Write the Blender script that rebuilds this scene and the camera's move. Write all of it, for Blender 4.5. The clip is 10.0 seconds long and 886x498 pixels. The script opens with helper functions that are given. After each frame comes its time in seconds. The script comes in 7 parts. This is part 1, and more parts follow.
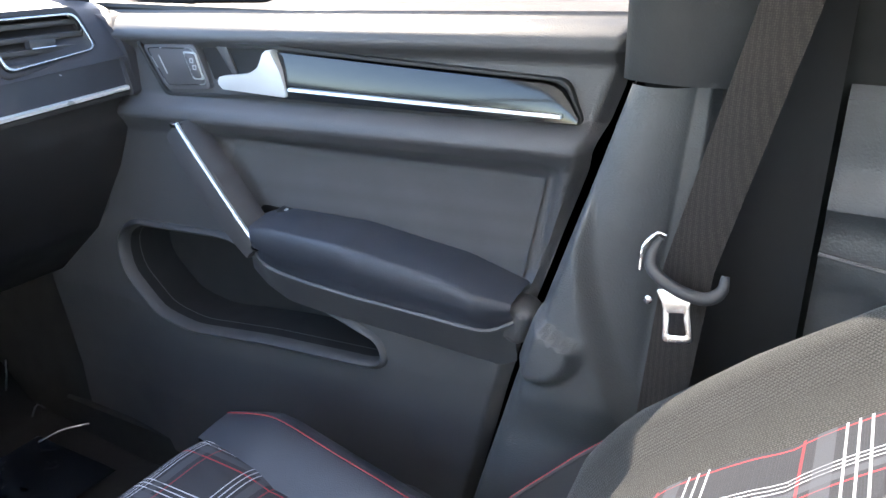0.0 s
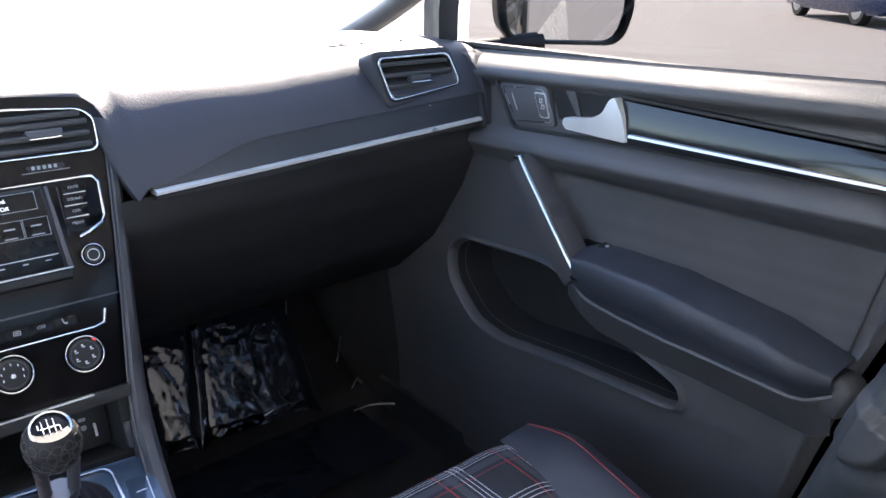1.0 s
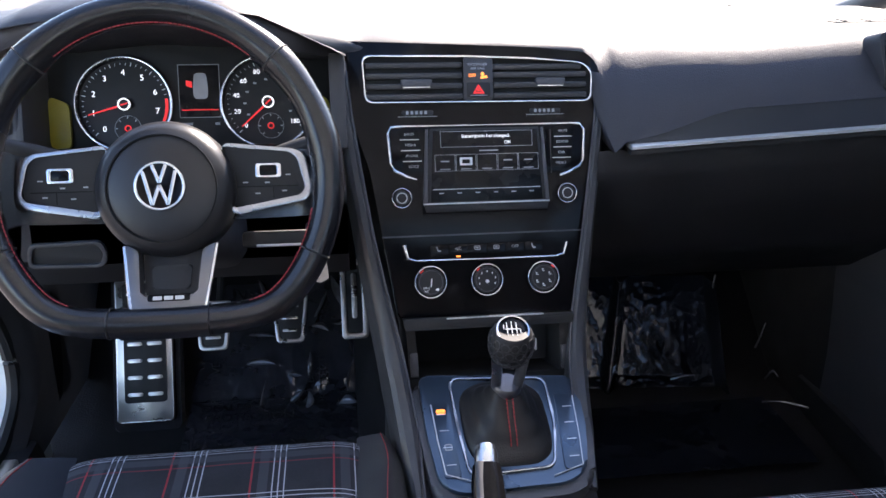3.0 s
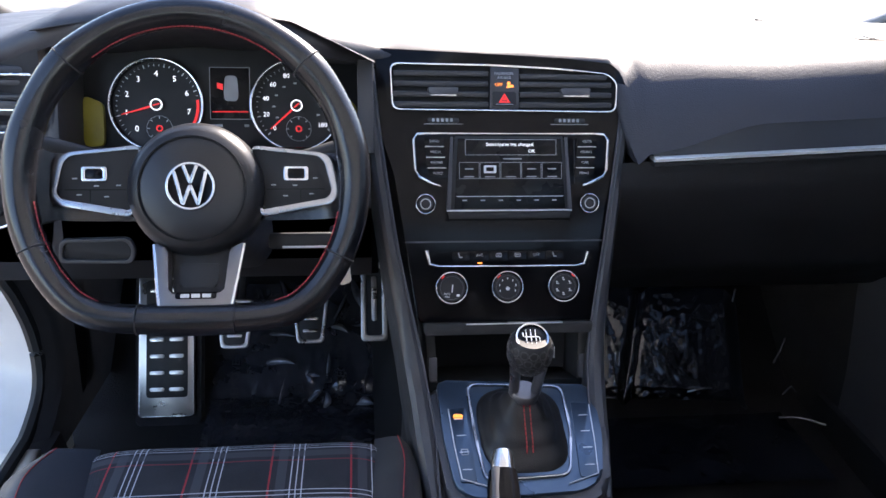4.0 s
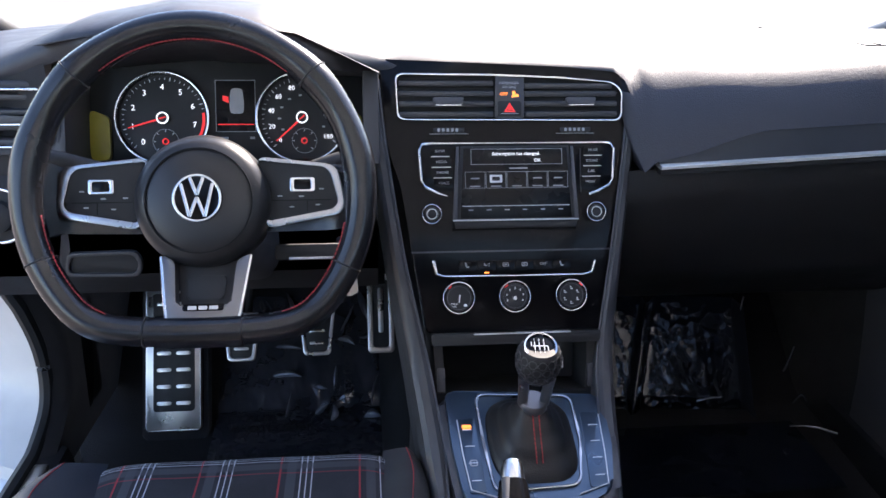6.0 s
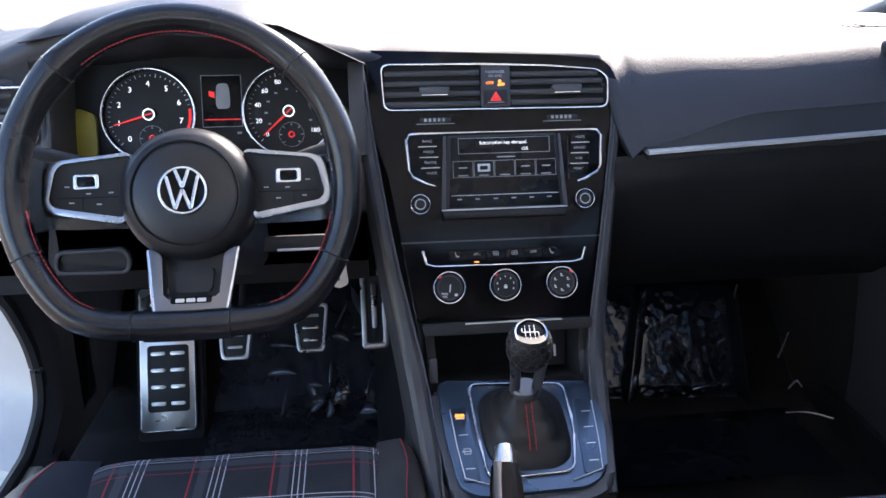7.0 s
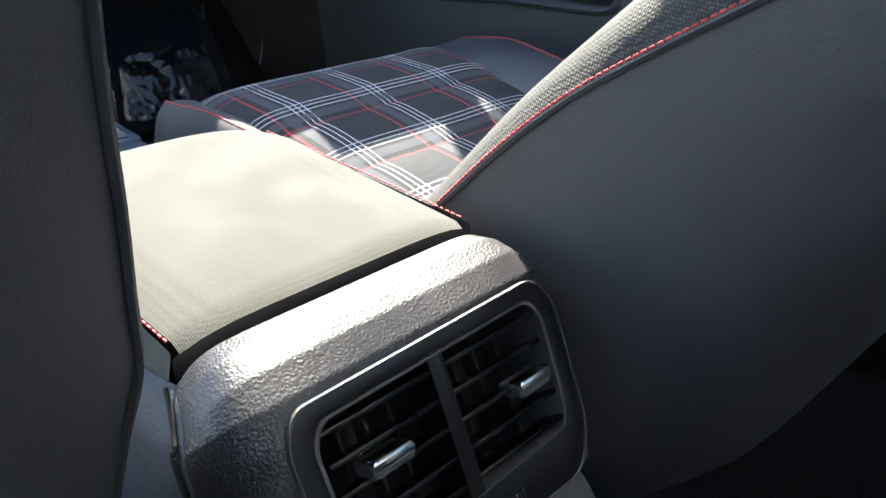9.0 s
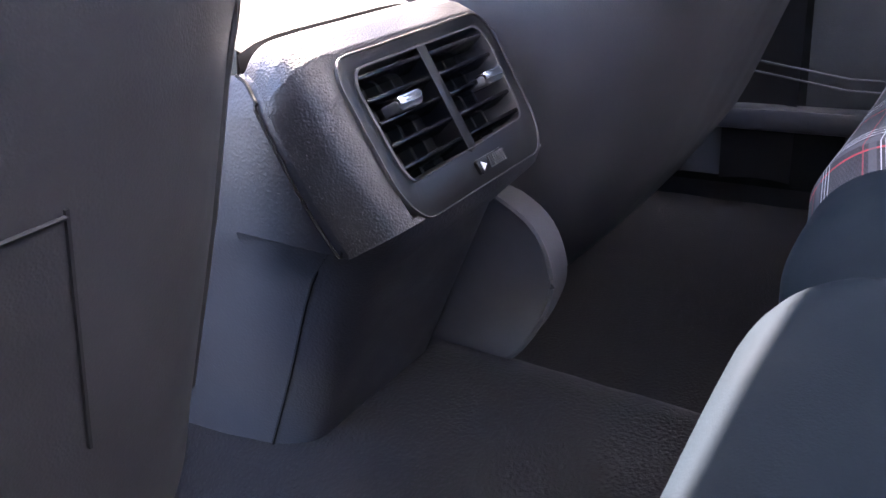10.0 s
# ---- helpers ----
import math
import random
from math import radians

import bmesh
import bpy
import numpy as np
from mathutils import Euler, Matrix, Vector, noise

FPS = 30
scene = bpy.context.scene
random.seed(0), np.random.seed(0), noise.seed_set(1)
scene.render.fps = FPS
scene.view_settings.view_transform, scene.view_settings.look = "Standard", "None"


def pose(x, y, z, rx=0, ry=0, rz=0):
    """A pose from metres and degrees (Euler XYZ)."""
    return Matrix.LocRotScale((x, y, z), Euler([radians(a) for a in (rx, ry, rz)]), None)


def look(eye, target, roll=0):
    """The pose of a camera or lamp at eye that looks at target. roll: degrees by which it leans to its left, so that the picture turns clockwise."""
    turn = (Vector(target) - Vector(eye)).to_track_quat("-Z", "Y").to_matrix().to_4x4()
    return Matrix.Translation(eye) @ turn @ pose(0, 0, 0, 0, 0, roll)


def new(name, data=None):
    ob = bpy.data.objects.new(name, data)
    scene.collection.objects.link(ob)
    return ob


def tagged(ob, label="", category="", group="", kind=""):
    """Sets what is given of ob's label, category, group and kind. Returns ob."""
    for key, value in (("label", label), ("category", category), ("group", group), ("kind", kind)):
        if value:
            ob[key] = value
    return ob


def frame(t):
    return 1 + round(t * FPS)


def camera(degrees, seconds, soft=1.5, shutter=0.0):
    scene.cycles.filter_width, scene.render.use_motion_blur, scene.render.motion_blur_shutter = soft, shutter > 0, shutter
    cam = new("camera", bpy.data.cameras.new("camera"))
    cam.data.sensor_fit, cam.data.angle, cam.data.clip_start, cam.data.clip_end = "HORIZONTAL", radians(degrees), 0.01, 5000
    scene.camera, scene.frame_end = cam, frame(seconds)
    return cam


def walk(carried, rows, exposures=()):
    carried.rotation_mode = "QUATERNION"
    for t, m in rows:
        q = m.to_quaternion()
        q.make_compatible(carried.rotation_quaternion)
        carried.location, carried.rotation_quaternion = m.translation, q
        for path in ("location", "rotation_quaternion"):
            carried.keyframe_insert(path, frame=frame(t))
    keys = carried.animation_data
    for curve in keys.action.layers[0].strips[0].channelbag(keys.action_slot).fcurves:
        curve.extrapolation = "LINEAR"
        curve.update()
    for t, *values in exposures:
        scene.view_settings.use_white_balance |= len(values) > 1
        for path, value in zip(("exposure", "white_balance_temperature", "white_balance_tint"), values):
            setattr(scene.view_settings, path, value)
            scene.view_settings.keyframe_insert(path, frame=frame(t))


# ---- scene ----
cam = camera(59.2, 10.0)
PATH = [
    (0, (-0.041, -0.064, 1.182), (1.588, 0.824, 0.436), 0.1),
    (0.5, (-0.083, -0.055, 1.206), (1.37, 1.118, 0.488), 0.0),
    (1, (-0.114, -0.055, 1.224), (1.085, 1.381, 0.517), 0.6),
    (1.5, (-0.135, -0.061, 1.232), (0.809, 1.549, 0.514), 0.2),
    (2, (-0.154, -0.07, 1.237), (0.502, 1.67, 0.501), 1.0),
    (2.5, (-0.173, -0.08, 1.235), (0.198, 1.73, 0.469), 0.7),
    (3, (-0.179, -0.082, 1.229), (0.078, 1.736, 0.436), 0.8),
    (4.5, (-0.186, -0.093, 1.237), (0.018, 1.74, 0.463), 1.9),
    (5, (-0.185, -0.089, 1.236), (0.019, 1.748, 0.472), 1.5),
    (5.5, (-0.187, -0.089, 1.233), (0.018, 1.75, 0.474), 1.4),
    (7, (-0.177, -0.095, 1.217), (0.028, 1.748, 0.467), -0.1),
    (7.5, (-0.149, -0.11, 1.155), (0.162, 1.68, 0.321), -2.0),
    (8, (-0.139, -0.125, 1.08), (0.482, 1.535, 0.153), -0.9),
    (8.5, (-0.147, -0.136, 0.989), (0.821, 1.319, 0.017), 0.1),
    (9, (-0.191, -0.143, 0.886), (1.065, 1.077, -0.08), 2.1),
    (9.5, (-0.25, -0.183, 0.76), (1.108, 1.061, -0.02), -5.1),
    (10, (-0.379, -0.233, 0.764), (1.092, 0.841, -0.062), -5.4),
]
walk(cam, [(t, look(eye, target, roll)) for t, eye, target, roll in PATH], exposures=[(0.0, 3.55, 6900, 12), (0.5, 3.3, 6900, 12), (1.0, 2.75, 6700, 16), (2.0, 2.15, 6600, 18), (7.2, 2.15, 6500, 18), (8.0, 3.35, 6500, 8), (8.5, 3.25, 6500, 6), (9.0, 3.05, 6500, 6), (9.5, 3.45, 6900, 14), (10.0, 4.65, 6700, 26)])

# ---- world, sun, exposure ----
world = bpy.data.worlds.new("sky")
scene.world = world
world.use_nodes = True
SUN_TO = Vector((0.70, 1.09, 1.05)).normalized()
sky = world.node_tree.nodes.new("ShaderNodeTexSky")
sky.sky_type, sky.sun_disc = "NISHITA", False
sky.dust_density, sky.ozone_density = 0.6, 1.6
sky.sun_elevation = math.asin(SUN_TO.z)
sky.sun_rotation = math.atan2(SUN_TO.x, SUN_TO.y)
world.node_tree.links.new(sky.outputs[0], world.node_tree.nodes["Background"].inputs[0])
world.node_tree.nodes["Background"].inputs[1].default_value = 0.15
sun = bpy.data.lights.new("sun", "SUN")
sun.energy, sun.angle, sun.color = 5.0, radians(0.5), (1.0, 0.92, 0.80)
sun_ob = new("sun", sun)
sun_ob.matrix_world = look(SUN_TO * 20, (0, 0, 0))
scene.view_settings.exposure = 2.0

# ---- materials ----
def mat(name, color, rough=0.5, metal=0.0, grain=0.0, grain_size=0.001, mottle=0.15, mottle_size=0.05, coat=0.0, kind="noise", spec=0.5, sheen=0.0, emit=0.0, rough_var=0.08):
    """A surface with fine relief (grain, in mm-sized cells) and slow variation in tone and gloss."""
    m = bpy.data.materials.new(name)
    m.use_nodes = True
    t = m.node_tree
    b = t.nodes["Principled BSDF"]
    b.inputs["Metallic"].default_value = metal
    b.inputs["Coat Weight"].default_value = coat
    b.inputs["Coat Roughness"].default_value = 0.06
    b.inputs["Specular IOR Level"].default_value = spec
    b.inputs["Sheen Weight"].default_value = sheen
    b.inputs["Sheen Roughness"].default_value = 0.5
    co = t.nodes.new("ShaderNodeTexCoord")
    n = t.nodes.new("ShaderNodeTexNoise")
    n.inputs["Scale"].default_value = 1 / mottle_size
    n.inputs["Detail"].default_value = 4
    t.links.new(co.outputs["Object"], n.inputs["Vector"])
    r = t.nodes.new("ShaderNodeMapRange")
    r.inputs["From Min"].default_value, r.inputs["From Max"].default_value = 0.3, 0.7
    r.inputs["To Min"].default_value, r.inputs["To Max"].default_value = 1 - mottle, 1 + mottle
    t.links.new(n.outputs["Fac"], r.inputs["Value"])
    mul = t.nodes.new("ShaderNodeMix")
    mul.data_type, mul.blend_type = "RGBA", "MULTIPLY"
    mul.inputs["Factor"].default_value = 1
    mul.inputs["A"].default_value = (*color, 1)
    t.links.new(r.outputs[0], mul.inputs["B"])
    t.links.new(mul.outputs["Result"], b.inputs["Base Color"])
    rr = t.nodes.new("ShaderNodeMapRange")
    rr.inputs["From Min"].default_value, rr.inputs["From Max"].default_value = 0.3, 0.7
    rr.inputs["To Min"].default_value, rr.inputs["To Max"].default_value = max(0.02, rough - rough_var), min(1, rough + rough_var)
    t.links.new(n.outputs["Fac"], rr.inputs["Value"])
    t.links.new(rr.outputs[0], b.inputs["Roughness"])
    if emit:
        b.inputs["Emission Color"].default_value = (*color, 1)
        b.inputs["Emission Strength"].default_value = emit
    if grain:
        if kind == "weave":
            g = t.nodes.new("ShaderNodeTexVoronoi")
            g.inputs["Scale"].default_value = 1 / grain_size
            g.inputs["Randomness"].default_value = 0.3
            dot = t.nodes.new("ShaderNodeMapRange")
            dot.inputs["From Min"].default_value, dot.inputs["From Max"].default_value = 0.1, 0.6
            dot.inputs["To Min"].default_value, dot.inputs["To Max"].default_value = 1.35, 0.45
            t.links.new(g.outputs["Distance"], dot.inputs["Value"])
            knit = t.nodes.new("ShaderNodeMix")
            knit.data_type, knit.blend_type = "RGBA", "MULTIPLY"
            knit.inputs["Factor"].default_value = min(1.0, grain)
            t.links.new(mul.outputs["Result"], knit.inputs["A"])
            t.links.new(dot.outputs[0], knit.inputs["B"])
            t.links.new(knit.outputs["Result"], b.inputs["Base Color"])
        elif kind == "leather":
            g = t.nodes.new("ShaderNodeTexVoronoi")
            g.inputs["Scale"].default_value = 1 / grain_size
            g.feature = "SMOOTH_F1"
        else:
            g = t.nodes.new("ShaderNodeTexNoise")
            g.inputs["Scale"].default_value = 1 / grain_size
            g.inputs["Detail"].default_value = 3
        t.links.new(co.outputs["Object"], g.inputs["Vector"])
        bump = t.nodes.new("ShaderNodeBump")
        bump.inputs["Strength"].default_value = min(1.0, grain)
        bump.inputs["Distance"].default_value = grain_size * 0.35
        t.links.new(g.outputs[0], bump.inputs["Height"])
        t.links.new(bump.outputs[0], b.inputs["Normal"])
    return m


def plaid_material():
    """Tartan seat cloth: UV in metres, u across the seat and v along it."""
    m = mat("tartan_cloth", (0.035, 0.037, 0.044), 0.95, grain=0.4, grain_size=0.0013, kind="weave", spec=0.25)
    t = m.node_tree
    b = t.nodes["Principled BSDF"]
    uv = t.nodes.new("ShaderNodeUVMap")
    sep = t.nodes.new("ShaderNodeSeparateXYZ")
    t.links.new(uv.outputs[0], sep.inputs[0])

    def math_node(op, a, bb=None, c=None):
        nd = t.nodes.new("ShaderNodeMath")
        nd.operation = op
        for i, v in enumerate((a, bb, c)):
            if v is None:
                continue
            if isinstance(v, (int, float)):
                nd.inputs[i].default_value = v
            else:
                t.links.new(v, nd.inputs[i])
        return nd.outputs[0]

    def stripes(axis, period, offset, bands):
        w = math_node("WRAP", math_node("ADD", axis, offset), period, 0.0)
        out = None
        for centre, half in bands:
            s = math_node("COMPARE", w, centre, half)
            out = s if out is None else math_node("MAXIMUM", out, s)
        return out

    def over(base, fac, color, amount):
        mx = t.nodes.new("ShaderNodeMix")
        mx.data_type = "RGBA"
        t.links.new(math_node("MULTIPLY", fac, amount), mx.inputs["Factor"])
        t.links.new(base, mx.inputs["A"])
        mx.inputs["B"].default_value = (*color, 1)
        return mx.outputs["Result"]

    base = b.inputs["Base Color"].links[0].from_socket
    for axis, off, k in ((sep.outputs[0], PLAID_U, 1.0), (sep.outputs[1], PLAID_V, 0.85)):
        base = over(base, stripes(axis, 0.0925, off, [(0.0215, 0.0055)]), (0.064, 0.069, 0.082), 0.8 * k)
        base = over(base, stripes(axis, 0.0925, off, [(0.0085, 0.0011)]), (0.36, 0.040, 0.050), 0.85 * k * (1 if k == 1 else 0.55))
        base = over(base, stripes(axis, 0.0925, off, [(0.0325, 0.0007), (0.0390, 0.0007), (0.0455, 0.0007)]), (0.52, 0.54, 0.59), 0.82 * k)
    t.links.new(base, b.inputs["Base Color"])
    return m


PLAID_U, PLAID_V = -0.0170, -0.0094
SOFT = mat("soft_dash_skin", (0.030, 0.030, 0.036), 0.55, grain=0.5, grain_size=0.0016, kind="leather", mottle=0.1)
HARD = mat("grained_black_plastic", (0.047, 0.046, 0.049), 0.5, grain=0.35, grain_size=0.0012, kind="leather", mottle=0.12)
# near-black that puts the shade of pockets and recesses into the colour
HOLLOWSHADE = mat("hollow_shade", (0.009, 0.009, 0.010), 0.85, mottle=0.2)
DOORSKIN = mat("door_soft_plastic", (0.056, 0.056, 0.060), 0.52, grain=0.45, grain_size=0.0017, kind="leather", mottle=0.1)
PILLAR = mat("pillar_plastic", (0.062, 0.066, 0.071), 0.5, grain=0.5, grain_size=0.0018, kind="leather", mottle=0.1)
INSERT = mat("door_cloth_insert", (0.060, 0.061, 0.065), 0.85, grain=0.4, grain_size=0.001, kind="weave", sheen=0.2)
ARMPAD = mat("armrest_leatherette", (0.028, 0.032, 0.042), 0.5, grain=0.45, grain_size=0.0012, kind="leather")
DOORGLOSS = mat("door_piano_black", (0.006, 0.007, 0.009), 0.12, coat=0.15, spec=0.5, mottle=0.2, rough_var=0.02)
GLOSS = mat("piano_black", (0.005, 0.005, 0.006), 0.16, coat=0.0, spec=0.15, mottle=0.2, rough_var=0.03)
MATTE = mat("matte_black", (0.016, 0.016, 0.017), 0.65)
VENTBLK = mat("satin_black_vent", (0.006, 0.006, 0.007), 0.38, spec=0.4, mottle=0.1)
# near-black for gaps, hollows and hidden backs; their shade is in the colour
VOID = mat("unlit_black", (0.006, 0.006, 0.006), 0.9)
CHROME = mat("satin_chrome", (0.75, 0.76, 0.78), 0.2, metal=1.0, mottle=0.05)
SILVER = mat("silver_paint", (0.62, 0.64, 0.66), 0.35, metal=0.85, mottle=0.05)
STEEL = mat("brushed_steel", (0.60, 0.58, 0.55), 0.32, metal=1.0, grain=0.3, grain_size=0.0015, mottle=0.1)
DARKCHROME = mat("dark_satin_chrome", (0.42, 0.43, 0.46), 0.24, metal=1.0, mottle=0.08)
TITAN = mat("titanium_trim", (0.078, 0.112, 0.155), 0.32, metal=0.7, mottle=0.08)
LEATHER = mat("wheel_leather", (0.010, 0.010, 0.012), 0.25, spec=0.6, grain=0.12, grain_size=0.0009, kind="leather", mottle=0.1, rough_var=0.03)
PADSKIN = mat("airbag_skin", (0.018, 0.018, 0.020), 0.36, spec=0.5, grain=0.15, grain_size=0.0009, kind="leather", mottle=0.08, rough_var=0.03)
GUNMETAL = mat("satin_gunmetal", (0.20, 0.20, 0.21), 0.34, metal=0.9, mottle=0.08)
DASHTRIM = mat("dash_trim_film", (0.028, 0.031, 0.040), 0.38, spec=0.5, mottle=0.08, rough_var=0.03)
BOOT = mat("gaiter_leather", (0.012, 0.011, 0.011), 0.48, grain=0.5, grain_size=0.0015, kind="leather")
CLOTH = mat("seat_side_cloth", (0.036, 0.037, 0.036), 0.9, grain=0.85, grain_size=0.0017, kind="weave", sheen=0.1, spec=0.3, mottle=0.15)
SUEDE = mat("bolster_suede", (0.026, 0.027, 0.031), 0.88, grain=0.5, grain_size=0.0009, spec=0.3, sheen=0.12, mottle=0.2, mottle_size=0.03)
DRVCOVER = mat("driver_back_cover", (0.026, 0.031, 0.031), 0.9, grain=0.3, grain_size=0.0006, spec=0.25, mottle=0.1)
LIDSKIN = mat("armrest_cloth", (0.037, 0.0365, 0.0305), 0.9, grain=0.45, grain_size=0.0011, kind="weave", sheen=0.15, spec=0.3, mottle=0.12)
BACKSKIN = mat("seat_back_leatherette", (0.044, 0.042, 0.044), 0.62, grain=0.3, grain_size=0.0012, kind="leather", mottle=0.12)
BENCH = mat("bench_leatherette", (0.0055, 0.0095, 0.0140), 0.75, spec=0.05, grain=0.15, grain_size=0.0010, kind="leather", mottle=0.08)
GRAIN = mat("coarse_grained_plastic", (0.026, 0.025, 0.028), 0.36, grain=0.75, grain_size=0.0012, kind="leather", mottle=0.1)
SMOOTHP = mat("smooth_grey_plastic", (0.070, 0.070, 0.078), 0.48, grain=0.3, grain_size=0.0012, kind="leather")
RAIL = mat("console_side_plastic", (0.050, 0.050, 0.054), 0.4, grain=0.4, grain_size=0.0014, kind="leather")
CARPET = mat("black_carpet", (0.014, 0.014, 0.017), 0.95, grain=1.0, grain_size=0.003, mottle=0.3, sheen=0.1)
# paler, part-metal version of the film that paints its glints
GLINT = mat("glint_fold", (0.15, 0.155, 0.175), 0.14, metal=0.3, coat=1.0, spec=0.8, mottle=0.2, mottle_size=0.01)
FILM = mat("clear_film_on_carpet", (0.030, 0.030, 0.036), 0.08, mottle=0.3, coat=0.8, spec=0.6, rough_var=0.05)
WRAP = mat("clear_wrinkled_film", (0.010, 0.012, 0.018), 0.10, mottle=0.3, coat=0.4, spec=0.4, rough_var=0.04)
RED = mat("red_stitching", (0.42, 0.04, 0.045), 0.7, mottle=0.2, mottle_size=0.004)
WHITE = mat("white_print", (0.75, 0.76, 0.78), 0.5)
GREYP = mat("grey_print", (0.38, 0.39, 0.41), 0.5)
DARKP = mat("dark_print", (0.0015, 0.0015, 0.0015), 0.6)
LIT_W = mat("lit_white", (0.8, 0.85, 0.9), 0.5, emit=0.35)
LIT_O = mat("lit_orange", (1.0, 0.25, 0.04), 0.5, emit=0.55)
LIT_R = mat("lit_red", (0.80, 0.03, 0.03), 0.5, emit=0.18)
SCREEN = mat("screen_glass", (0.005, 0.005, 0.006), 0.25, spec=0.2, rough_var=0.04)
DIALF = mat("dial_face", (0.008, 0.008, 0.009), 0.55)
BODYW = mat("white_car_paint", (0.80, 0.80, 0.78), 0.22, coat=0.6, mottle=0.03, rough_var=0.03)
PULL = mat("satin_handle", (0.70, 0.71, 0.72), 0.34, metal=0.45, mottle=0.04)
RUBBER = mat("rubber_seal", (0.012, 0.012, 0.012), 0.6)
CONCRETE = mat("sunlit_concrete", (0.155, 0.139, 0.129), 0.9, grain=0.6, grain_size=0.01, mottle=0.07, mottle_size=0.9)
HEADLINER = mat("headliner_cloth", (0.62, 0.62, 0.61), 0.95, grain=0.4, grain_size=0.001)
TANTAG = mat("paper_tag", (0.72, 0.66, 0.58), 0.7)
CREAM = mat("cream_plastic", (0.5, 0.47, 0.36), 0.5)
BLUECAR = mat("dark_blue_paint", (0.02, 0.04, 0.10), 0.25, coat=0.5)
MIRROR = mat("mirror_glass", (0.9, 0.9, 0.9), 0.02, metal=1.0, mottle=0.0, rough_var=0.0)
PLAID = plaid_material()


def pane_material(name, tint):
    m = bpy.data.materials.new(name)
    m.use_nodes = True
    t = m.node_tree
    mix = t.nodes.new("ShaderNodeMixShader")
    tr = t.nodes.new("ShaderNodeBsdfTransparent")
    tr.inputs[0].default_value = (*tint, 1)
    gl = t.nodes.new("ShaderNodeBsdfGlossy")
    gl.inputs["Roughness"].default_value = 0.02
    mix.inputs[0].default_value = 0.05
    t.links.new(tr.outputs[0], mix.inputs[1])
    t.links.new(gl.outputs[0], mix.inputs[2])
    t.links.new(mix.outputs[0], t.nodes["Material Output"].inputs[0])
    return m


GLASS = pane_material("window_glass", (0.93, 0.95, 0.94))
TINT = pane_material("tinted_side_glass", (0.31, 0.31, 0.31))
PRIVACY = pane_material("tinted_rear_glass", (0.62, 0.64, 0.65))


# ---- mesh helpers ----
def smoothstep(a, b, x):
    t = min(1.0, max(0.0, (x - a) / (b - a)))
    return t * t * (3 - 2 * t)


def thing(name, loc, label, category, group="", kind=""):
    e = new(name)
    e.empty_display_size = 0.05
    e.location = loc
    return tagged(e, label, category, group, kind)


def part(name, bm, material, parent, label="", angle=38, kind=""):
    me = bpy.data.meshes.new(name)
    bmesh.ops.recalc_face_normals(bm, faces=bm.faces)
    bm.to_mesh(me)
    bm.free()
    me.polygons.foreach_set("use_smooth", [True] * len(me.polygons))
    me.set_sharp_from_angle(angle=radians(angle))
    me.materials.append(material)
    ob = new(name, me)
    if parent:
        ob.parent = parent
        loc = parent.location if parent.type == "EMPTY" else parent["base"]
        ob.matrix_parent_inverse = Matrix.Translation(-Vector(loc))
        ob["base"] = tuple(loc) if parent.type == "EMPTY" else tuple(parent["base"])
        if parent.type != "EMPTY":
            ob.matrix_parent_inverse = Matrix.Identity(4)
    return tagged(ob, label, kind=kind)


def put(bm, m):
    bmesh.ops.transform(bm, matrix=m, verts=bm.verts)
    return bm


def join(*bms):
    out = bms[0]
    for b in bms[1:]:
        me = bpy.data.meshes.new("tmp")
        b.to_mesh(me)
        out.from_mesh(me)
        b.free()
        bpy.data.meshes.remove(me)
    return out


def leaning(o, deg):
    """A frame at o: local x to the car's right, y up the plane that leans forward by deg, z out towards the cabin."""
    s, c = math.sin(radians(deg)), math.cos(radians(deg))
    return Matrix(((1, 0, 0, o[0]), (0, s, -c, o[1]), (0, c, s, o[2]), (0, 0, 0, 1)))


def rrect(w, h, r, cx=0.0, cy=0.0, n=5):
    out = []
    for sx, sy, a0 in ((1, -1, -90), (1, 1, 0), (-1, 1, 90), (-1, -1, 180)):
        for i in range(n + 1):
            a = radians(a0 + 90 * i / n)
            out.append((cx + sx * (w / 2 - r) + r * math.cos(a), cy + sy * (h / 2 - r) + r * math.sin(a)))
    return out


def rounded(poly, r, n=4):
    """A polygon with its corners rounded."""
    out = []
    k = len(poly)
    for i in range(k):
        p, a, b = Vector(poly[i]), Vector(poly[i - 1]), Vector(poly[(i + 1) % k])
        da, db = (a - p), (b - p)
        rr = min(r, da.length * 0.45, db.length * 0.45)
        s, e = p + da.normalized() * rr, p + db.normalized() * rr
        for j in range(n + 1):
            q = j / n
            out.append(tuple((s * (1 - q) ** 2 + p * 2 * q * (1 - q) + e * q * q)))
    return out


def circle(r, n=32, cx=0.0, cy=0.0):
    return [(cx + r * math.cos(2 * math.pi * i / n), cy + r * math.sin(2 * math.pi * i / n)) for i in range(n)]


def slab(pts, z0, z1, m=None, bev=0.0015, seg=2):
    """A plate with the outline pts, from local z0 to z1, its upper rim rounded."""
    bm = bmesh.new()
    lo = [bm.verts.new((x, y, z0)) for x, y in pts]
    hi = [bm.verts.new((x, y, z1)) for x, y in pts]
    k = len(pts)
    bm.faces.new(lo[::-1])
    top = bm.faces.new(hi)
    for i in range(k):
        bm.faces.new((lo[i], lo[(i + 1) % k], hi[(i + 1) % k], hi[i]))
    if bev:
        bmesh.ops.bevel(bm, geom=list(top.edges), offset=bev, segments=seg, profile=0.5, affect="EDGES", clamp_overlap=True)
    return put(bm, m) if m else bm


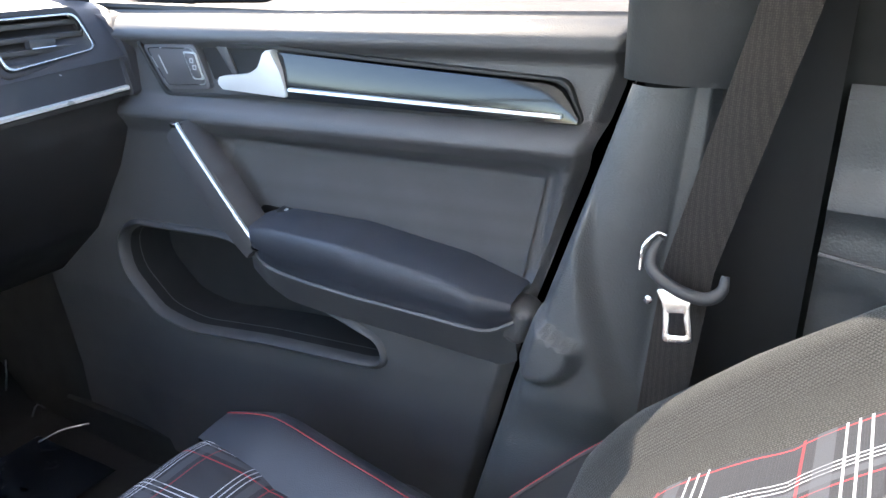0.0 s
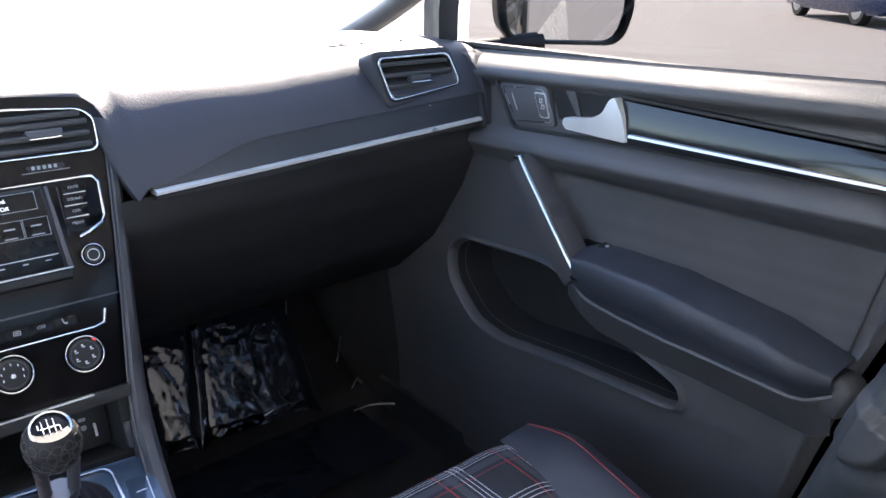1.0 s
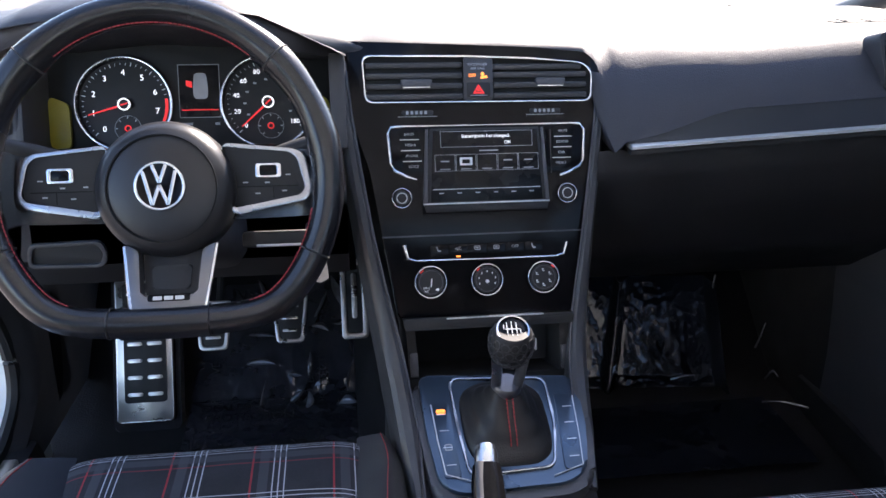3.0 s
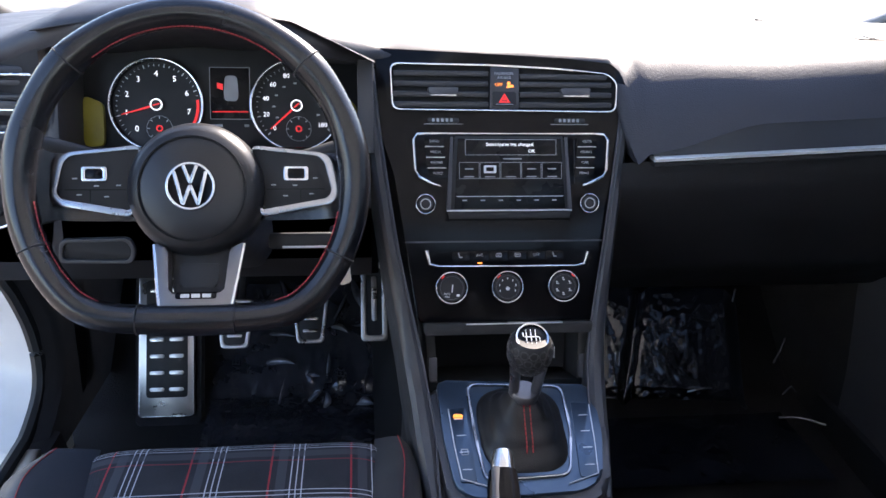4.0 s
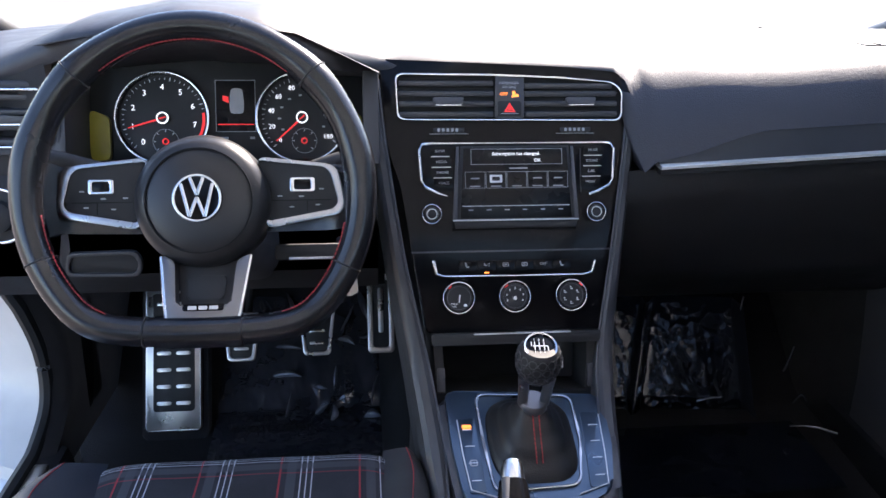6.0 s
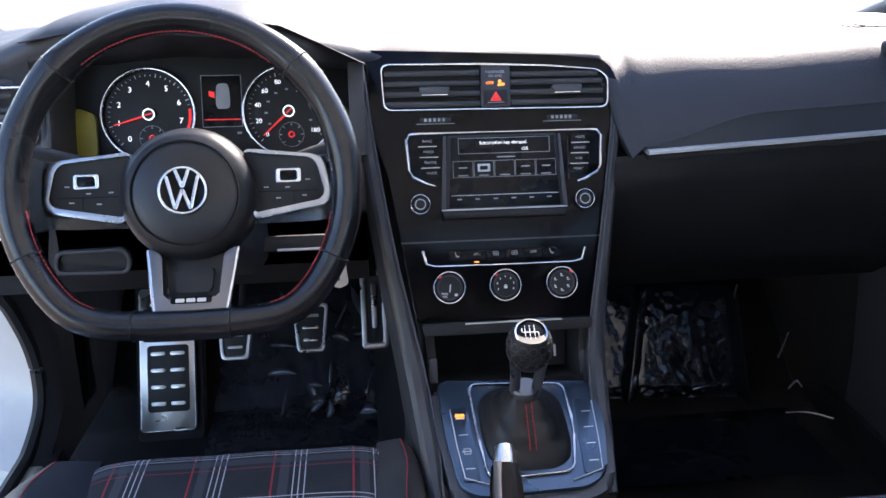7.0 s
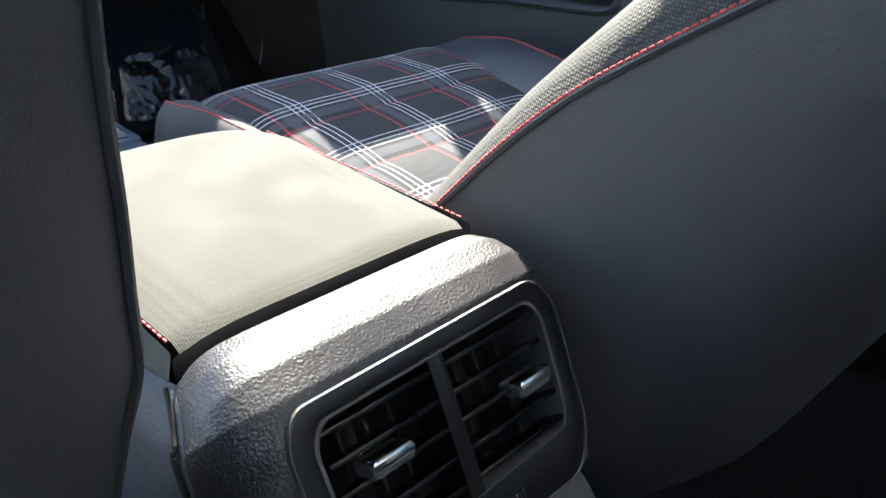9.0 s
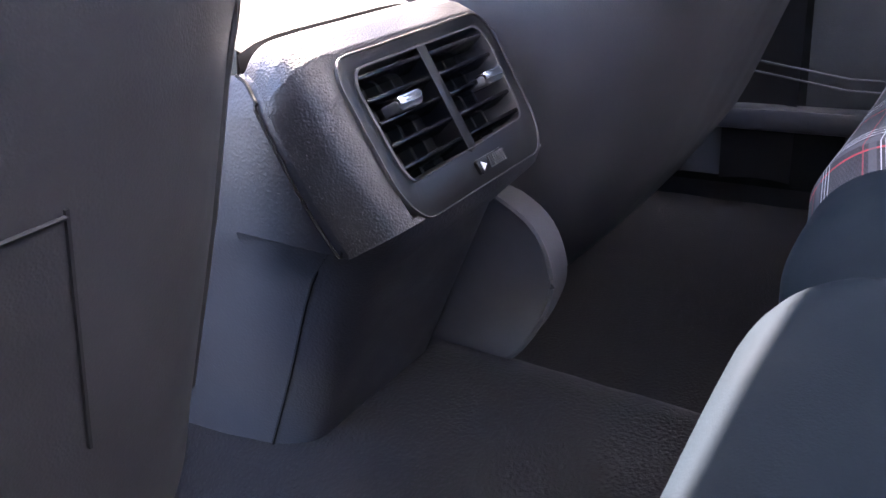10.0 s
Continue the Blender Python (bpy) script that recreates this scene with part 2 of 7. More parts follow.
def ring(outer, inner, z0, z1, m=None, bev=0.001):
    """A flat frame between two outlines of equally many points."""
    bm = bmesh.new()
    k = len(outer)
    v = [[bm.verts.new((x, y, z)) for x, y in pts] for pts, z in ((outer, z0), (outer, z1), (inner, z1), (inner, z0))]
    faces = []
    for a in range(4):
        for i in range(k):
            faces.append(bm.faces.new((v[a][i], v[a][(i + 1) % k], v[(a + 1) % 4][(i + 1) % k], v[(a + 1) % 4][i])))
    if bev:
        es = [e for e in bm.edges if all(abs(q.co.z - z1) < 1e-7 for q in e.verts) and len({(q in v[1]) for q in e.verts}) == 1]
        bmesh.ops.bevel(bm, geom=es, offset=bev, segments=2, profile=0.5, affect="EDGES", clamp_overlap=True)
    return put(bm, m) if m else bm


def block(sx, sy, sz, m, bev=0.003, seg=2):
    bm = bmesh.new()
    bmesh.ops.create_cube(bm, size=1)
    bmesh.ops.scale(bm, vec=(sx, sy, sz), verts=bm.verts)
    if bev:
        bmesh.ops.bevel(bm, geom=list(bm.edges), offset=min(bev, 0.45 * min(sx, sy, sz)), segments=seg, profile=0.5, affect="EDGES")
    return put(bm, m)


def lathe(profile, m, n=32, cap=True):
    """Turns (radius, height) pairs round local z."""
    bm = bmesh.new()
    rows = [[bm.verts.new((r * math.cos(2 * math.pi * i / n), r * math.sin(2 * math.pi * i / n), z)) for i in range(n)] for r, z in profile]
    for a, b in zip(rows, rows[1:]):
        for i in range(n):
            bm.faces.new((a[i], a[(i + 1) % n], b[(i + 1) % n], b[i]))
    if cap:
        bm.faces.new(rows[0][::-1])
        bm.faces.new(rows[-1])
    return put(bm, m)


def loft(rings, close=True, cap=True, uv=None):
    """A skin over rings of equally many points; close: each ring is a loop."""
    bm = bmesh.new()
    rows = [[bm.verts.new(p) for p in r] for r in rings]
    k = len(rows[0])
    for a, b in zip(rows, rows[1:]):
        for i in range(k if close else k - 1):
            j = (i + 1) % k
            bm.faces.new((a[i], a[j], b[j], b[i]))
    if cap and close:
        bm.faces.new(rows[0][::-1])
        bm.faces.new(rows[-1])
    return bm


def smooth_path(pts, step=8):
    """Catmull-Rom through the points."""
    p = [Vector(q) for q in pts]
    p = [p[0] * 2 - p[1]] + p + [p[-1] * 2 - p[-2]]
    out = []
    for a, b, c, d in zip(p, p[1:], p[2:], p[3:]):
        for i in range(step):
            s = i / step
            out.append(0.5 * ((2 * b) + (c - a) * s + (2 * a - 5 * b + 4 * c - d) * s * s + (3 * b - a - 3 * c + d) * s ** 3))
    return out + [p[-2]]


def tube(pts, r, n=8, closed=False, flat=1.0, up=(0, 0, 1)):
    """A rod along points; r: a radius or one for each point; flat: its thickness along the up direction, against its width."""
    p = [Vector(q) for q in pts]
    k = len(p)
    rs = r if isinstance(r, (list, tuple)) else [r] * k
    rings = []
    for i in range(k):
        d = (p[(i + 1) % k] - p[i - 1]) if closed else (p[min(i + 1, k - 1)] - p[max(i - 1, 0)])
        d.normalize()
        s = d.cross(Vector(up))
        s = s.normalized() if s.length > 1e-4 else Vector((1, 0, 0))
        u = s.cross(d)
        rings.append([p[i] + (s * math.cos(2 * math.pi * j / n) + u * flat * math.sin(2 * math.pi * j / n)) * rs[i] for j in range(n)])
    if closed:
        bm = loft(rings + [rings[0]], cap=False)
        bmesh.ops.remove_doubles(bm, verts=bm.verts, dist=1e-6)
        return bm
    return loft(rings)


def sheet(f, nu, nv, thick=0.0, uv=None):
    """A grid of points f(i / nu, j / nv); thick: doubled along its normals. uv: a function of the same two, giving metres."""
    bm = bmesh.new()
    rows = [[bm.verts.new(f(i / nu, j / nv)) for j in range(nv + 1)] for i in range(nu + 1)]
    lay = bm.loops.layers.uv.new("UVMap") if uv else None
    for i in range(nu):
        for j in range(nv):
            fc = bm.faces.new((rows[i][j], rows[i + 1][j], rows[i + 1][j + 1], rows[i][j + 1]))
            if uv:
                for lp, (a, b) in zip(fc.loops, ((i, j), (i + 1, j), (i + 1, j + 1), (i, j + 1))):
                    lp[lay].uv = uv(a / nu, b / nv)
    if thick:
        bmesh.ops.solidify(bm, geom=list(bm.faces), thickness=thick)
    return bm


def letters(text, size, m, material, parent, name="lettering", depth=0.0002, align="CENTER"):
    cu = bpy.data.curves.new("letters", "FONT")
    cu.body, cu.size, cu.align_x, cu.align_y, cu.extrude, cu.resolution_u = text, size, align, "CENTER", depth, 2
    tmp = bpy.data.objects.new("letters", cu)
    scene.collection.objects.link(tmp)
    bpy.context.view_layer.update()
    me = bpy.data.meshes.new_from_object(tmp.evaluated_get(bpy.context.evaluated_depsgraph_get()))
    bm = bmesh.new()
    bm.from_mesh(me)
    bpy.data.objects.remove(tmp)
    bpy.data.curves.remove(cu)
    bpy.data.meshes.remove(me)
    return part(name, put(bm, m), material, parent)


def at(x, y, z=0.0, turn=0.0):
    return Matrix.Translation((x, y, z)) @ Matrix.Rotation(radians(turn), 4, "Z")


def lerp(table, x):
    return float(np.interp(x, [a for a, _ in table], [b for _, b in table]))


def stitches(path, parent, name="stitching", size=0.0011, gap=0.0065, material=None):
    """A row of short thread stitches along a path."""
    p = smooth_path(path, 40)
    run, nxt, bits = 0.0, 0.0, []
    for a, b in zip(p, p[1:]):
        run += (b - a).length
        if run >= nxt and (b - a).length > 1e-6:
            d = (b - a).normalized()
            m = Matrix.Translation(b) @ d.to_track_quat("X", "Z").to_matrix().to_4x4()
            c = block(gap * 0.86, size * 2, size * 2, m, size * 0.5, 1)
            bits.append(c)
            nxt = run + gap
    return part(name, join(*bits), material or RED, parent, "red contrast stitching" if material is None else "")

# ---- ground and distance ----
g = bmesh.new()
bmesh.ops.create_grid(g, x_segments=8, y_segments=8, size=400)
ground = part("ground", g, CONCRETE, None)
tagged(ground, "pale sunlit concrete parking ground with faint stains", "ground", kind="structure")


def parked_car():
    c = thing("parked_car", (17.65, 7.5, 0.0), "dark blue car parked on the far side of the lot", "car")
    m = Matrix.Translation((17.65, 7.5, 0.0)) @ Matrix.Rotation(math.atan2(6.5, 5.4), 4, "Z")
    def section(x, w, z0, z1):
        return [m @ Vector((x, y, z)) for y, z in ((-w + 0.08, z0), (-w, z0 + 0.15), (-w, (z0 + z1) / 2), (-w + 0.05, z1 - 0.06), (-w + 0.2, z1), (w - 0.2, z1), (w - 0.05, z1 - 0.06), (w, (z0 + z1) / 2), (w, z0 + 0.15), (w - 0.08, z0))]
    body = part("body", loft([section(*q) for q in ((-2.2, 0.72, 0.35, 0.72), (-2.05, 0.84, 0.22, 0.85), (-1.2, 0.89, 0.2, 0.92), (0.0, 0.9, 0.2, 0.93), (1.2, 0.89, 0.2, 0.95), (2.0, 0.85, 0.24, 0.93), (2.2, 0.74, 0.38, 0.85))]), BLUECAR, c, "dark blue painted body")
    part("cabin", loft([section(*q) for q in ((-1.1, 0.74, 0.85, 0.95), (-0.45, 0.68, 0.85, 1.40), (0.9, 0.68, 0.85, 1.42), (1.7, 0.72, 0.85, 0.97))]), SCREEN, c, "dark glass cabin")
    part("roof_panel", block(1.3, 1.2, 0.04, m @ Matrix.Translation((0.2, 0, 1.43)), 0.015), BLUECAR, body)
    for x in (-1.35, 1.35):
        for y in (-0.82, 0.82):
            w = m @ Matrix.Translation((x, y, 0.32)) @ Matrix.Rotation(radians(90 if y < 0 else -90), 4, "X")
            wh = part("wheel", lathe([(0.2, 0.0), (0.3, 0.0), (0.32, -0.03), (0.32, -0.18), (0.2, -0.2)], w, 28), RUBBER, c)
            part("rim", lathe([(0.21, 0.0), (0.19, 0.012), (0.05, 0.004), (0.0, 0.012)], w, 24, cap=False), SILVER, wh)


parked_car()


def seam_y(z):
    """The rear edge of the front passenger door."""
    return lerp(((0.36, 0.33), (0.568, 0.276), (0.791, 0.215), (0.975, 0.156), (1.10, 0.118)), z)


# ---- the car's body shell ----
def car_body():
    car = thing("car_body", (0, -0.2, 0.25), "white hatchback body shell with black seals and open driver side doorways", "car")
    # floor pan: carpeted boards for each space
    def floor(u, v):
        x = -0.72 + 1.44 * u
        y = -0.75 + 2.35 * v
        z = lerp(((-0.75, 0.33), (0.95, 0.33), (1.22, 0.35), (1.5, 0.62), (1.6, 0.8)), y)
        tunnel = max(0.0, 1 - (abs(x) / 0.16) ** 4) * lerp(((-0.75, 0.07), (0.2, 0.09), (1.3, 0.2)), y)
        return (x, y, z + tunnel + 0.002 * noise.noise((x * 60, y * 60, 0)))
    part("floor_carpet", sheet(floor, 60, 90, 0.02), CARPET, car, "black needle-felt carpet")
    # sills and outer skins
    for s, nm in ((1, "sill"), (-1, "sill")):
        prof = [(0.70, 0.30), (0.70, 0.40), (0.73, 0.425), (0.80, 0.425), (0.84, 0.38), (0.84, 0.22), (0.72, 0.2)]
        part(nm, loft([[(s * x, y, z) for x, z in prof] for y in (-1.0, 0.0, 1.0, 1.12)]), BODYW if s < 0 else MATTE, car)
    # front bulkhead behind the dashboard
    part("bulkhead", block(1.5, 0.03, 0.78, Matrix.Translation((0, 1.62, 0.62)), 0.005), VOID, car)
    # windscreen pillars: inner trim and painted outside
    for s in (1, -1):
        path = [(s * 0.80, 1.48, 1.02), (s * 0.79, 1.25, 1.10), (s * 0.765, 1.02, 1.20), (s * 0.70, 0.85, 1.29), (s * 0.62, 0.66, 1.345), (s * 0.575, 0.5, 1.37), (s * 0.565, 0.25, 1.41)]
        part("windscreen_pillar", tube(smooth_path(path, 6), 0.022, 12, flat=1.0), PILLAR if s > 0 else HARD, car)
        part("roof_rail", tube(smooth_path([(s * 0.57, 0.25, 1.41), (s * 0.56, -0.4, 1.44), (s * 0.55, -1.1, 1.42), (s * 0.56, -1.6, 1.33)], 6), 0.05, 10), HEADLINER, car)
    # quarter-light post ahead of the passenger door
    for (x0, y0), (x1, y1), label in (((0.704, 0.941), (0.728, 0.985), "black window frame"), ((0.736, 0.992), (0.766, 1.058), "dark pillar trim")):
        part("quarter_post", loft([[(x0 + d, y0 + e, z), (x1 + d, y1 + e, z), (x1 + d + 0.03, y1 + e - 0.012, z), (x0 + d + 0.03, y0 + e - 0.012, z)] for d, e, z in ((0, 0, 1.05), (0, 0, 1.14), (-0.020, -0.035, 1.22), (-0.060, -0.10, 1.31))]), MATTE, car, label)
    # roof with headliner, down to the windscreen header
    smoothed = lambda a, b, q: min(1.0, max(0.0, (q - a) / (b - a)))
    part("windscreen_header", tube([(-0.62, 0.526, 1.330), (-0.3, 0.560, 1.337), (0.0, 0.570, 1.339), (0.3, 0.560, 1.337), (0.62, 0.526, 1.330)], 0.016, 10), HEADLINER, car)
    def roof(u, v):
        x, y = -0.62 + 1.24 * u, 0.566 - 2.168 * v
        return (x, y, 1.455 - 0.10 * (x / 0.62) ** 2 * smoothed(0.6, 0.2, y) - 0.06 * (max(0, v - 0.4)) ** 2 - 0.105 * max(0.0, (y - 0.1) / 0.485) ** 1.4)
    part("roof", sheet(roof, 16, 16, 0.03), HEADLINER, car, "light grey headliner")
    # bonnet, wings and passenger side skin in white paint
    def bonnet(u, v):
        x, y = -0.78 + 1.56 * u, 1.62 + 0.95 * v
        return (x, y, 0.99 - 0.10 * v - 0.07 * (abs(x) / 0.78) ** 3 - 0.12 * v ** 4)
    part("bonnet", sheet(bonnet, 20, 12, 0.02), BODYW, car)
    for s in (1,):
        def wing(u, v):
            y, z = 2.5 - 1.42 * u, 0.35 + 0.60 * v
            return (s * (0.80 + 0.06 * math.sin(v * 2.6)), y, z)
        part("wing", sheet(wing, 12, 8, 0.01), BODYW, car)
    def skin(u, v):
        y, z = 1.06 - 2.3 * u, 0.40 + 0.665 * v
        return (0.79 + 0.075 * math.sin(v * 2.5) - 0.0 * u, y, z)
    part("side_skin", sheet(skin, 16, 10, 0.006), BODYW, car)
    part("outer_door_handle", tube(smooth_path([(0.865, 0.30, 0.93), (0.895, 0.27, 0.935), (0.895, 0.14, 0.94), (0.865, 0.11, 0.935)], 5), 0.011, 8), BODYW, car)
    # driver side: hinge post, door seal and sill cover
    line = ((0.40, 0.93), (0.452, 0.95), (0.457, 0.996), (0.489, 1.059), (0.539, 1.082), (0.606, 1.076), (0.683, 1.044), (0.75, 1.005), (0.88, 0.96), (1.03, 0.92))
    def jamb(u, v):
        z = 0.40 + 0.52 * v
        return (-0.722 - 0.11 * u, lerp(line, z) + 0.012 + 0.05 * u, z)
    part("hinge_post", sheet(jamb, 8, 24, 0.02), BODYW, car, "white painted hinge post of the open doorway")
    seal = smooth_path([(-0.716, y, z) for z, y in line[:0:-1]] + [(-0.716, 0.86, 0.452), (-0.715, 0.3, 0.45), (-0.715, -0.6, 0.45)], 8)
    part("door_seal", tube(seal, 0.012, 8), RUBBER, car, "black rubber door seal")
    part("sill_cover", block(0.026, 0.98, 0.012, Matrix.Translation((-0.696, 0.475, 0.447)), 0.004), STEEL, car, "brushed metal sill plate")
    def kick(u, v):
        z = 0.40 + 0.48 * v
        y0 = lerp(line, z)
        return (-0.706 + 0.022 * u + 0.02 * smoothstep(0.0, 0.06, u), y0 + (1.46 - y0) * u, z)
    part("kick_panel", sheet(kick, 30, 24, 0.012), HARD, car, "black plastic kick panel")
    # no hollow is cut here: a dark sheet paints the recess shade
    part("kick_panel_grip", sheet(lambda u, v: (-0.676 - 0.004 * u, 1.135 + 0.075 * u + 0.02 * v, 0.440 + 0.18 * v), 4, 10, 0.006), HOLLOWSHADE, car, "flat dark sheet painting the shade of the bonnet release recess")
    part("sill_trim", sheet(lambda u, v: (-0.714 + 0.055 * u, -0.6 + 1.62 * v, 0.452 - 0.02 * u * u - 0.07 * smoothstep(0.7, 1.0, u)), 10, 20, 0.006), HARD, car, "black plastic sill trim")
    # passenger side: matte black puts the footwell shade into the panel colour
    part("kick_panel", sheet(lambda u, v: (0.712 - 0.03 * u, 0.98 + 0.62 * u, 0.33 + 0.72 * v), 8, 8, 0.012), MATTE, car)
    part("seam_filler", sheet(lambda u, v: (0.715, seam_y(0.36 + 0.74 * v) + 0.05 - 0.10 * u, 0.36 + 0.74 * v), 2, 12, 0.004), VOID, car)
    part("kick_panel", sheet(lambda u, v: (-0.69 + 0.03 * u, 1.40 + 0.2 * u, 0.33 + 0.72 * v), 3, 8, 0.012), HARD, car)
    # closing panels behind: rear sides, tailgate with window
    for s in (1, -1):
        def quarter(u, v):
            y, z = -1.0 - 0.75 * u, 0.35 + 0.75 * v
            return (s * (0.70 - 0.08 * u), y, z)
        part("rear_quarter", sheet(quarter, 4, 4, 0.03), PILLAR, car)
    part("tailgate", block(1.3, 0.05, 0.72, Matrix.Translation((0, -1.75, 0.70)), 0.01), HARD, car)
    # closed rear door on the driver side with its pillar, and dark rear glass
    part("driver_side_pillar", loft([[(x, 0.06, z), (x - 0.06, 0.06, z), (x - 0.06, -0.06, z), (x, -0.06, z)] for x, z in ((-0.665, 0.36), (-0.665, 1.06), (-0.58, 1.42))]), PILLAR, car)
    part("rear_door_trim", sheet(lambda u, v: (-0.68 - 0.03 * math.sin(3 * v), -0.06 - 0.95 * u, 0.38 + 0.72 * v), 10, 10, 0.03), PILLAR, car)
    part("rear_side_glass", sheet(lambda u, v: (-0.735 + 0.15 * v, -0.06 - 0.95 * u, 1.09 + 0.33 * v), 4, 4), PRIVACY, car)
    for s in (-1, 1):
        part("quarter_glass", sheet(lambda u, v: (s * (0.70 - 0.12 * v), -1.0 - 0.75 * u, 1.09 + 0.30 * v), 4, 4), PRIVACY, car)
    part("tailgate_glass", sheet(lambda u, v: (-0.65 + 1.3 * u, -1.76 + 0.15 * v, 1.05 + 0.40 * v), 4, 4), PRIVACY, car)
    # glass
    def screen(u, v):
        s = -1 + 2 * u
        return (s * (0.72 - 0.16 * v), 1.52 - 1.26 * v - 0.10 * s * s * (1 - v), 1.055 + 0.36 * v - 0.0 * s)
    ws = part("windscreen", sheet(screen, 10, 10), GLASS, car)
    ws.visible_shadow = False
    wp = part("window_pane", sheet(lambda u, v: (0.752 - 0.09 * v - 0.03 * v * u, 0.925 - 0.11 * v - (0.865 - 0.11 * v) * u, 1.06 + 0.32 * v), 6, 4), TINT, car, "lightly tinted door glass")
    for i, w in enumerate((0.016, 0.02, 0.013, 0.018)):
        part("window_mark", block(0.0006, w * 1.3, 0.0022, Matrix.Translation((0.7335, 0.105 - 0.002 * i, 1.128 - 0.006 * i)) @ Matrix.Rotation(radians(20.5), 4, "Y") , 0), GREYP, car)
    part("window_mark", slab(circle(0.006, 16), 0, 0.0006, Matrix.Translation((0.731, 0.105, 1.142)) @ Matrix.Rotation(radians(-90), 4, "Y"), 0), GREYP, car)
    part("belt_seal", tube([(0.742, 0.98, 1.088), (0.742, 0.5, 1.093), (0.742, 0.04, 1.094)], 0.007, 8), RUBBER, car)


car_body()


def side_mirror():
    mr = thing("side_mirror", (0.80, 0.83, 1.10), "black door mirror reflecting the white car flank", "mirror")
    m = Matrix.Translation((0.908, 0.850, 1.150)) @ Matrix.Rotation(radians(-25), 4, "Z") @ Matrix.Rotation(radians(90), 4, "X")
    out = rounded([(-0.115, -0.062), (0.10, -0.070), (0.122, 0.0), (0.10, 0.07), (-0.09, 0.075), (-0.125, 0.02)], 0.05, 6)
    k = 0.9
    inn = [(x * k, y * k) for x, y in out]
    part("housing", join(ring(out, inn, -0.015, 0.006, m, 0.003), slab(inn, -0.075, -0.012, m, 0.0)), GLOSS, mr)
    part("mirror_glass", slab([(x * 0.985, y * 0.985) for x, y in inn], -0.011, -0.004, m, 0.0), MIRROR, mr, "convex mirror glass")
    part("foot", tube(smooth_path([(0.765, 0.92, 1.080), (0.81, 0.89, 1.085), (0.86, 0.86, 1.090)], 4), 0.014, 10), MATTE, mr)


side_mirror()


# ---- dashboard ----
EDGE_Y = ((-0.74, 0.92), (-0.62, 0.885), (-0.50, 0.84), (-0.35, 0.825), (-0.22, 0.845), (-0.165, 0.905), (0.0, 0.918), (0.16, 0.908), (0.3, 0.895), (0.5, 0.876), (0.72, 0.855))
EDGE_Z = ((-0.74, 1.07), (-0.62, 1.085), (-0.52, 1.125), (-0.40, 1.148), (-0.30, 1.14), (-0.20, 1.105), (-0.155, 1.090), (0.0, 1.084), (0.16, 1.080), (0.3, 1.085), (0.5, 1.096), (0.72, 1.096))


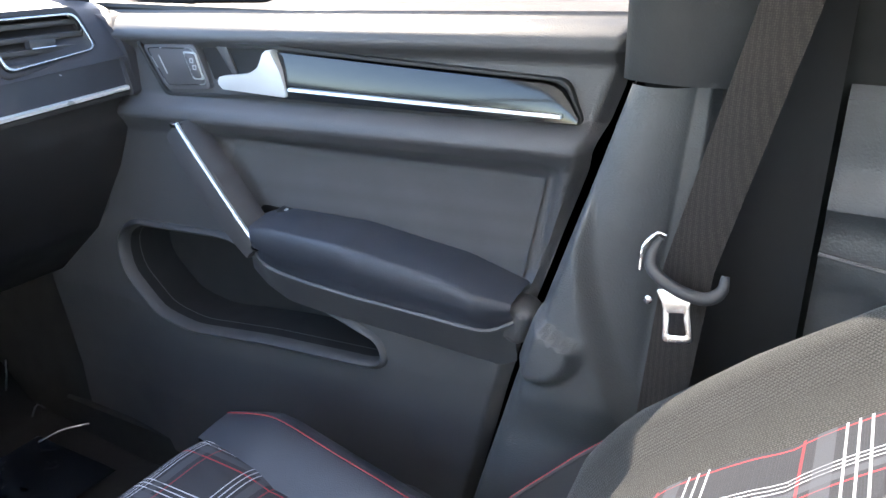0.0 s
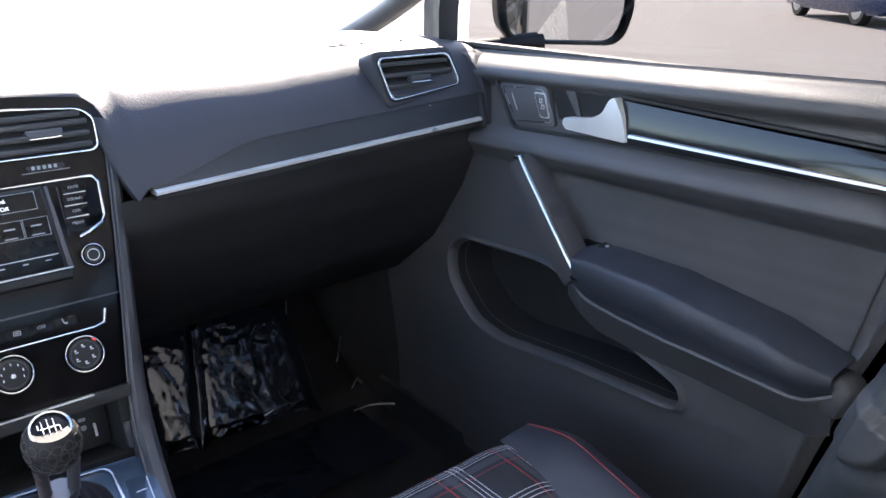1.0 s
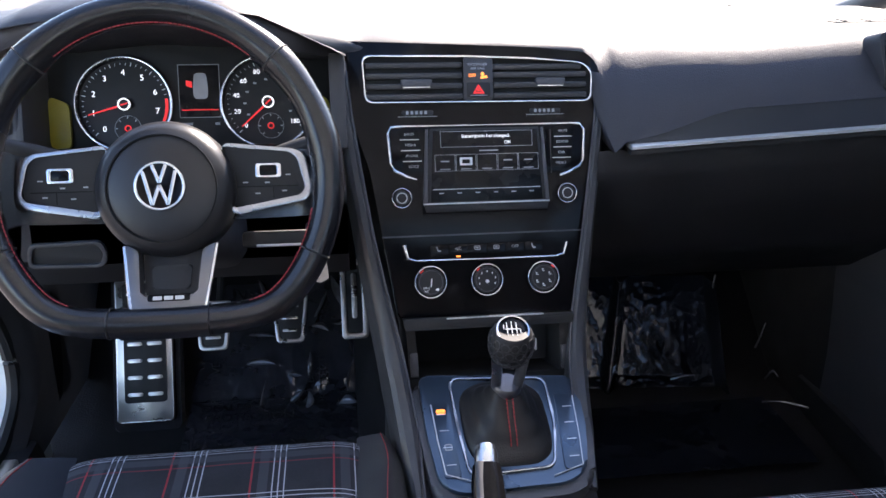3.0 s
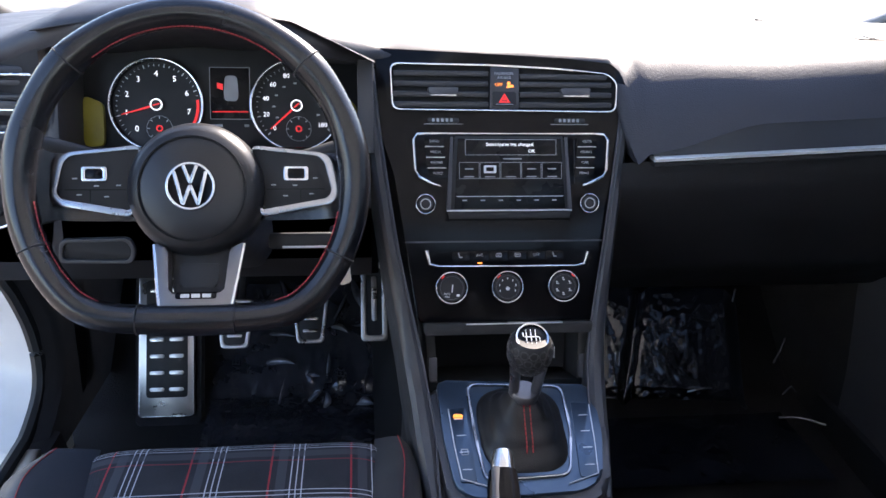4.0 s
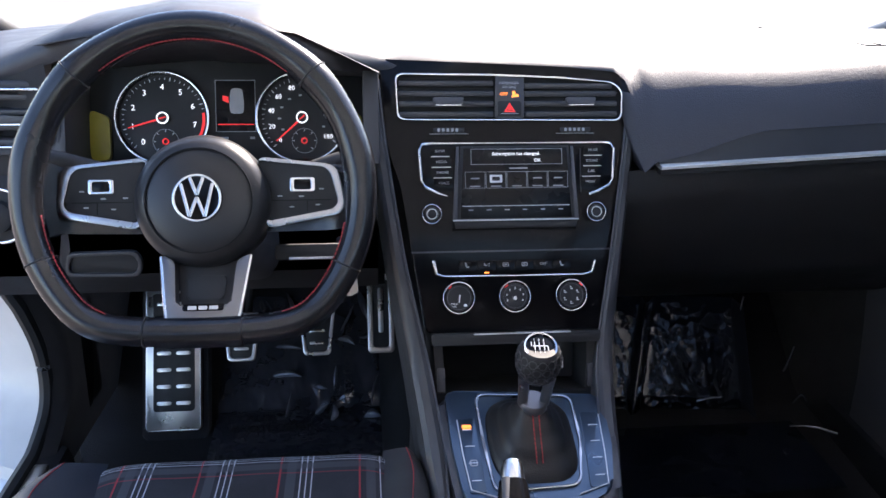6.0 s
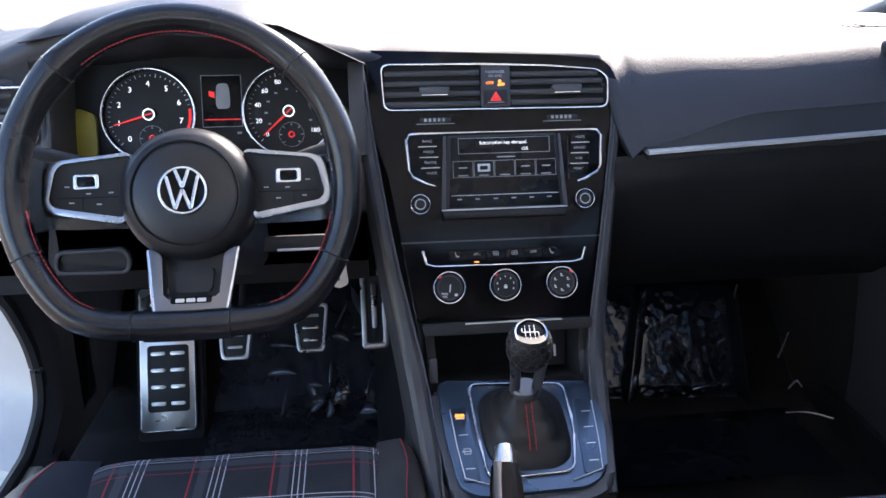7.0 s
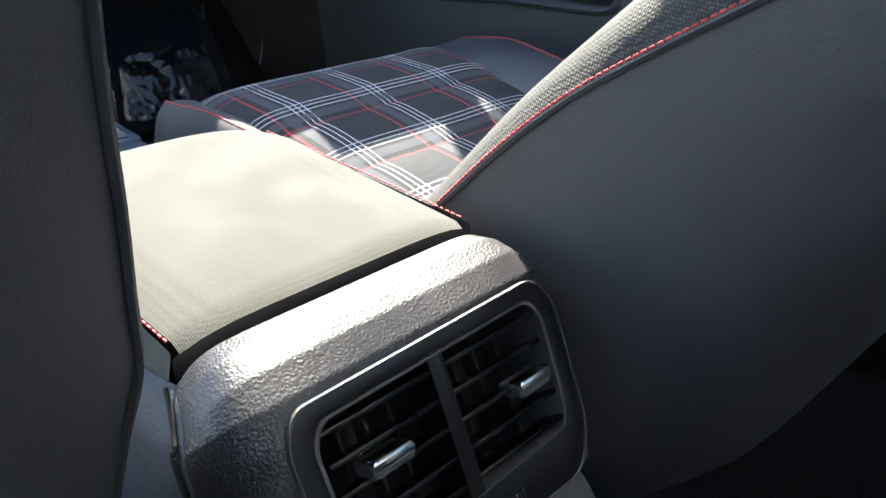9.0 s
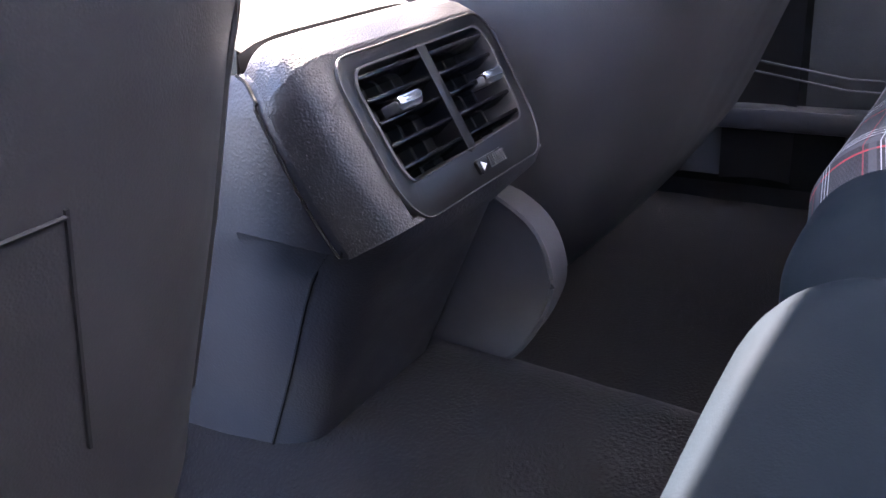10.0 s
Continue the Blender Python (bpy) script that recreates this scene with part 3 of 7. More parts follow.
def dashboard():
    d = thing("dashboard", (0, 1.1, 0.72), "black soft-touch dashboard with grey strips and a piano black centre panel", "dashboard")
    def strip_at(x):
        """Place of the bright line across the passenger side, and how far it has run."""
        u = min(1.04, max(-0.05, (x - 0.187) / 0.487))
        return 0.829 - 0.024 * u, 0.9605 + 0.0335 * u, u

    def band_height(u):
        return -0.012 + 0.016 * smoothstep(-0.05, 0.0, u) + 0.029 * smoothstep(0.0, 0.30, u)

    def top_ring(x):
        y, z = lerp(EDGE_Y, x), lerp(EDGE_Z, x)
        ys, zs, u = strip_at(x)
        h = band_height(u)
        k = smoothstep(0.146, 0.161, x)
        end = Vector((y + 0.006, z - 0.034)).lerp(Vector((ys + 0.002 + 0.18 * h, zs + 0.004 + h)), k)
        c0, c1 = Vector((y + 0.085, z + 0.001)), Vector((y + 0.004, z)).lerp(Vector((y + 0.010, z + 0.001)), k)
        c2 = Vector((y - 0.004, z - 0.012)).lerp(end + Vector((0.040, 0.058)), k)
        arc = [c0 * (1 - q) ** 3 + c1 * 3 * q * (1 - q) ** 2 + c2 * 3 * q * q * (1 - q) + end * q ** 3 for q in (i / 16 for i in range(17))]
        return [(x, 1.60, 1.035), (x, 1.45, 1.062), (x, 1.2, 0.5 * (z + 1.085)), (x, y + 0.14, z + 0.002)] + [(x, p.x, p.y) for p in arc] + [(x, end.x + 0.02, end.y - 0.001), (x, 1.2, 0.99), (x, 1.6, 1.0)]
    part("top_pad", loft([top_ring(x) for x in np.linspace(-0.735, 0.712, 110)]), SOFT, d, "grained black top pad running down into the fascia", angle=60)

    # trim strip: a smooth dark band that fades out towards the middle, and the bright line under it
    rings = []
    for i in range(41):
        x = 0.187 + 0.489 * i / 40
        ys, zs, u = strip_at(x)
        h = band_height(u)
        rings.append([(x, ys + 0.003, zs + 0.001), (x, ys + 0.0045, zs + 0.3 * h), (x, ys + 0.005 + 0.08 * h, zs + 0.7 * h), (x, ys + 0.005 + 0.18 * h, zs + h + 0.006), (x, ys + 0.03, zs + h + 0.004), (x, ys + 0.03, zs + 0.001)])
    part("trim_band", loft(rings), DASHTRIM, d, "smooth dark trim band")

    def line(z0, z1, off):
        rings = []
        for i in range(31):
            x = 0.187 + 0.487 * i / 30
            y, zz, u = strip_at(x)
            y -= off
            rings.append([(x, y, zz + z0), (x, y - 0.003, zz + z0 + 0.001), (x, y - 0.003, zz + z1 - 0.001), (x, y, zz + z1), (x, y + 0.02, zz + z1), (x, y + 0.02, zz + z0)])
        return loft(rings)
    part("lower_band", line(-0.010, -0.003, 0.0), MATTE, d)
    part("bright_line", line(-0.0032, 0.0026, 0.0020), PULL, d, "bright silver line")
    part("trim_end_cap", slab(rounded([(0.795, 0.985), (0.815, 0.98), (0.822, 1.03), (0.81, 1.035)], 0.006), 0.676, 0.69, Matrix(((0, 0, 1, 0), (1, 0, 0, 0), (0, 1, 0, 0), (0, 0, 0, 1))), 0.002), SOFT, d)

    # glove box and lower cover
    def glove(u, v):
        x = 0.150 + 0.532 * u
        z = 0.952 + 0.03 * u - (0.27 + 0.03 * u) * v
        y = lerp(((0, 0.842), (0.12, 0.838), (0.35, 0.866), (0.7, 0.93), (1, 1.03)), v) - 0.02 * u * (1 - v)
        return (x, y, z)
    gb = part("glove_box", sheet(glove, 30, 20, 0.015), HARD, d, "black glove box lid")
    part("lower_cover", sheet(lambda u, v: (0.15 + 0.55 * u, 1.02 + 0.45 * v, 0.69 - 0.02 * v), 8, 8, 0.015), MATTE, d)
    part("glove_latch", lathe([(0.0085, -0.004), (0.0085, 0.001), (0.007, 0.0025), (0.003, 0.001)], leaning((0.355, 0.868, 0.872), 10), 20), CHROME, gb, "round chrome lock barrel")

    # right end of the dashboard
    pr = rounded([(0.85, 1.085), (0.81, 1.05), (0.795, 0.98), (0.82, 0.90), (0.90, 0.80), (1.05, 0.70), (1.4, 0.70), (1.4, 1.06), (1.0, 1.09)], 0.03, 5)
    part("end_panel", slab(pr, 0.684, 0.722, Matrix(((0, 0, 1, 0), (1, 0, 0, 0), (0, 1, 0, 0), (0, 0, 0, 1))), 0.006), SOFT, d)

    air_vent(d, leaning((0.580, 0.8345, 1.060), 17), 0.143, 0.062, skew=0.014, rows=4, wheel=True)
    air_vent(d, leaning((-0.598, 0.865, 1.018), 12), 0.095, 0.070, skew=0.0, rows=4, wheel=True)
    # demister slots on the pad
    for x0, x1, y, z in ((0.50, 0.66, 0.955, 1.097), (-0.70, -0.56, 1.02, 1.075)):
        part("demister_slot", slab(rounded([(x0, y - 0.014), (x1, y - 0.014), (x1, y + 0.014), (x0, y + 0.014)], 0.008), z - 0.012, z + 0.0012, None, 0.001), MATTE, d)
        for i in range(4):
            xx = x0 + (x1 - x0) * (i + 0.6) / 4.4
            part("demister_rib", block(0.006, 0.022, 0.004, Matrix.Translation((xx, y, z + 0.001)), 0.001), HARD, d)

    # driver side: vent housing, knee panel, column shroud
    def left_face(u, v):
        x = -0.735 + 0.185 * u
        ye, ze = lerp(EDGE_Y, x), lerp(EDGE_Z, x)
        z = ze - 0.03 + (0.83 - ze + 0.03) * v
        return (x, ye + 0.004 - 0.02 * v, z)
    part("side_fascia", sheet(left_face, 10, 10, 0.02), SOFT, d)

    def knee(u, v):
        x = -0.70 + 0.53 * u
        z = 0.945 - 0.165 * v
        y = lerp(((0, 0.875), (0.3, 0.85), (0.75, 0.85), (1, 0.885)), v)
        return (x, y, z)
    kp = part("knee_panel", sheet(knee, 24, 12, 0.02), HARD, d, "black knee panel with storage tray")
    k = leaning((-0.515, 0.847, 0.838), 0)
    part("tray_rim", ring(rounded([(-0.045, -0.016), (0.045, -0.018), (0.052, 0.0), (0.045, 0.018), (-0.04, 0.016)], 0.01), rounded([(-0.040, -0.011), (0.040, -0.013), (0.046, 0.0), (0.040, 0.013), (-0.035, 0.011)], 0.008), 0, 0.006, k, 0.0015), HARD, kp)
    part("tray_door", slab(rounded([(-0.040, -0.011), (0.040, -0.013), (0.046, 0.0), (0.040, 0.013), (-0.035, 0.011)], 0.008), -0.002, 0.002, k, 0.001), MATTE, kp)
    part("under_cover", sheet(lambda u, v: (-0.70 + 0.54 * u, 0.89 + 0.6 * v, 0.78 - 0.04 * v), 6, 6, 0.012), MATTE, d)
    sw = leaning((-0.622, 0.845, 0.905), 8)
    part("light_switch", lathe([(0.034, 0), (0.034, 0.006), (0.030, 0.009), (0.020, 0.009), (0.019, 0.018), (0.015, 0.02)], sw, 32), MATTE, d)
    part("switch_ring", ring(circle(0.0345), circle(0.031), 0.004, 0.0085, sw, 0.001), CHROME, d)


def air_vent(parent, m, w, h, skew=0.0, rows=4, wheel=False):
    """An outlet: bright rim, near-black plate painting the shade inside, curved slats and a sliding grip."""
    out = rounded([(-w / 2 + skew, -h / 2), (w / 2, -h / 2 + skew), (w / 2 - skew, h / 2), (-w / 2, h / 2)], h * 0.2, 6)
    sc = lambda k, q: [(x * k, y * q) for x, y in out]
    v = part("vent_bezel", ring(sc(1 + 0.016 / w, 1 + 0.018 / h), sc(1, 1), -0.03, 0.003, m, 0.003), SOFT, parent)
    part("bright_rim", ring(sc(1, 1), sc(1 - 0.006 / w, 1 - 0.006 / h), -0.002, 0.0065, m, 0.0012), CHROME, v, "chrome rim")
    part("vent_shade", slab(sc(0.99, 0.99), -0.05, -0.028, m, 0), VOID, v)
    for i in range(rows):
        y = -h / 2 + h * (i + 0.5) / rows
        bm = block(w * 0.95, 0.0070, 0.020, m @ Matrix.Translation((0, y, -0.011)) @ Matrix.Rotation(radians(12), 4, "X"), 0.002)
        part("slat", bm, HARD, v)
    gp = rounded([(-0.019, -0.005), (0.014, -0.005), (0.019, 0.004), (-0.017, 0.006)], 0.003)
    part("grip", slab(gp, -0.004, 0.006, m @ at(0.0, -0.002), 0.0015), HARD, v)
    part("grip_line", slab(rrect(0.033, 0.0012, 0.0005, 0, -0.0052), 0.003, 0.0066, m @ at(0.0, -0.002), 0), CHROME, v)
    if wheel:
        wm = m @ at(0.02, -h / 2 - 0.010)
        part("thumb_wheel", slab(rrect(0.034, 0.007, 0.002), -0.002, 0.003, wm, 0.001), MATTE, v)
        for i in range(4):
            part("wheel_tick", slab(rrect(0.003, 0.0045, 0.0005, -0.011 + 0.0065 * i, 0), 0.002, 0.0036, wm, 0), GREYP, v)


dashboard()


# ---- centre stack ----
STACK = leaning((0.0, 0.80, 0.80), 22)


def centre_stack():
    st = thing("centre_stack", (0, 0.9, 0.70), "piano black centre stack with vents, radio screen and climate dials", "console panel")
    face = rounded([(-0.112, -0.045), (0.120, -0.045), (0.152, 0.14), (0.161, 0.235), (0.160, 0.270), (0.142, 0.287), (0.075, 0.2935), (-0.04, 0.2985), (-0.164, 0.3030), (-0.158, 0.20), (-0.140, 0.14)], 0.008)
    part("face_panel", slab(face, -0.02, 0.0, STACK, 0.003), GLOSS, st)
    part("split_line", slab(rrect(0.268, 0.0022, 0.001, 0.005, 0.058), -0.001, 0.0014, STACK, 0.0004), SMOOTHP, st)
    # side rails: padded strips beside the panel that run down to the console
    for s, xs in ((1, (0.166, 0.158, 0.137, 0.118, 0.106)), (-1, (0.172, 0.166, 0.146, 0.124, 0.112))):
        cent = [(s * xs[0], 0.900 + (0.016 if s > 0 else 0.0), 1.055 - (0.012 if s > 0 else 0.0)), (s * xs[1], 0.868 + (0.008 if s > 0 else 0.0), 0.985), (s * xs[2], 0.818, 0.850), (s * xs[3], 0.765, 0.735), (s * xs[4], 0.690, 0.672), (s * (xs[4] - (0.014 if s > 0 else 0.006)), 0.590, 0.632)]
        p = smooth_path(cent, 8)
        rings = []
        for i, c in enumerate(p):
            w = lerp(((0, 0.006), (16, 0.008), (26, 0.012), (34, 0.012), (40, 0.006)), i)
            ou = Vector((s, 0, 0))
            up = Vector((0, -0.55, 0.83))
            rings.append([c + ou * (w * a) + up * b for a, b in ((-1, -0.004), (-0.9, 0.003), (-0.4, 0.007), (0.4, 0.006), (0.9, 0.0), (1.0, -0.012), (1.1, -0.10), (-1, -0.06))])
        part("side_rail", loft(rings), RAIL, st, "grey side rail")
        edge = [c + Vector((-s, 0, 0)) * lerp(((0, 0.006), (16, 0.008), (26, 0.012), (34, 0.012), (40, 0.006)), i) + Vector((0, -0.55, 0.83)) * 0.004 for i, c in enumerate(p)]
        part("rail_edge", tube(edge, 0.0016, 6), SMOOTHP, st)
    centre_vents(st)
    radio(st)
    climate(st)


def centre_vents(st):
    m = STACK
    out = rounded([(-0.1435, 0.2245), (0.147, 0.2225), (0.149, 0.262), (0.136, 0.2735), (0.067, 0.2795), (-0.018, 0.2830), (-0.146, 0.2845)], 0.011, 5)
    cx, cy = 0.0, 0.253
    sc = lambda a, b: [(cx + (x - cx) * a, cy + (y - cy) * b) for x, y in out]
    # flat black plate on the face paints the dark depth of the vents
    v = part("vent_shade", slab(sc(0.99, 0.98), -0.02, 0.0008, m, 0), VOID, st)
    part("bright_rim", ring(out, sc(0.984, 0.925), -0.002, 0.006, m, 0.0012), CHROME, v, "chrome rim")
    for x0, x1 in ((-0.141, -0.020), (0.020, 0.141)):
        for i in range(4):
            y = 0.2330 + 0.0130 * i
            part("slat", block(x1 - x0 - (0.006 if x0 > 0 and i == 3 else 0.0), 0.0068, 0.010, m @ Matrix.Translation(((x0 + x1) / 2 - (0.003 if x0 > 0 and i == 3 else 0.0), y - (0.003 if x0 > 0 and i == 3 else 0.0), 0.0)) @ Matrix.Rotation(radians(14), 4, "X"), 0.0016), HARD, v)
        gx = (x0 + x1) / 2 + (0.002 if x0 < 0 else 0.012)
        part("grip", slab(rounded([(-0.017, -0.006), (0.017, -0.006), (0.020, 0.004), (-0.020, 0.004)], 0.003), 0.0, 0.010, m @ at(gx, 0.249), 0.002), SMOOTHP, v)
        part("grip_line", slab(rrect(0.033, 0.0012, 0.0005, 0, -0.0062), 0.005, 0.0106, m @ at(gx, 0.249), 0), CHROME, v)
        wm = m @ at(-0.078 if x0 < 0 else 0.086, 0.2125)
        part("thumb_wheel", slab(rrect(0.040, 0.006, 0.002), -0.001, 0.003, wm, 0.001), MATTE, v)
        for i in range(5):
            part("wheel_tick", slab(rrect(0.0032, 0.004, 0.0005, -0.013 + 0.0058 * i, 0), 0.002, 0.0036, wm, 0), GREYP, v)
        part("wheel_line", slab(rrect(0.05, 0.0008, 0.0003, 0.0, -0.0045), -0.001, 0.001, wm, 0), GREYP, v)
    hz = part("hazard_panel", slab(rounded([(-0.019, 0.2275), (0.019, 0.2275), (0.0195, 0.2790), (-0.0175, 0.2805)], 0.002), -0.002, 0.0045, m, 0.001), HARD, st)
    letters("PASSENGER", 0.0048, m @ at(0, 0.2715, 0.0048), GREYP, hz)
    letters("AIR BAG", 0.0048, m @ at(0, 0.2665, 0.0048), GREYP, hz)
    letters("OFF", 0.0058, m @ at(-0.007, 0.2575, 0.0048), LIT_O, hz)
    part("airbag_symbol", slab(circle(0.0022, 12), 0.0045, 0.0049, m @ at(0.006, 0.2595), 0), LIT_O, hz)
    part("airbag_symbol", slab([(-0.004, -0.003), (0.006, -0.002), (0.005, 0.001), (-0.002, 0.0005)], 0.0045, 0.0049, m @ at(0.0065, 0.2565), 0), LIT_O, hz)
    bt = part("hazard_button", slab(rrect(0.030, 0.018, 0.002, 0, 0.2395), 0.004, 0.0062, m, 0.001), MATTE, hz)
    tri = [(-0.0075, -0.0055), (0.0075, -0.0055), (0, 0.0065)]
    part("triangle", ring(tri, [(x * 0.55, y * 0.55 - 0.0006) for x, y in tri], 0.006, 0.0066, m @ at(0, 0.2400), 0), LIT_R, bt)
    part("triangle", slab([(x * 0.4, y * 0.4 - 0.0005) for x, y in tri], 0.006, 0.0066, m @ at(0, 0.2400), 0), LIT_R, bt)
    part("button_line", slab(rrect(0.022, 0.0008, 0.0003, 0, 0.2325), 0.0058, 0.0066, m, 0), GREYP, bt)


def radio(st):
    m = STACK @ at(0.006, 0.0)
    rd = part("radio_face", slab(rounded([(-0.122, 0.196), (0.128, 0.196), (0.126, 0.142), (0.094, 0.130), (0.080, 0.128), (0.079, 0.084), (-0.083, 0.084), (-0.084, 0.128), (-0.095, 0.130), (-0.119, 0.142)], 0.004), 0.0, 0.0035, m, 0.0012), GLOSS, st)
    # chrome bracket round the key columns
    for pts in ([(-0.088, 0.129), (-0.100, 0.1325), (-0.1165, 0.141), (-0.1205, 0.150), (-0.1225, 0.188), (-0.118, 0.1945), (-0.105, 0.1955), (0.005, 0.1955), (0.112, 0.1955), (0.124, 0.1945), (0.1295, 0.188), (0.1275, 0.150), (0.1235, 0.141), (0.107, 0.1325), (0.096, 0.129)],):
        p = [m @ Vector((x, y, 0.0035)) for x, y in pts]
        n = len(p)
        thick = [0.0009] * n
        for i, (x, y) in enumerate(pts):
            if abs(x) > 0.09:
                thick[i] = 0.0019
        part("bright_bracket", tube(p, thick, 8), CHROME, rd, "chrome bracket")
    sf = part("screen_frame", slab(rounded([(-0.070, 0.192), (0.070, 0.192), (0.078, 0.090), (-0.078, 0.090)], 0.002), 0.003, 0.0048, m, 0.001), MATTE, rd)
    part("frame_side", slab([(0.072, 0.191), (0.0755, 0.191), (0.0815, 0.098), (0.076, 0.098)], 0.003, 0.0062, m, 0.0008), SMOOTHP, rd)
    part("frame_side", slab([(-0.0755, 0.191), (-0.072, 0.191), (-0.076, 0.098), (-0.0815, 0.098)], 0.003, 0.0062, m, 0.0008), SMOOTHP, rd)
    part("frame_sill", slab([(-0.081, 0.0985), (0.081, 0.0985), (0.081, 0.0965), (-0.081, 0.0965)], 0.003, 0.0062, m, 0.0006), SILVER, rd)
    part("frame_sill", slab([(-0.080, 0.0955), (0.080, 0.0955), (0.078, 0.087), (-0.078, 0.087)], 0.003, 0.0052, m, 0.0006), MATTE, rd)
    part("side_column", slab([(0.0845, 0.188), (0.086, 0.188), (0.086, 0.132), (0.0845, 0.132)], 0.0034, 0.0042, m, 0), MATTE, rd)
    sc = part("screen", slab([(-0.066, 0.189), (0.067, 0.189), (0.0725, 0.100), (-0.0715, 0.100)], 0.0045, 0.0052, m, 0.0002), SCREEN, rd, "dark radio screen with a message box")
    z = 0.0053
    # message box with its two lines
    bx = [(-0.057, 0.188), (0.061, 0.188), (0.061, 0.168), (-0.057, 0.168)]
    part("message_box", ring(bx, [(-0.0564, 0.1874), (0.0604, 0.1874), (0.0604, 0.1686), (-0.0564, 0.1686)], z, z + 0.0002, m, 0), GREYP, sc)
    letters("Subscription has changed.", 0.0060, m @ at(0.001, 0.1815, z), LIT_W, sc)
    letters("OK", 0.0062, m @ at(0.029, 0.1730, z), LIT_W, sc)
    part("text_bar", slab(rrect(0.024, 0.0014, 0.0003, 0.004, 0.1632), z, z + 0.0002, m, 0), GREYP, sc)
    for i in range(5):
        cx = -0.052 + 0.0268 * i
        o, q = rrect(0.0258, 0.021, 0.0004, cx, 0.1485, 1), rrect(0.0248, 0.020, 0.0003, cx, 0.1485, 1)
        part("preset_box", ring(o, q, z, z + 0.0002, m, 0), GREYP, sc)
        part("text_bar", slab(rrect(0.013, 0.0013, 0.0003, cx, 0.1405), z, z + 0.0002, m, 0), GREYP, sc)
        if i == 1:
            part("preset_sign", ring(rrect(0.016, 0.010, 0.001, cx, 0.1500), rrect(0.010, 0.005, 0.001, cx, 0.1500), z, z + 0.0002, m, 0), WHITE, sc)
        elif i != 2:
            part("preset_sign", slab(rrect(0.011, 0.0016, 0.0003, cx, 0.1505), z, z + 0.0002, m, 0), GREYP, sc)
    part("tab_line", slab(rrect(0.138, 0.0008, 0.0002, 0.0005, 0.1155), z, z + 0.0002, m, 0), WHITE, sc)
    for i in range(6):
        part("tab_mark", slab(rrect(0.006, 0.0014, 0.0003, -0.058 + 0.0232 * i, 0.1105), z, z + 0.0002, m, 0), GREYP, sc)
    # key columns
    for s, words in ((-1, ("BAND", "MEDIA", "PHONE", "VOICE")), (1, ("MUTE", "SOUND", "CAR", "MENU"))):
        for i, wd in enumerate(words):
            cx = s * 0.099 + 0.003 - s * 0.0035 * i * 0.4
            cy = 0.1855 - 0.0135 * i
            k = part("key", slab(rrect(0.026, 0.0118, 0.0012, cx, cy), 0.003, 0.0046, m, 0.0006), GLOSS, rd)
            letters(wd, 0.0046, m @ at(cx, cy, 0.0047), GREYP, k)
            if i < 3:
                part("key_line", slab(rrect(0.024, 0.0009, 0.0003, cx, cy - 0.0066), 0.003, 0.0045, m, 0), SILVER, rd)
    for x in (-0.1085, 0.103):
        mm = m @ at(x, 0.106)
        kn = part("rotary_knob", lathe([(0.0125, 0), (0.0122, 0.010), (0.0112, 0.012), (0.0105, 0.012)], mm, 32), GLOSS, rd)
        part("knob_rim", ring(circle(0.0128), circle(0.0112), 0.007, 0.0126, mm, 0.0008), CHROME, kn, "chrome rim")
        part("knob_cap", slab(circle(0.0098, 28), 0.010, 0.0122, mm, 0.0008), MATTE, kn)
        part("knob_inner_rim", ring(circle(0.0068), circle(0.0058), 0.0118, 0.0128, mm, 0.0003), SILVER, kn)


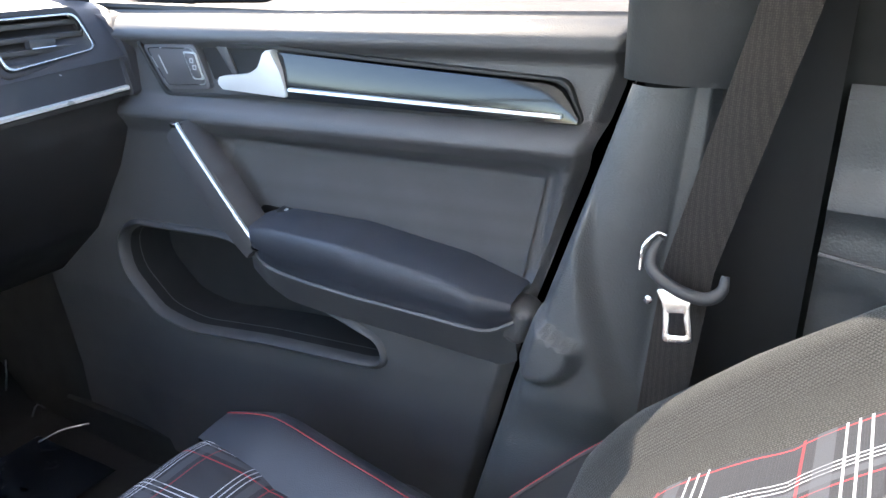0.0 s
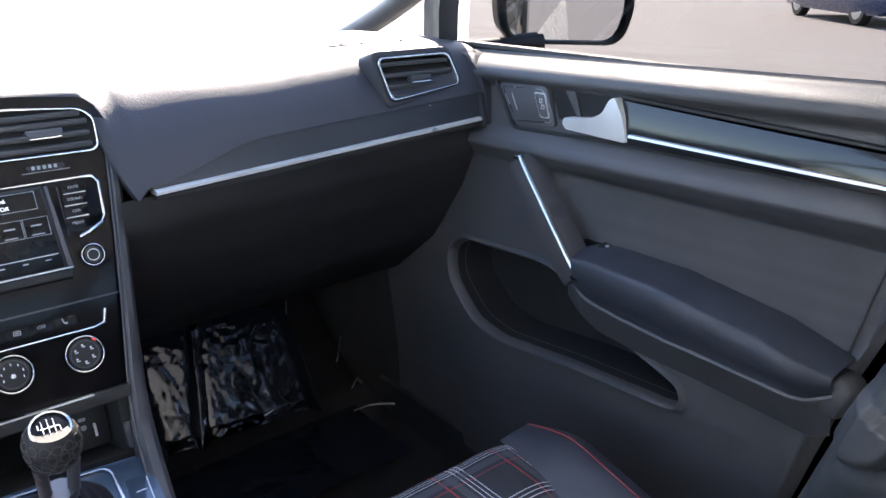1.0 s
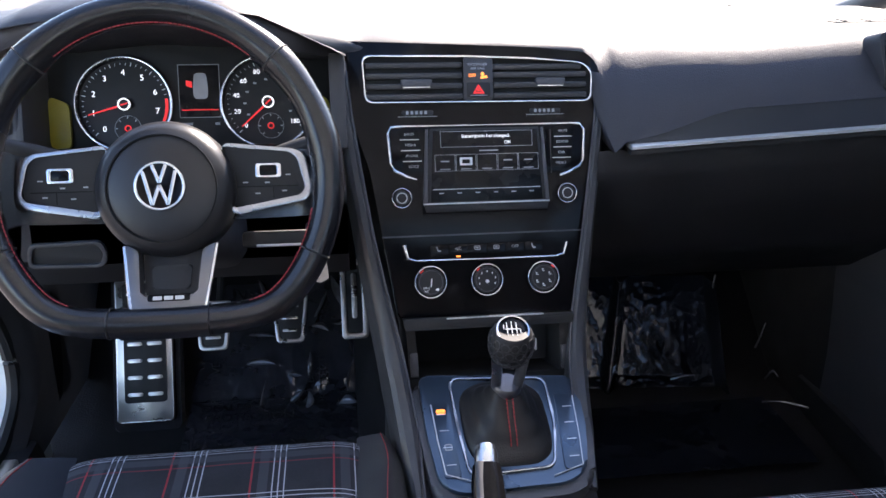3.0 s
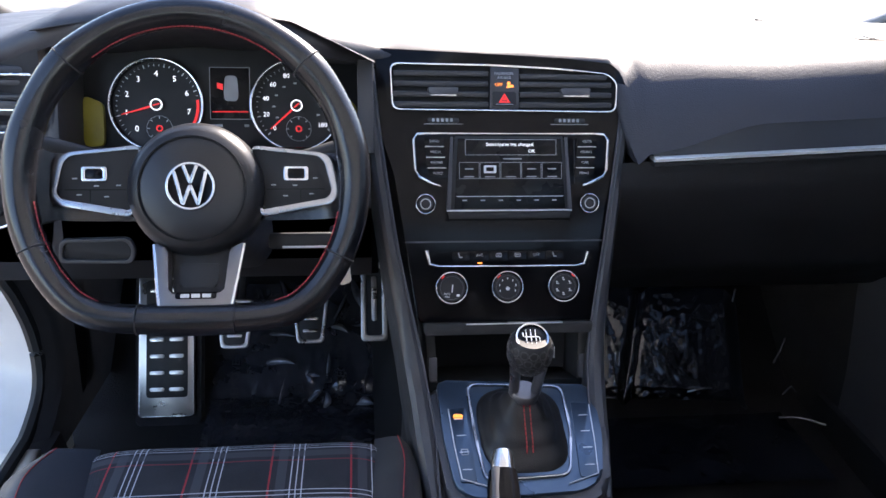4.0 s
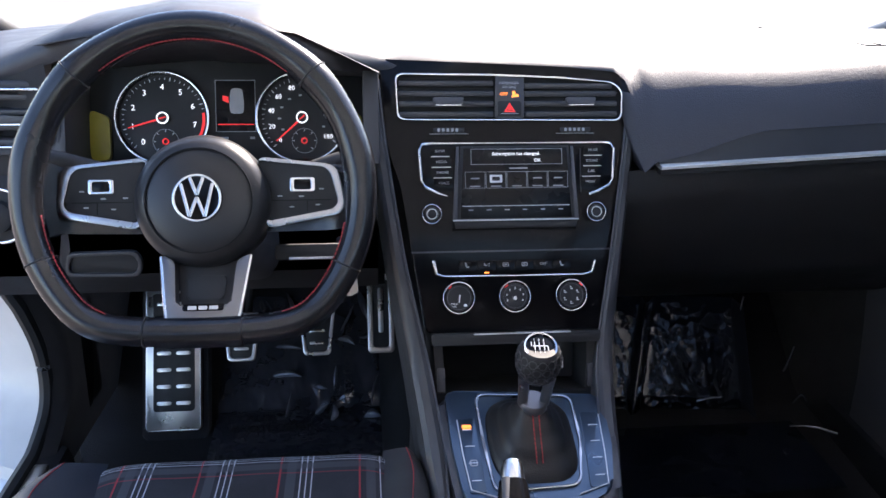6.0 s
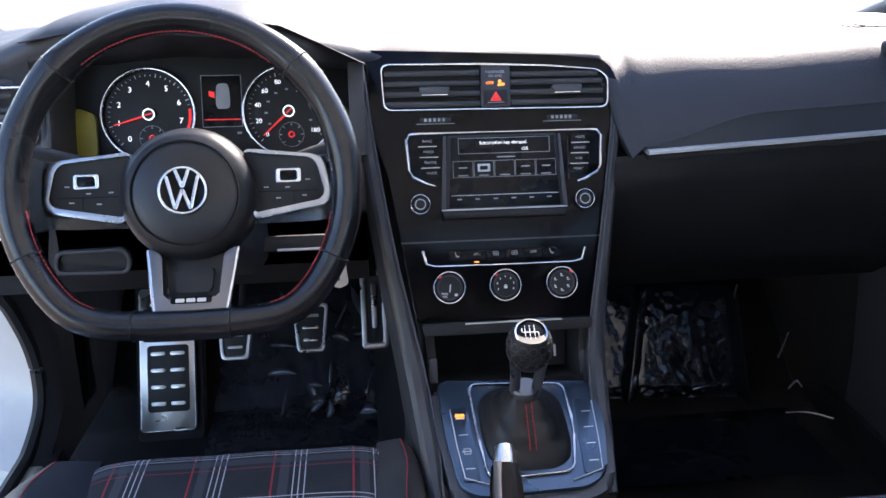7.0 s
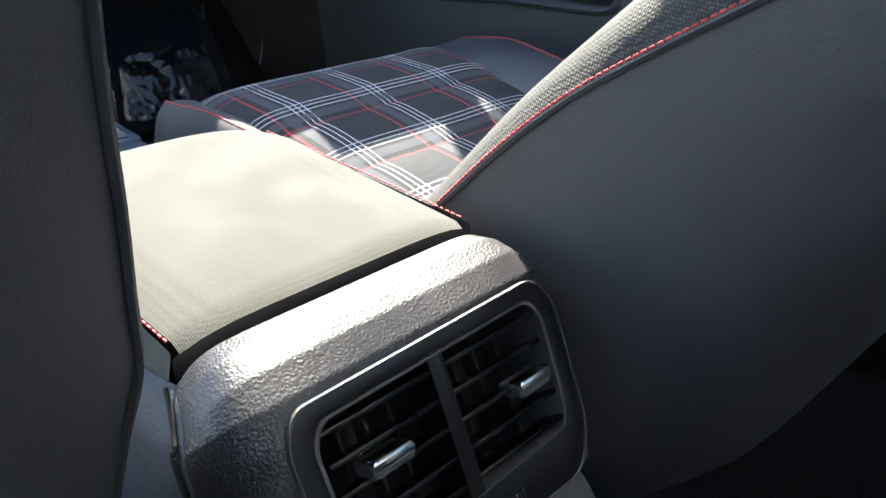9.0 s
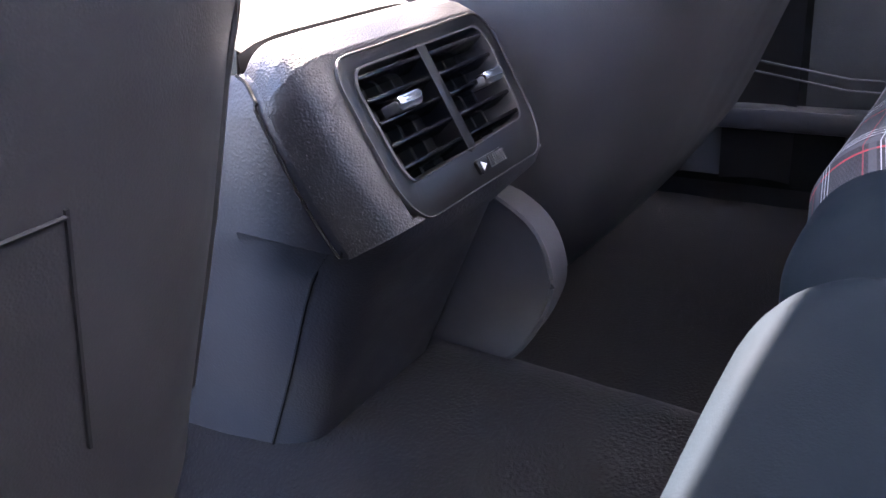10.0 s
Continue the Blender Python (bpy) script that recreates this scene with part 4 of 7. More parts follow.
def climate(st):
    m = STACK @ at(0.003, 0.0)
    p = [m @ Vector((x, y, 0.002)) for x, y in ((-0.1035, 0.0475), (-0.1005, 0.0300), (-0.09, 0.0270), (0.0, 0.0262), (0.09, 0.0258), (0.1015, 0.0285), (0.1055, 0.0440))]
    part("bright_bracket", tube(p, [0.0026, 0.0022, 0.0011, 0.0010, 0.0011, 0.0022, 0.0026], 8), CHROME, st, "chrome bracket")
    sign = ("seat", "A/C", "rear", "air", "OFF", "seat")
    for i, wd in enumerate(sign):
        cx = -0.0605 + 0.0245 * i
        b = part("climate_key", slab(rrect(0.0232, 0.0125, 0.001, cx, 0.0395), 0.0, 0.0028, m, 0.0008), GLOSS, st)
        if wd in ("A/C", "OFF"):
            letters(wd, 0.0052, m @ at(cx, 0.0405, 0.003), GREYP, b)
        elif wd == "seat":
            part("seat_sign", join(slab([(-0.002, -0.003), (0.002, -0.003), (0.002, -0.0015), (-0.001, -0.0015)], 0, 0.0003, m @ at(cx, 0.0405, 0.0028), 0), slab([(-0.0022, -0.002), (-0.001, -0.002), (-0.0022, 0.0035), (-0.0035, 0.003)], 0, 0.0003, m @ at(cx, 0.0405, 0.0028), 0)), GREYP, b)
        else:
            part("window_sign", ring(rrect(0.0075, 0.005, 0.0012, cx, 0.0405), rrect(0.006, 0.0035, 0.0008, cx, 0.0405), 0.0028, 0.0031, m, 0), GREYP, b)
            part("window_sign", slab(rrect(0.004, 0.0012, 0.0003, cx, 0.0405), 0.0028, 0.0031, m, 0), GREYP, b)
    part("lamp", slab(rrect(0.006, 0.0018, 0.0005, -0.036, 0.0305), 0.0, 0.0026, m, 0), LIT_O, st)
    for i, x in enumerate((-0.0735, -0.002, 0.071)):
        mm = m @ at(x, 0.0)
        kn = part("climate_dial", lathe([(0.0205, 0), (0.0203, 0.008), (0.0192, 0.013), (0.0178, 0.0124)], mm, 40, cap=False), GLOSS, st)
        part("dial_rim", ring(circle(0.0208, 40), circle(0.0186, 40), 0.006, 0.0138, mm, 0.0012), CHROME, kn, "chrome rim")
        part("dial_face", slab(circle(0.0172, 36), 0.011, 0.0128, mm, 0.0006), MATTE, kn)
        part("dial_inner_rim", ring(circle(0.0150, 36), circle(0.0143, 36), 0.0126, 0.0132, mm, 0), SMOOTHP, kn)
        if i == 1:
            for j in range(7):
                a = radians(205 - 38.3 * j)
                part("dial_mark", slab(rrect(0.0012, 0.0026, 0.0004), 0.0126, 0.0131, mm @ at(0.0108 * math.cos(a), 0.0108 * math.sin(a)), 0), WHITE, kn)
            for j in range(4):
                part("fan_sign", slab(rrect(0.001, 0.0055, 0.0004), 0.0126, 0.0131, mm @ at(0, -0.002, 0, 45 * j), 0), WHITE, kn)
        elif i == 0:
            part("dial_mark", slab([(-0.0006, -0.006), (0.0006, -0.006), (0.002, 0.004), (0.0004, 0.004)], 0.0126, 0.0131, mm, 0), WHITE, kn)
            letters("MAX", 0.0038, mm @ at(-0.006, -0.0075, 0.0128), WHITE, kn)
            letters("A/C", 0.0038, mm @ at(-0.006, -0.0112, 0.0128), WHITE, kn)
            part("dial_mark", slab(rrect(0.004, 0.003, 0.001, 0.008, -0.0095), 0.0126, 0.0131, mm, 0), WHITE, kn)
        else:
            for j in range(6):
                a = radians(90 - 60 * j)
                part("air_sign", join(slab(rrect(0.0036, 0.0009, 0.0003, 0, -0.0012), 0.0126, 0.0131, mm @ at(0.0095 * math.cos(a), 0.0095 * math.sin(a)), 0), slab(circle(0.0011, 10), 0.0126, 0.0131, mm @ at(0.0095 * math.cos(a) - 0.001, 0.0095 * math.sin(a) + 0.001), 0)), WHITE, kn)
        part("warm_mark", slab(rrect(0.005, 0.0012, 0.0004), 0.0126, 0.0133, mm @ at(-0.011 if i < 2 else 0.012, 0.0135, 0, 40 if i < 2 else -40), 0), LIT_R, kn)


centre_stack()


# ---- instruments and steering wheel ----
def instrument_cluster():
    m = leaning((0, 0.95, 1.0), 20)
    c = thing("instrument_cluster", (-0.352, 0.96, 0.94), "instrument cluster with two round dials and a small display", "gauge")
    part("back_plate", slab(rounded([(-0.548, -0.062), (-0.168, -0.062), (-0.172, 0.10), (-0.54, 0.10)], 0.02), -0.02, -0.004, m, 0.002), DIALF, c)
    # binnacle walls
    for s, x0, x1 in ((-1, -0.552, -0.538), (1, -0.186, -0.166)):
        top = 0.085 if s < 0 else 0.045
        pts = [(x0, -0.07), (x1, -0.07), (x1, top), (x0, top)]
        part("side_wall", slab(pts, -0.02, 0.085, m, 0.003), HARD, c)
    part("lower_wall", slab([(-0.55, -0.075), (-0.17, -0.075), (-0.17, -0.060), (-0.55, -0.060)], -0.02, 0.055, m, 0.003), GLOSS, c)
    warm = mat("olive_reflector", (0.32, 0.27, 0.03), 0.35)
    for x0, x1 in ((-0.537, -0.512), (-0.205, -0.187)):
        part("corner_reflector", slab(rounded([(x0, -0.056), (x1, -0.056), (x1, 0.0), (x0, 0.01)], 0.008), -0.004, 0.004, m, 0.001), warm, c, "olive tinted corner of the binnacle")
    for cx, top, kind in ((-0.445, 8, "rev"), (-0.266, 9, "speed")):
        mm = m @ at(cx, -0.002)
        d = part("dial", slab(circle(0.0565, 48), -0.004, 0.0, mm, 0), DIALF, c)
        part("dial_rim", ring(circle(0.0605, 56), circle(0.0572, 56), -0.002, 0.011, mm, 0.0015), CHROME, d, "chrome rim")
        part("tick_ring", ring(circle(0.0555, 56), circle(0.0545, 56), 0, 0.0006, mm, 0), MATTE, d)
        n = 36
        for j in range(n + 1):
            a = radians(225 - 262 * j / n)
            big = j % (n // 9 if kind == "speed" else 4) == 0
            red = kind == "rev" and j > n * 0.82
            part("tick", slab(rrect(0.0045 if big else 0.0025, 0.0010 if big else 0.0006, 0.0002), 0.0, 0.0008, mm @ at(0.0515 * math.cos(a), 0.0515 * math.sin(a), 0, math.degrees(a)), 0), LIT_R if red else WHITE, d)
        if kind == "rev":
            arc = [(0.053 * math.cos(radians(a)), 0.053 * math.sin(radians(a))) for a in range(8, -36, -4)]
            inn = [(0.0495 * math.cos(radians(a)), 0.0495 * math.sin(radians(a))) for a in range(-36 + 4, 9, 4)]
            part("red_zone", slab(arc + inn, 0.0001, 0.0007, mm, 0), LIT_R, d, "red zone")
            for j, tx in enumerate("01234567"):
                a = radians(225 - 262 * j / 7.6 + 4)
                letters(tx, 0.0105, mm @ at(0.0405 * math.cos(a), 0.0405 * math.sin(a), 0.0005), LIT_W, d, "numeral")
        else:
            for j, tx in enumerate(("0", "20", "40", "60", "80", "100", "120", "140", "160", "180")):
                a = radians(225 - 262 * j / 9)
                letters(tx, 0.0085 if j < 5 or j == 9 else 0.006, mm @ at(0.0415 * math.cos(a), 0.0415 * math.sin(a), 0.0005), LIT_W, d, "numeral")
            for j in range(9):
                a = radians(225 - 262 * (j + 0.5) / 9)
                part("small_numeral", slab(rrect(0.004, 0.0022, 0.0004), 0.0001, 0.0006, mm @ at(0.030 * math.cos(a), 0.030 * math.sin(a)), 0), GREYP, d)
        sub = mm @ at(0.002, -0.030)
        part("small_dial_rim", ring(circle(0.0165, 32), circle(0.0160, 32), 0.0, 0.0006, sub, 0), GREYP, d)
        for j in range(7):
            a = radians(225 - 45 * j)
            part("small_tick", slab(rrect(0.003, 0.0007, 0.0002), 0, 0.0007, sub @ at(0.0140 * math.cos(a), 0.0140 * math.sin(a), 0, math.degrees(a)), 0), WHITE, d)
        part("small_hub", ring(circle(0.0042, 20), circle(0.0028, 20), 0.0, 0.0022, sub, 0), LIT_R, d)
        ang = radians(196 if kind == "rev" else 222)
        nd = mm @ at(0, 0, 0, math.degrees(ang))
        part("needle", slab([(0.004, -0.0013), (0.046, -0.0006), (0.046, 0.0006), (0.004, 0.0013)], 0.004, 0.0052, nd, 0), LIT_R, d, "red needle")
        part("hub", lathe([(0.0078, 0.0), (0.0078, 0.006), (0.0068, 0.0075)], mm, 24), MATTE, d)
        part("hub_rim", ring(circle(0.0078, 28), circle(0.0060, 28), 0.006, 0.0084, mm, 0.0004), LIT_W, d)
        part("hub_mark", slab(rrect(0.009, 0.0016, 0.0004), 0.0076, 0.0084, nd, 0), LIT_R, d)
    # display between the dials
    x0, x1, y0, y1 = -0.3785, -0.3265, -0.020, 0.048
    ds = part("display", slab([(x0, y0), (x1, y0), (x1, y1), (x0, y1)], -0.004, 0.0, m, 0), SCREEN, c, "dark driver display with a car seen from above")
    part("display_edge", ring([(x0, y0), (x1, y0), (x1, y1), (x0, y1)], [(x0 + 0.0008, y0 + 0.0008), (x1 - 0.0008, y0 + 0.0008), (x1 - 0.0008, y1 - 0.0008), (x0 + 0.0008, y1 - 0.0008)], 0, 0.0008, m, 0), GREYP, ds)
    part("red_line", slab(rrect(x1 - x0 - 0.006, 0.0012, 0.0003, (x0 + x1) / 2, y0 + 0.010), 0, 0.0006, m, 0), LIT_R, ds)
    car = rounded([(-0.0085, -0.016), (0.0085, -0.016), (0.0095, -0.004), (0.0075, 0.017), (-0.0075, 0.017), (-0.0095, -0.004)], 0.005)
    part("car_figure", slab(car, 0.0, 0.0006, m @ at(-0.351, 0.020), 0), GREYP, ds)
    part("car_figure", slab(rounded([(-0.006, -0.004), (0.006, -0.004), (0.005, -0.009), (-0.005, -0.009)], 0.001), 0.0006, 0.0009, m @ at(-0.351, 0.020), 0), GREYP, ds)
    part("open_door_figure", slab([(-0.0105, 0.0), (-0.018, 0.003), (-0.018, 0.010), (-0.0105, 0.008)], 0.0, 0.0006, m @ at(-0.351, 0.018), 0), LIT_R, ds)
    part("odometer_bar", slab(rrect(0.014, 0.0032, 0.0005, x0 + 0.009, y0 - 0.008), 0, 0.0006, m, 0), GREYP, ds)
    part("odometer_bar", slab(rrect(0.006, 0.0032, 0.0005, x1 - 0.005, y0 - 0.008), 0, 0.0006, m, 0), GREYP, ds)
    # binnacle roof under the hood
    part("binnacle_roof", sheet(lambda u, v: (-0.55 + 0.385 * u, 0.84 + 0.16 * v, 1.105 - 0.02 * v + 0.022 * math.sin(math.pi * u) - 0.03 * max(0, u - 0.75) / 0.25), 20, 6, 0.006), HARD, c)


instrument_cluster()


def steering_wheel():
    m = leaning((-0.352, 0.672, 0.984), 22)
    w = thing("steering_wheel", (-0.352, 0.74, 0.95), "black leather flat-bottomed steering wheel with satin spokes and red stitching", "steering wheel")
    # rim outline: round with a flat bottom
    pts = []
    for i in range(96):
        a = 2 * math.pi * i / 96
        x, y = 0.163 * math.cos(a), 0.168 * math.sin(a)
        flat = -0.139
        if y < flat + 0.035:
            k = (flat + 0.035 - y)
            y = flat + 0.035 - 0.035 * math.tanh(k / 0.035)
        pts.append(Vector((x, y, 0)))
    rad = []
    for p in pts:
        r = 0.0150
        for hx, hy in ((-0.145, 0.035), (0.145, 0.035), (-0.12, 0.12), (0.12, 0.12)):
            r += 0.0022 * math.exp(-((p.x - hx) ** 2 + (p.y - hy) ** 2) / 0.0008)
        rad.append(r)
    rings = []
    for i in range(96):
        d = (pts[(i + 1) % 96] - pts[i - 1]).normalized()
        s = d.cross(Vector((0, 0, 1)))
        rings.append([m @ (pts[i] + (s * math.cos(2 * math.pi * j / 14) + Vector((0, 0, 1)) * 1.12 * math.sin(2 * math.pi * j / 14)) * rad[i]) for j in range(14)])
    bm = loft(rings + [rings[0]], cap=False)
    bmesh.ops.remove_doubles(bm, verts=bm.verts, dist=1e-6)
    rim = part("rim", bm, LEATHER, w, "black perforated leather rim")
    # inner seam in red thread
    inner = [m @ (p * ((p.length - 0.0148) / p.length) + Vector((0, 0, 0.006))) for p in pts]
    for a, b in ((14, 35), (50, 63), (81, 94)):
        stitches([inner[i] for i in range(a, b, 2)], rim, size=0.0006, gap=0.0042)
    # rim joints
    for a in (46, 137, 206, 334, 252, 288):
        i = int(a / 360 * 96)
        p, r = pts[i], rad[i]
        d = (pts[(i + 1) % 96] - pts[i - 1]).normalized()
        s = d.cross(Vector((0, 0, 1)))
        loop = [m @ (p + (s * math.cos(2 * math.pi * j / 16) + Vector((0, 0, 1.12)) * math.sin(2 * math.pi * j / 16)) * (r + 0.0002)) for j in range(16)]
        part("rim_joint", tube(loop, 0.0009, 5, closed=True), MATTE, rim)
    mh, ms = m @ Matrix.Translation((0, 0, -0.044)), m @ Matrix.Translation((0, 0, -0.046))
    # airbag pad
    pad = lathe([(0.0, 0.043), (0.025, 0.0425), (0.045, 0.040), (0.0585, 0.035), (0.0665, 0.026), (0.0695, 0.012), (0.069, -0.02), (0.06, -0.03)], mh @ Matrix.Translation((0, -0.006, 0)), 56, cap=False)
    hub = part("airbag_pad", pad, PADSKIN, w, "round black airbag pad")
    part("pad_groove", ring(circle(0.0535, 56), circle(0.0520, 56), 0.0355, 0.0392, mh @ at(0, -0.006), 0), VOID, hub)
    bd = mh @ at(0.0, -0.004)
    bg = part("badge", lathe([(0.0245, 0.040), (0.0245, 0.0445), (0.022, 0.0465), (0.02, 0.046), (0.0, 0.0455)], bd, 40, cap=False), GLOSS, hub, "round chrome badge on dark ground")
    part("badge_rim", ring(circle(0.0242, 40), circle(0.0214, 40), 0.0445, 0.0478, bd, 0.0008), CHROME, bg)
    def bar(a, b, wd=0.0034):
        a, b = Vector(a), Vector(b)
        c, d = (a + b) / 2, b - a
        return slab(rrect(d.length, wd, 0.0006), 0.045, 0.0478, bd @ at(c.x, c.y, 0, math.degrees(math.atan2(d.y, d.x))), 0.0005)
    for x1, y1, x2, y2 in ((0.0065, 0.0205, 0.0, 0.003), (0.0155, 0.0145, 0.0075, -0.0185), (0.0075, -0.0185, 0.0, 0.001)):
        for s in (-1, 1):
            part("badge_bar", bar((s * x1, y1), (s * x2, y2)), CHROME, bg)
    letters("AIRBAG", 0.0075, mh @ at(0.0, -0.061, 0.0335), DARKP, hub)
    # side spokes: silver frame round a key block
    for s in (-1, 1):
        o = [(0.056 * s, 0.0400), (0.128 * s, 0.0325), (0.139 * s, 0.0265), (0.1465 * s, -0.0105), (0.139 * s, -0.0210), (0.064 * s, -0.0345)]
        i_ = [(0.054 * s, 0.0365), (0.124 * s, 0.0290), (0.1310 * s, 0.0225), (0.1385 * s, -0.0080), (0.1335 * s, -0.0150), (0.064 * s, -0.0275)]
        if s < 0:
            o, i_ = o[::-1], i_[::-1]
        o2, i2 = rounded(o, 0.008), rounded(i_, 0.007)
        sp = part("spoke_frame", ring(o2, i2, 0.002, 0.020, ms, 0.0034), DARKCHROME, w, "satin chrome spoke frame")
        part("key_block", slab(i2, 0.0, 0.0165, ms, 0.002), MATTE, w)
        part("spoke_web", loft([[m @ Vector((x * s, y, z)) for y, z in ((h, a), (h, b), (-h - 0.004, b), (-h - 0.004, a))] for x, h, a, b in ((0.05, 0.034, -0.06, -0.044), (0.125, 0.033, -0.056, -0.0425), (0.142, 0.032, -0.045, -0.03), (0.155, 0.038, -0.025, -0.010), (0.168, 0.052, -0.012, 0.004))]), LEATHER, w)
        part("rocker_rim", ring(rrect(0.026, 0.0155, 0.003, 0.1015 * s, 0.0105), rrect(0.017, 0.0095, 0.002, 0.1015 * s, 0.0105), 0.014, 0.0195, ms, 0.001), CHROME, w)
        part("rocker", slab(rrect(0.017, 0.0095, 0.002, 0.1015 * s, 0.0105), 0.014, 0.0180, ms, 0.001), GLOSS, w)
        part("key_gap", slab(rrect(0.062, 0.0010, 0.0003, 0.100 * s, -0.0055), 0.0158, 0.0167, ms, 0), VOID, w)
        part("key_gap", slab(rrect(0.0010, 0.0125, 0.0003, 0.106 * s, -0.0115), 0.0158, 0.0167, ms, 0), VOID, w)
        for kx, ky in ((0.090, -0.0125), (0.117, -0.0105), (0.078, -0.001), (0.100, -0.0015), (0.121, 0.006)):
            part("key_sign", slab(rrect(0.005, 0.0014, 0.0004, kx * s, ky), 0.0160, 0.0169, ms, 0), GREYP, w)
    # lower double spoke
    ml = m @ Matrix(((1, 0, 0, 0.004), (0, 1, 0, 0), (0, -0.4, 1, -0.060), (0, 0, 0, 1)))
    o = rounded([(-0.045, -0.060), (-0.031, -0.066), (-0.0270, -0.111), (0.0270, -0.111), (0.031, -0.066), (0.045, -0.060), (0.0345, -0.1285), (-0.0345, -0.1285)][::-1], 0.004)
    lsp = part("lower_spoke", slab(o, 0.002, 0.019, ml, 0.0062, 4), GUNMETAL, w, "satin lower spoke with bright edges")
    rail = [(-0.0445, -0.0625), (-0.0395, -0.095), (-0.0345, -0.1255), (-0.031, -0.1275), (0.0, -0.1280), (0.031, -0.1275), (0.0345, -0.1255), (0.0395, -0.095), (0.0445, -0.0625)]
    part("spoke_edge", tube([ml @ Vector((x, y, 0.0165)) for x, y in rail], 0.0026, 8), CHROME, lsp, "chrome edge")
    part("spoke_filler", slab(rounded([(-0.030, -0.062), (-0.0235, -0.117), (0.0235, -0.117), (0.030, -0.062)], 0.006), -0.006, 0.006, ml, 0.002), MATTE, w)
    part("spoke_plate", slab(rounded([(-0.020, -0.082), (-0.018, -0.106), (0.018, -0.106), (0.020, -0.082)], 0.004), 0.004, 0.009, ml, 0.002), MATTE, w)
    part("model_badge", slab(rrect(0.040, 0.0062, 0.002, 0, -0.1130), 0.012, 0.0200, ml, 0.001), GLOSS, w)
    for i in range(3):
        part("badge_bar", slab(rrect(0.0085, 0.0036, 0.0006, -0.0105 + 0.0105 * i, -0.1130), 0.0195, 0.0206, ml, 0), SILVER, w)
    low = [i for i in range(96) if pts[i].y < -0.1 and abs(pts[i].x) < 0.050]
    wrap = []
    for i in low:
        wrap.append([m @ (pts[i] + Vector((0, -math.cos(2 * math.pi * j / 16), 1.12 * math.sin(2 * math.pi * j / 16))) * (rad[i] + 0.0016)) for j in range(16)])
    part("rim_wrap", loft(wrap), LEATHER, w, "smooth leather section at the flat bottom")
    # column shroud and stalks
    col = [m @ Matrix.Translation((0, -0.01, -0.065)), m @ Matrix.Translation((0, -0.02, -0.10)), m @ Matrix.Translation((0, -0.03, -0.24))]
    part("column_shroud", loft([[c @ Vector((x * k, y * k, 0)) for x, y in rrect(0.10, 0.11, 0.03)] for c, k in zip(col, (0.7, 0.9, 1.2))]), HARD, w)
    part("stalk", tube(smooth_path([m @ Vector((0.05, 0.02, -0.07)), m @ Vector((0.11, 0.03, -0.06)), m @ Vector((0.165, 0.045, -0.05))], 4), [0.006, 0.006, 0.007, 0.008, 0.009, 0.010, 0.010, 0.0095, 0.008], 10), MATTE, w)
    part("stalk", tube(smooth_path([m @ Vector((-0.05, 0.02, -0.07)), m @ Vector((-0.11, 0.03, -0.06)), m @ Vector((-0.165, 0.045, -0.05))], 4), [0.006, 0.006, 0.007, 0.008, 0.009, 0.010, 0.010, 0.0095, 0.008], 10), MATTE, w)
    part("cruise_stalk", block(0.075, 0.018, 0.012, m @ Matrix.Translation((0.105, -0.06, -0.07)), 0.004), MATTE, w)
    part("stalk_ring", block(0.055, 0.003, 0.0125, m @ Matrix.Translation((0.11, -0.067, -0.069)), 0.001), SILVER, w)


steering_wheel()


def ignition_key():
    k = thing("ignition_key", (-0.205, 0.82, 0.84), "ignition key with a hanging paper tag", "key")
    part("key_bow", block(0.012, 0.03, 0.02, Matrix.Translation((-0.216, 0.80, 0.872)), 0.004), MATTE, k)
    part("paper_tag", slab(rounded([(-0.012, 0.0), (0.008, 0.004), (0.012, -0.05), (0.001, -0.056), (-0.010, -0.050)], 0.003), 0, 0.0012, leaning((-0.208, 0.785, 0.866), -6), 0.0003), TANTAG, k, "cream paper tag")
    part("tag_hole", slab(circle(0.0022, 12), 0.001, 0.0016, leaning((-0.208, 0.785, 0.826), -6), 0), MATTE, k)


ignition_key()


# ---- centre console ----
PLATE = leaning((0.0, 0.743, 0.695), 75)


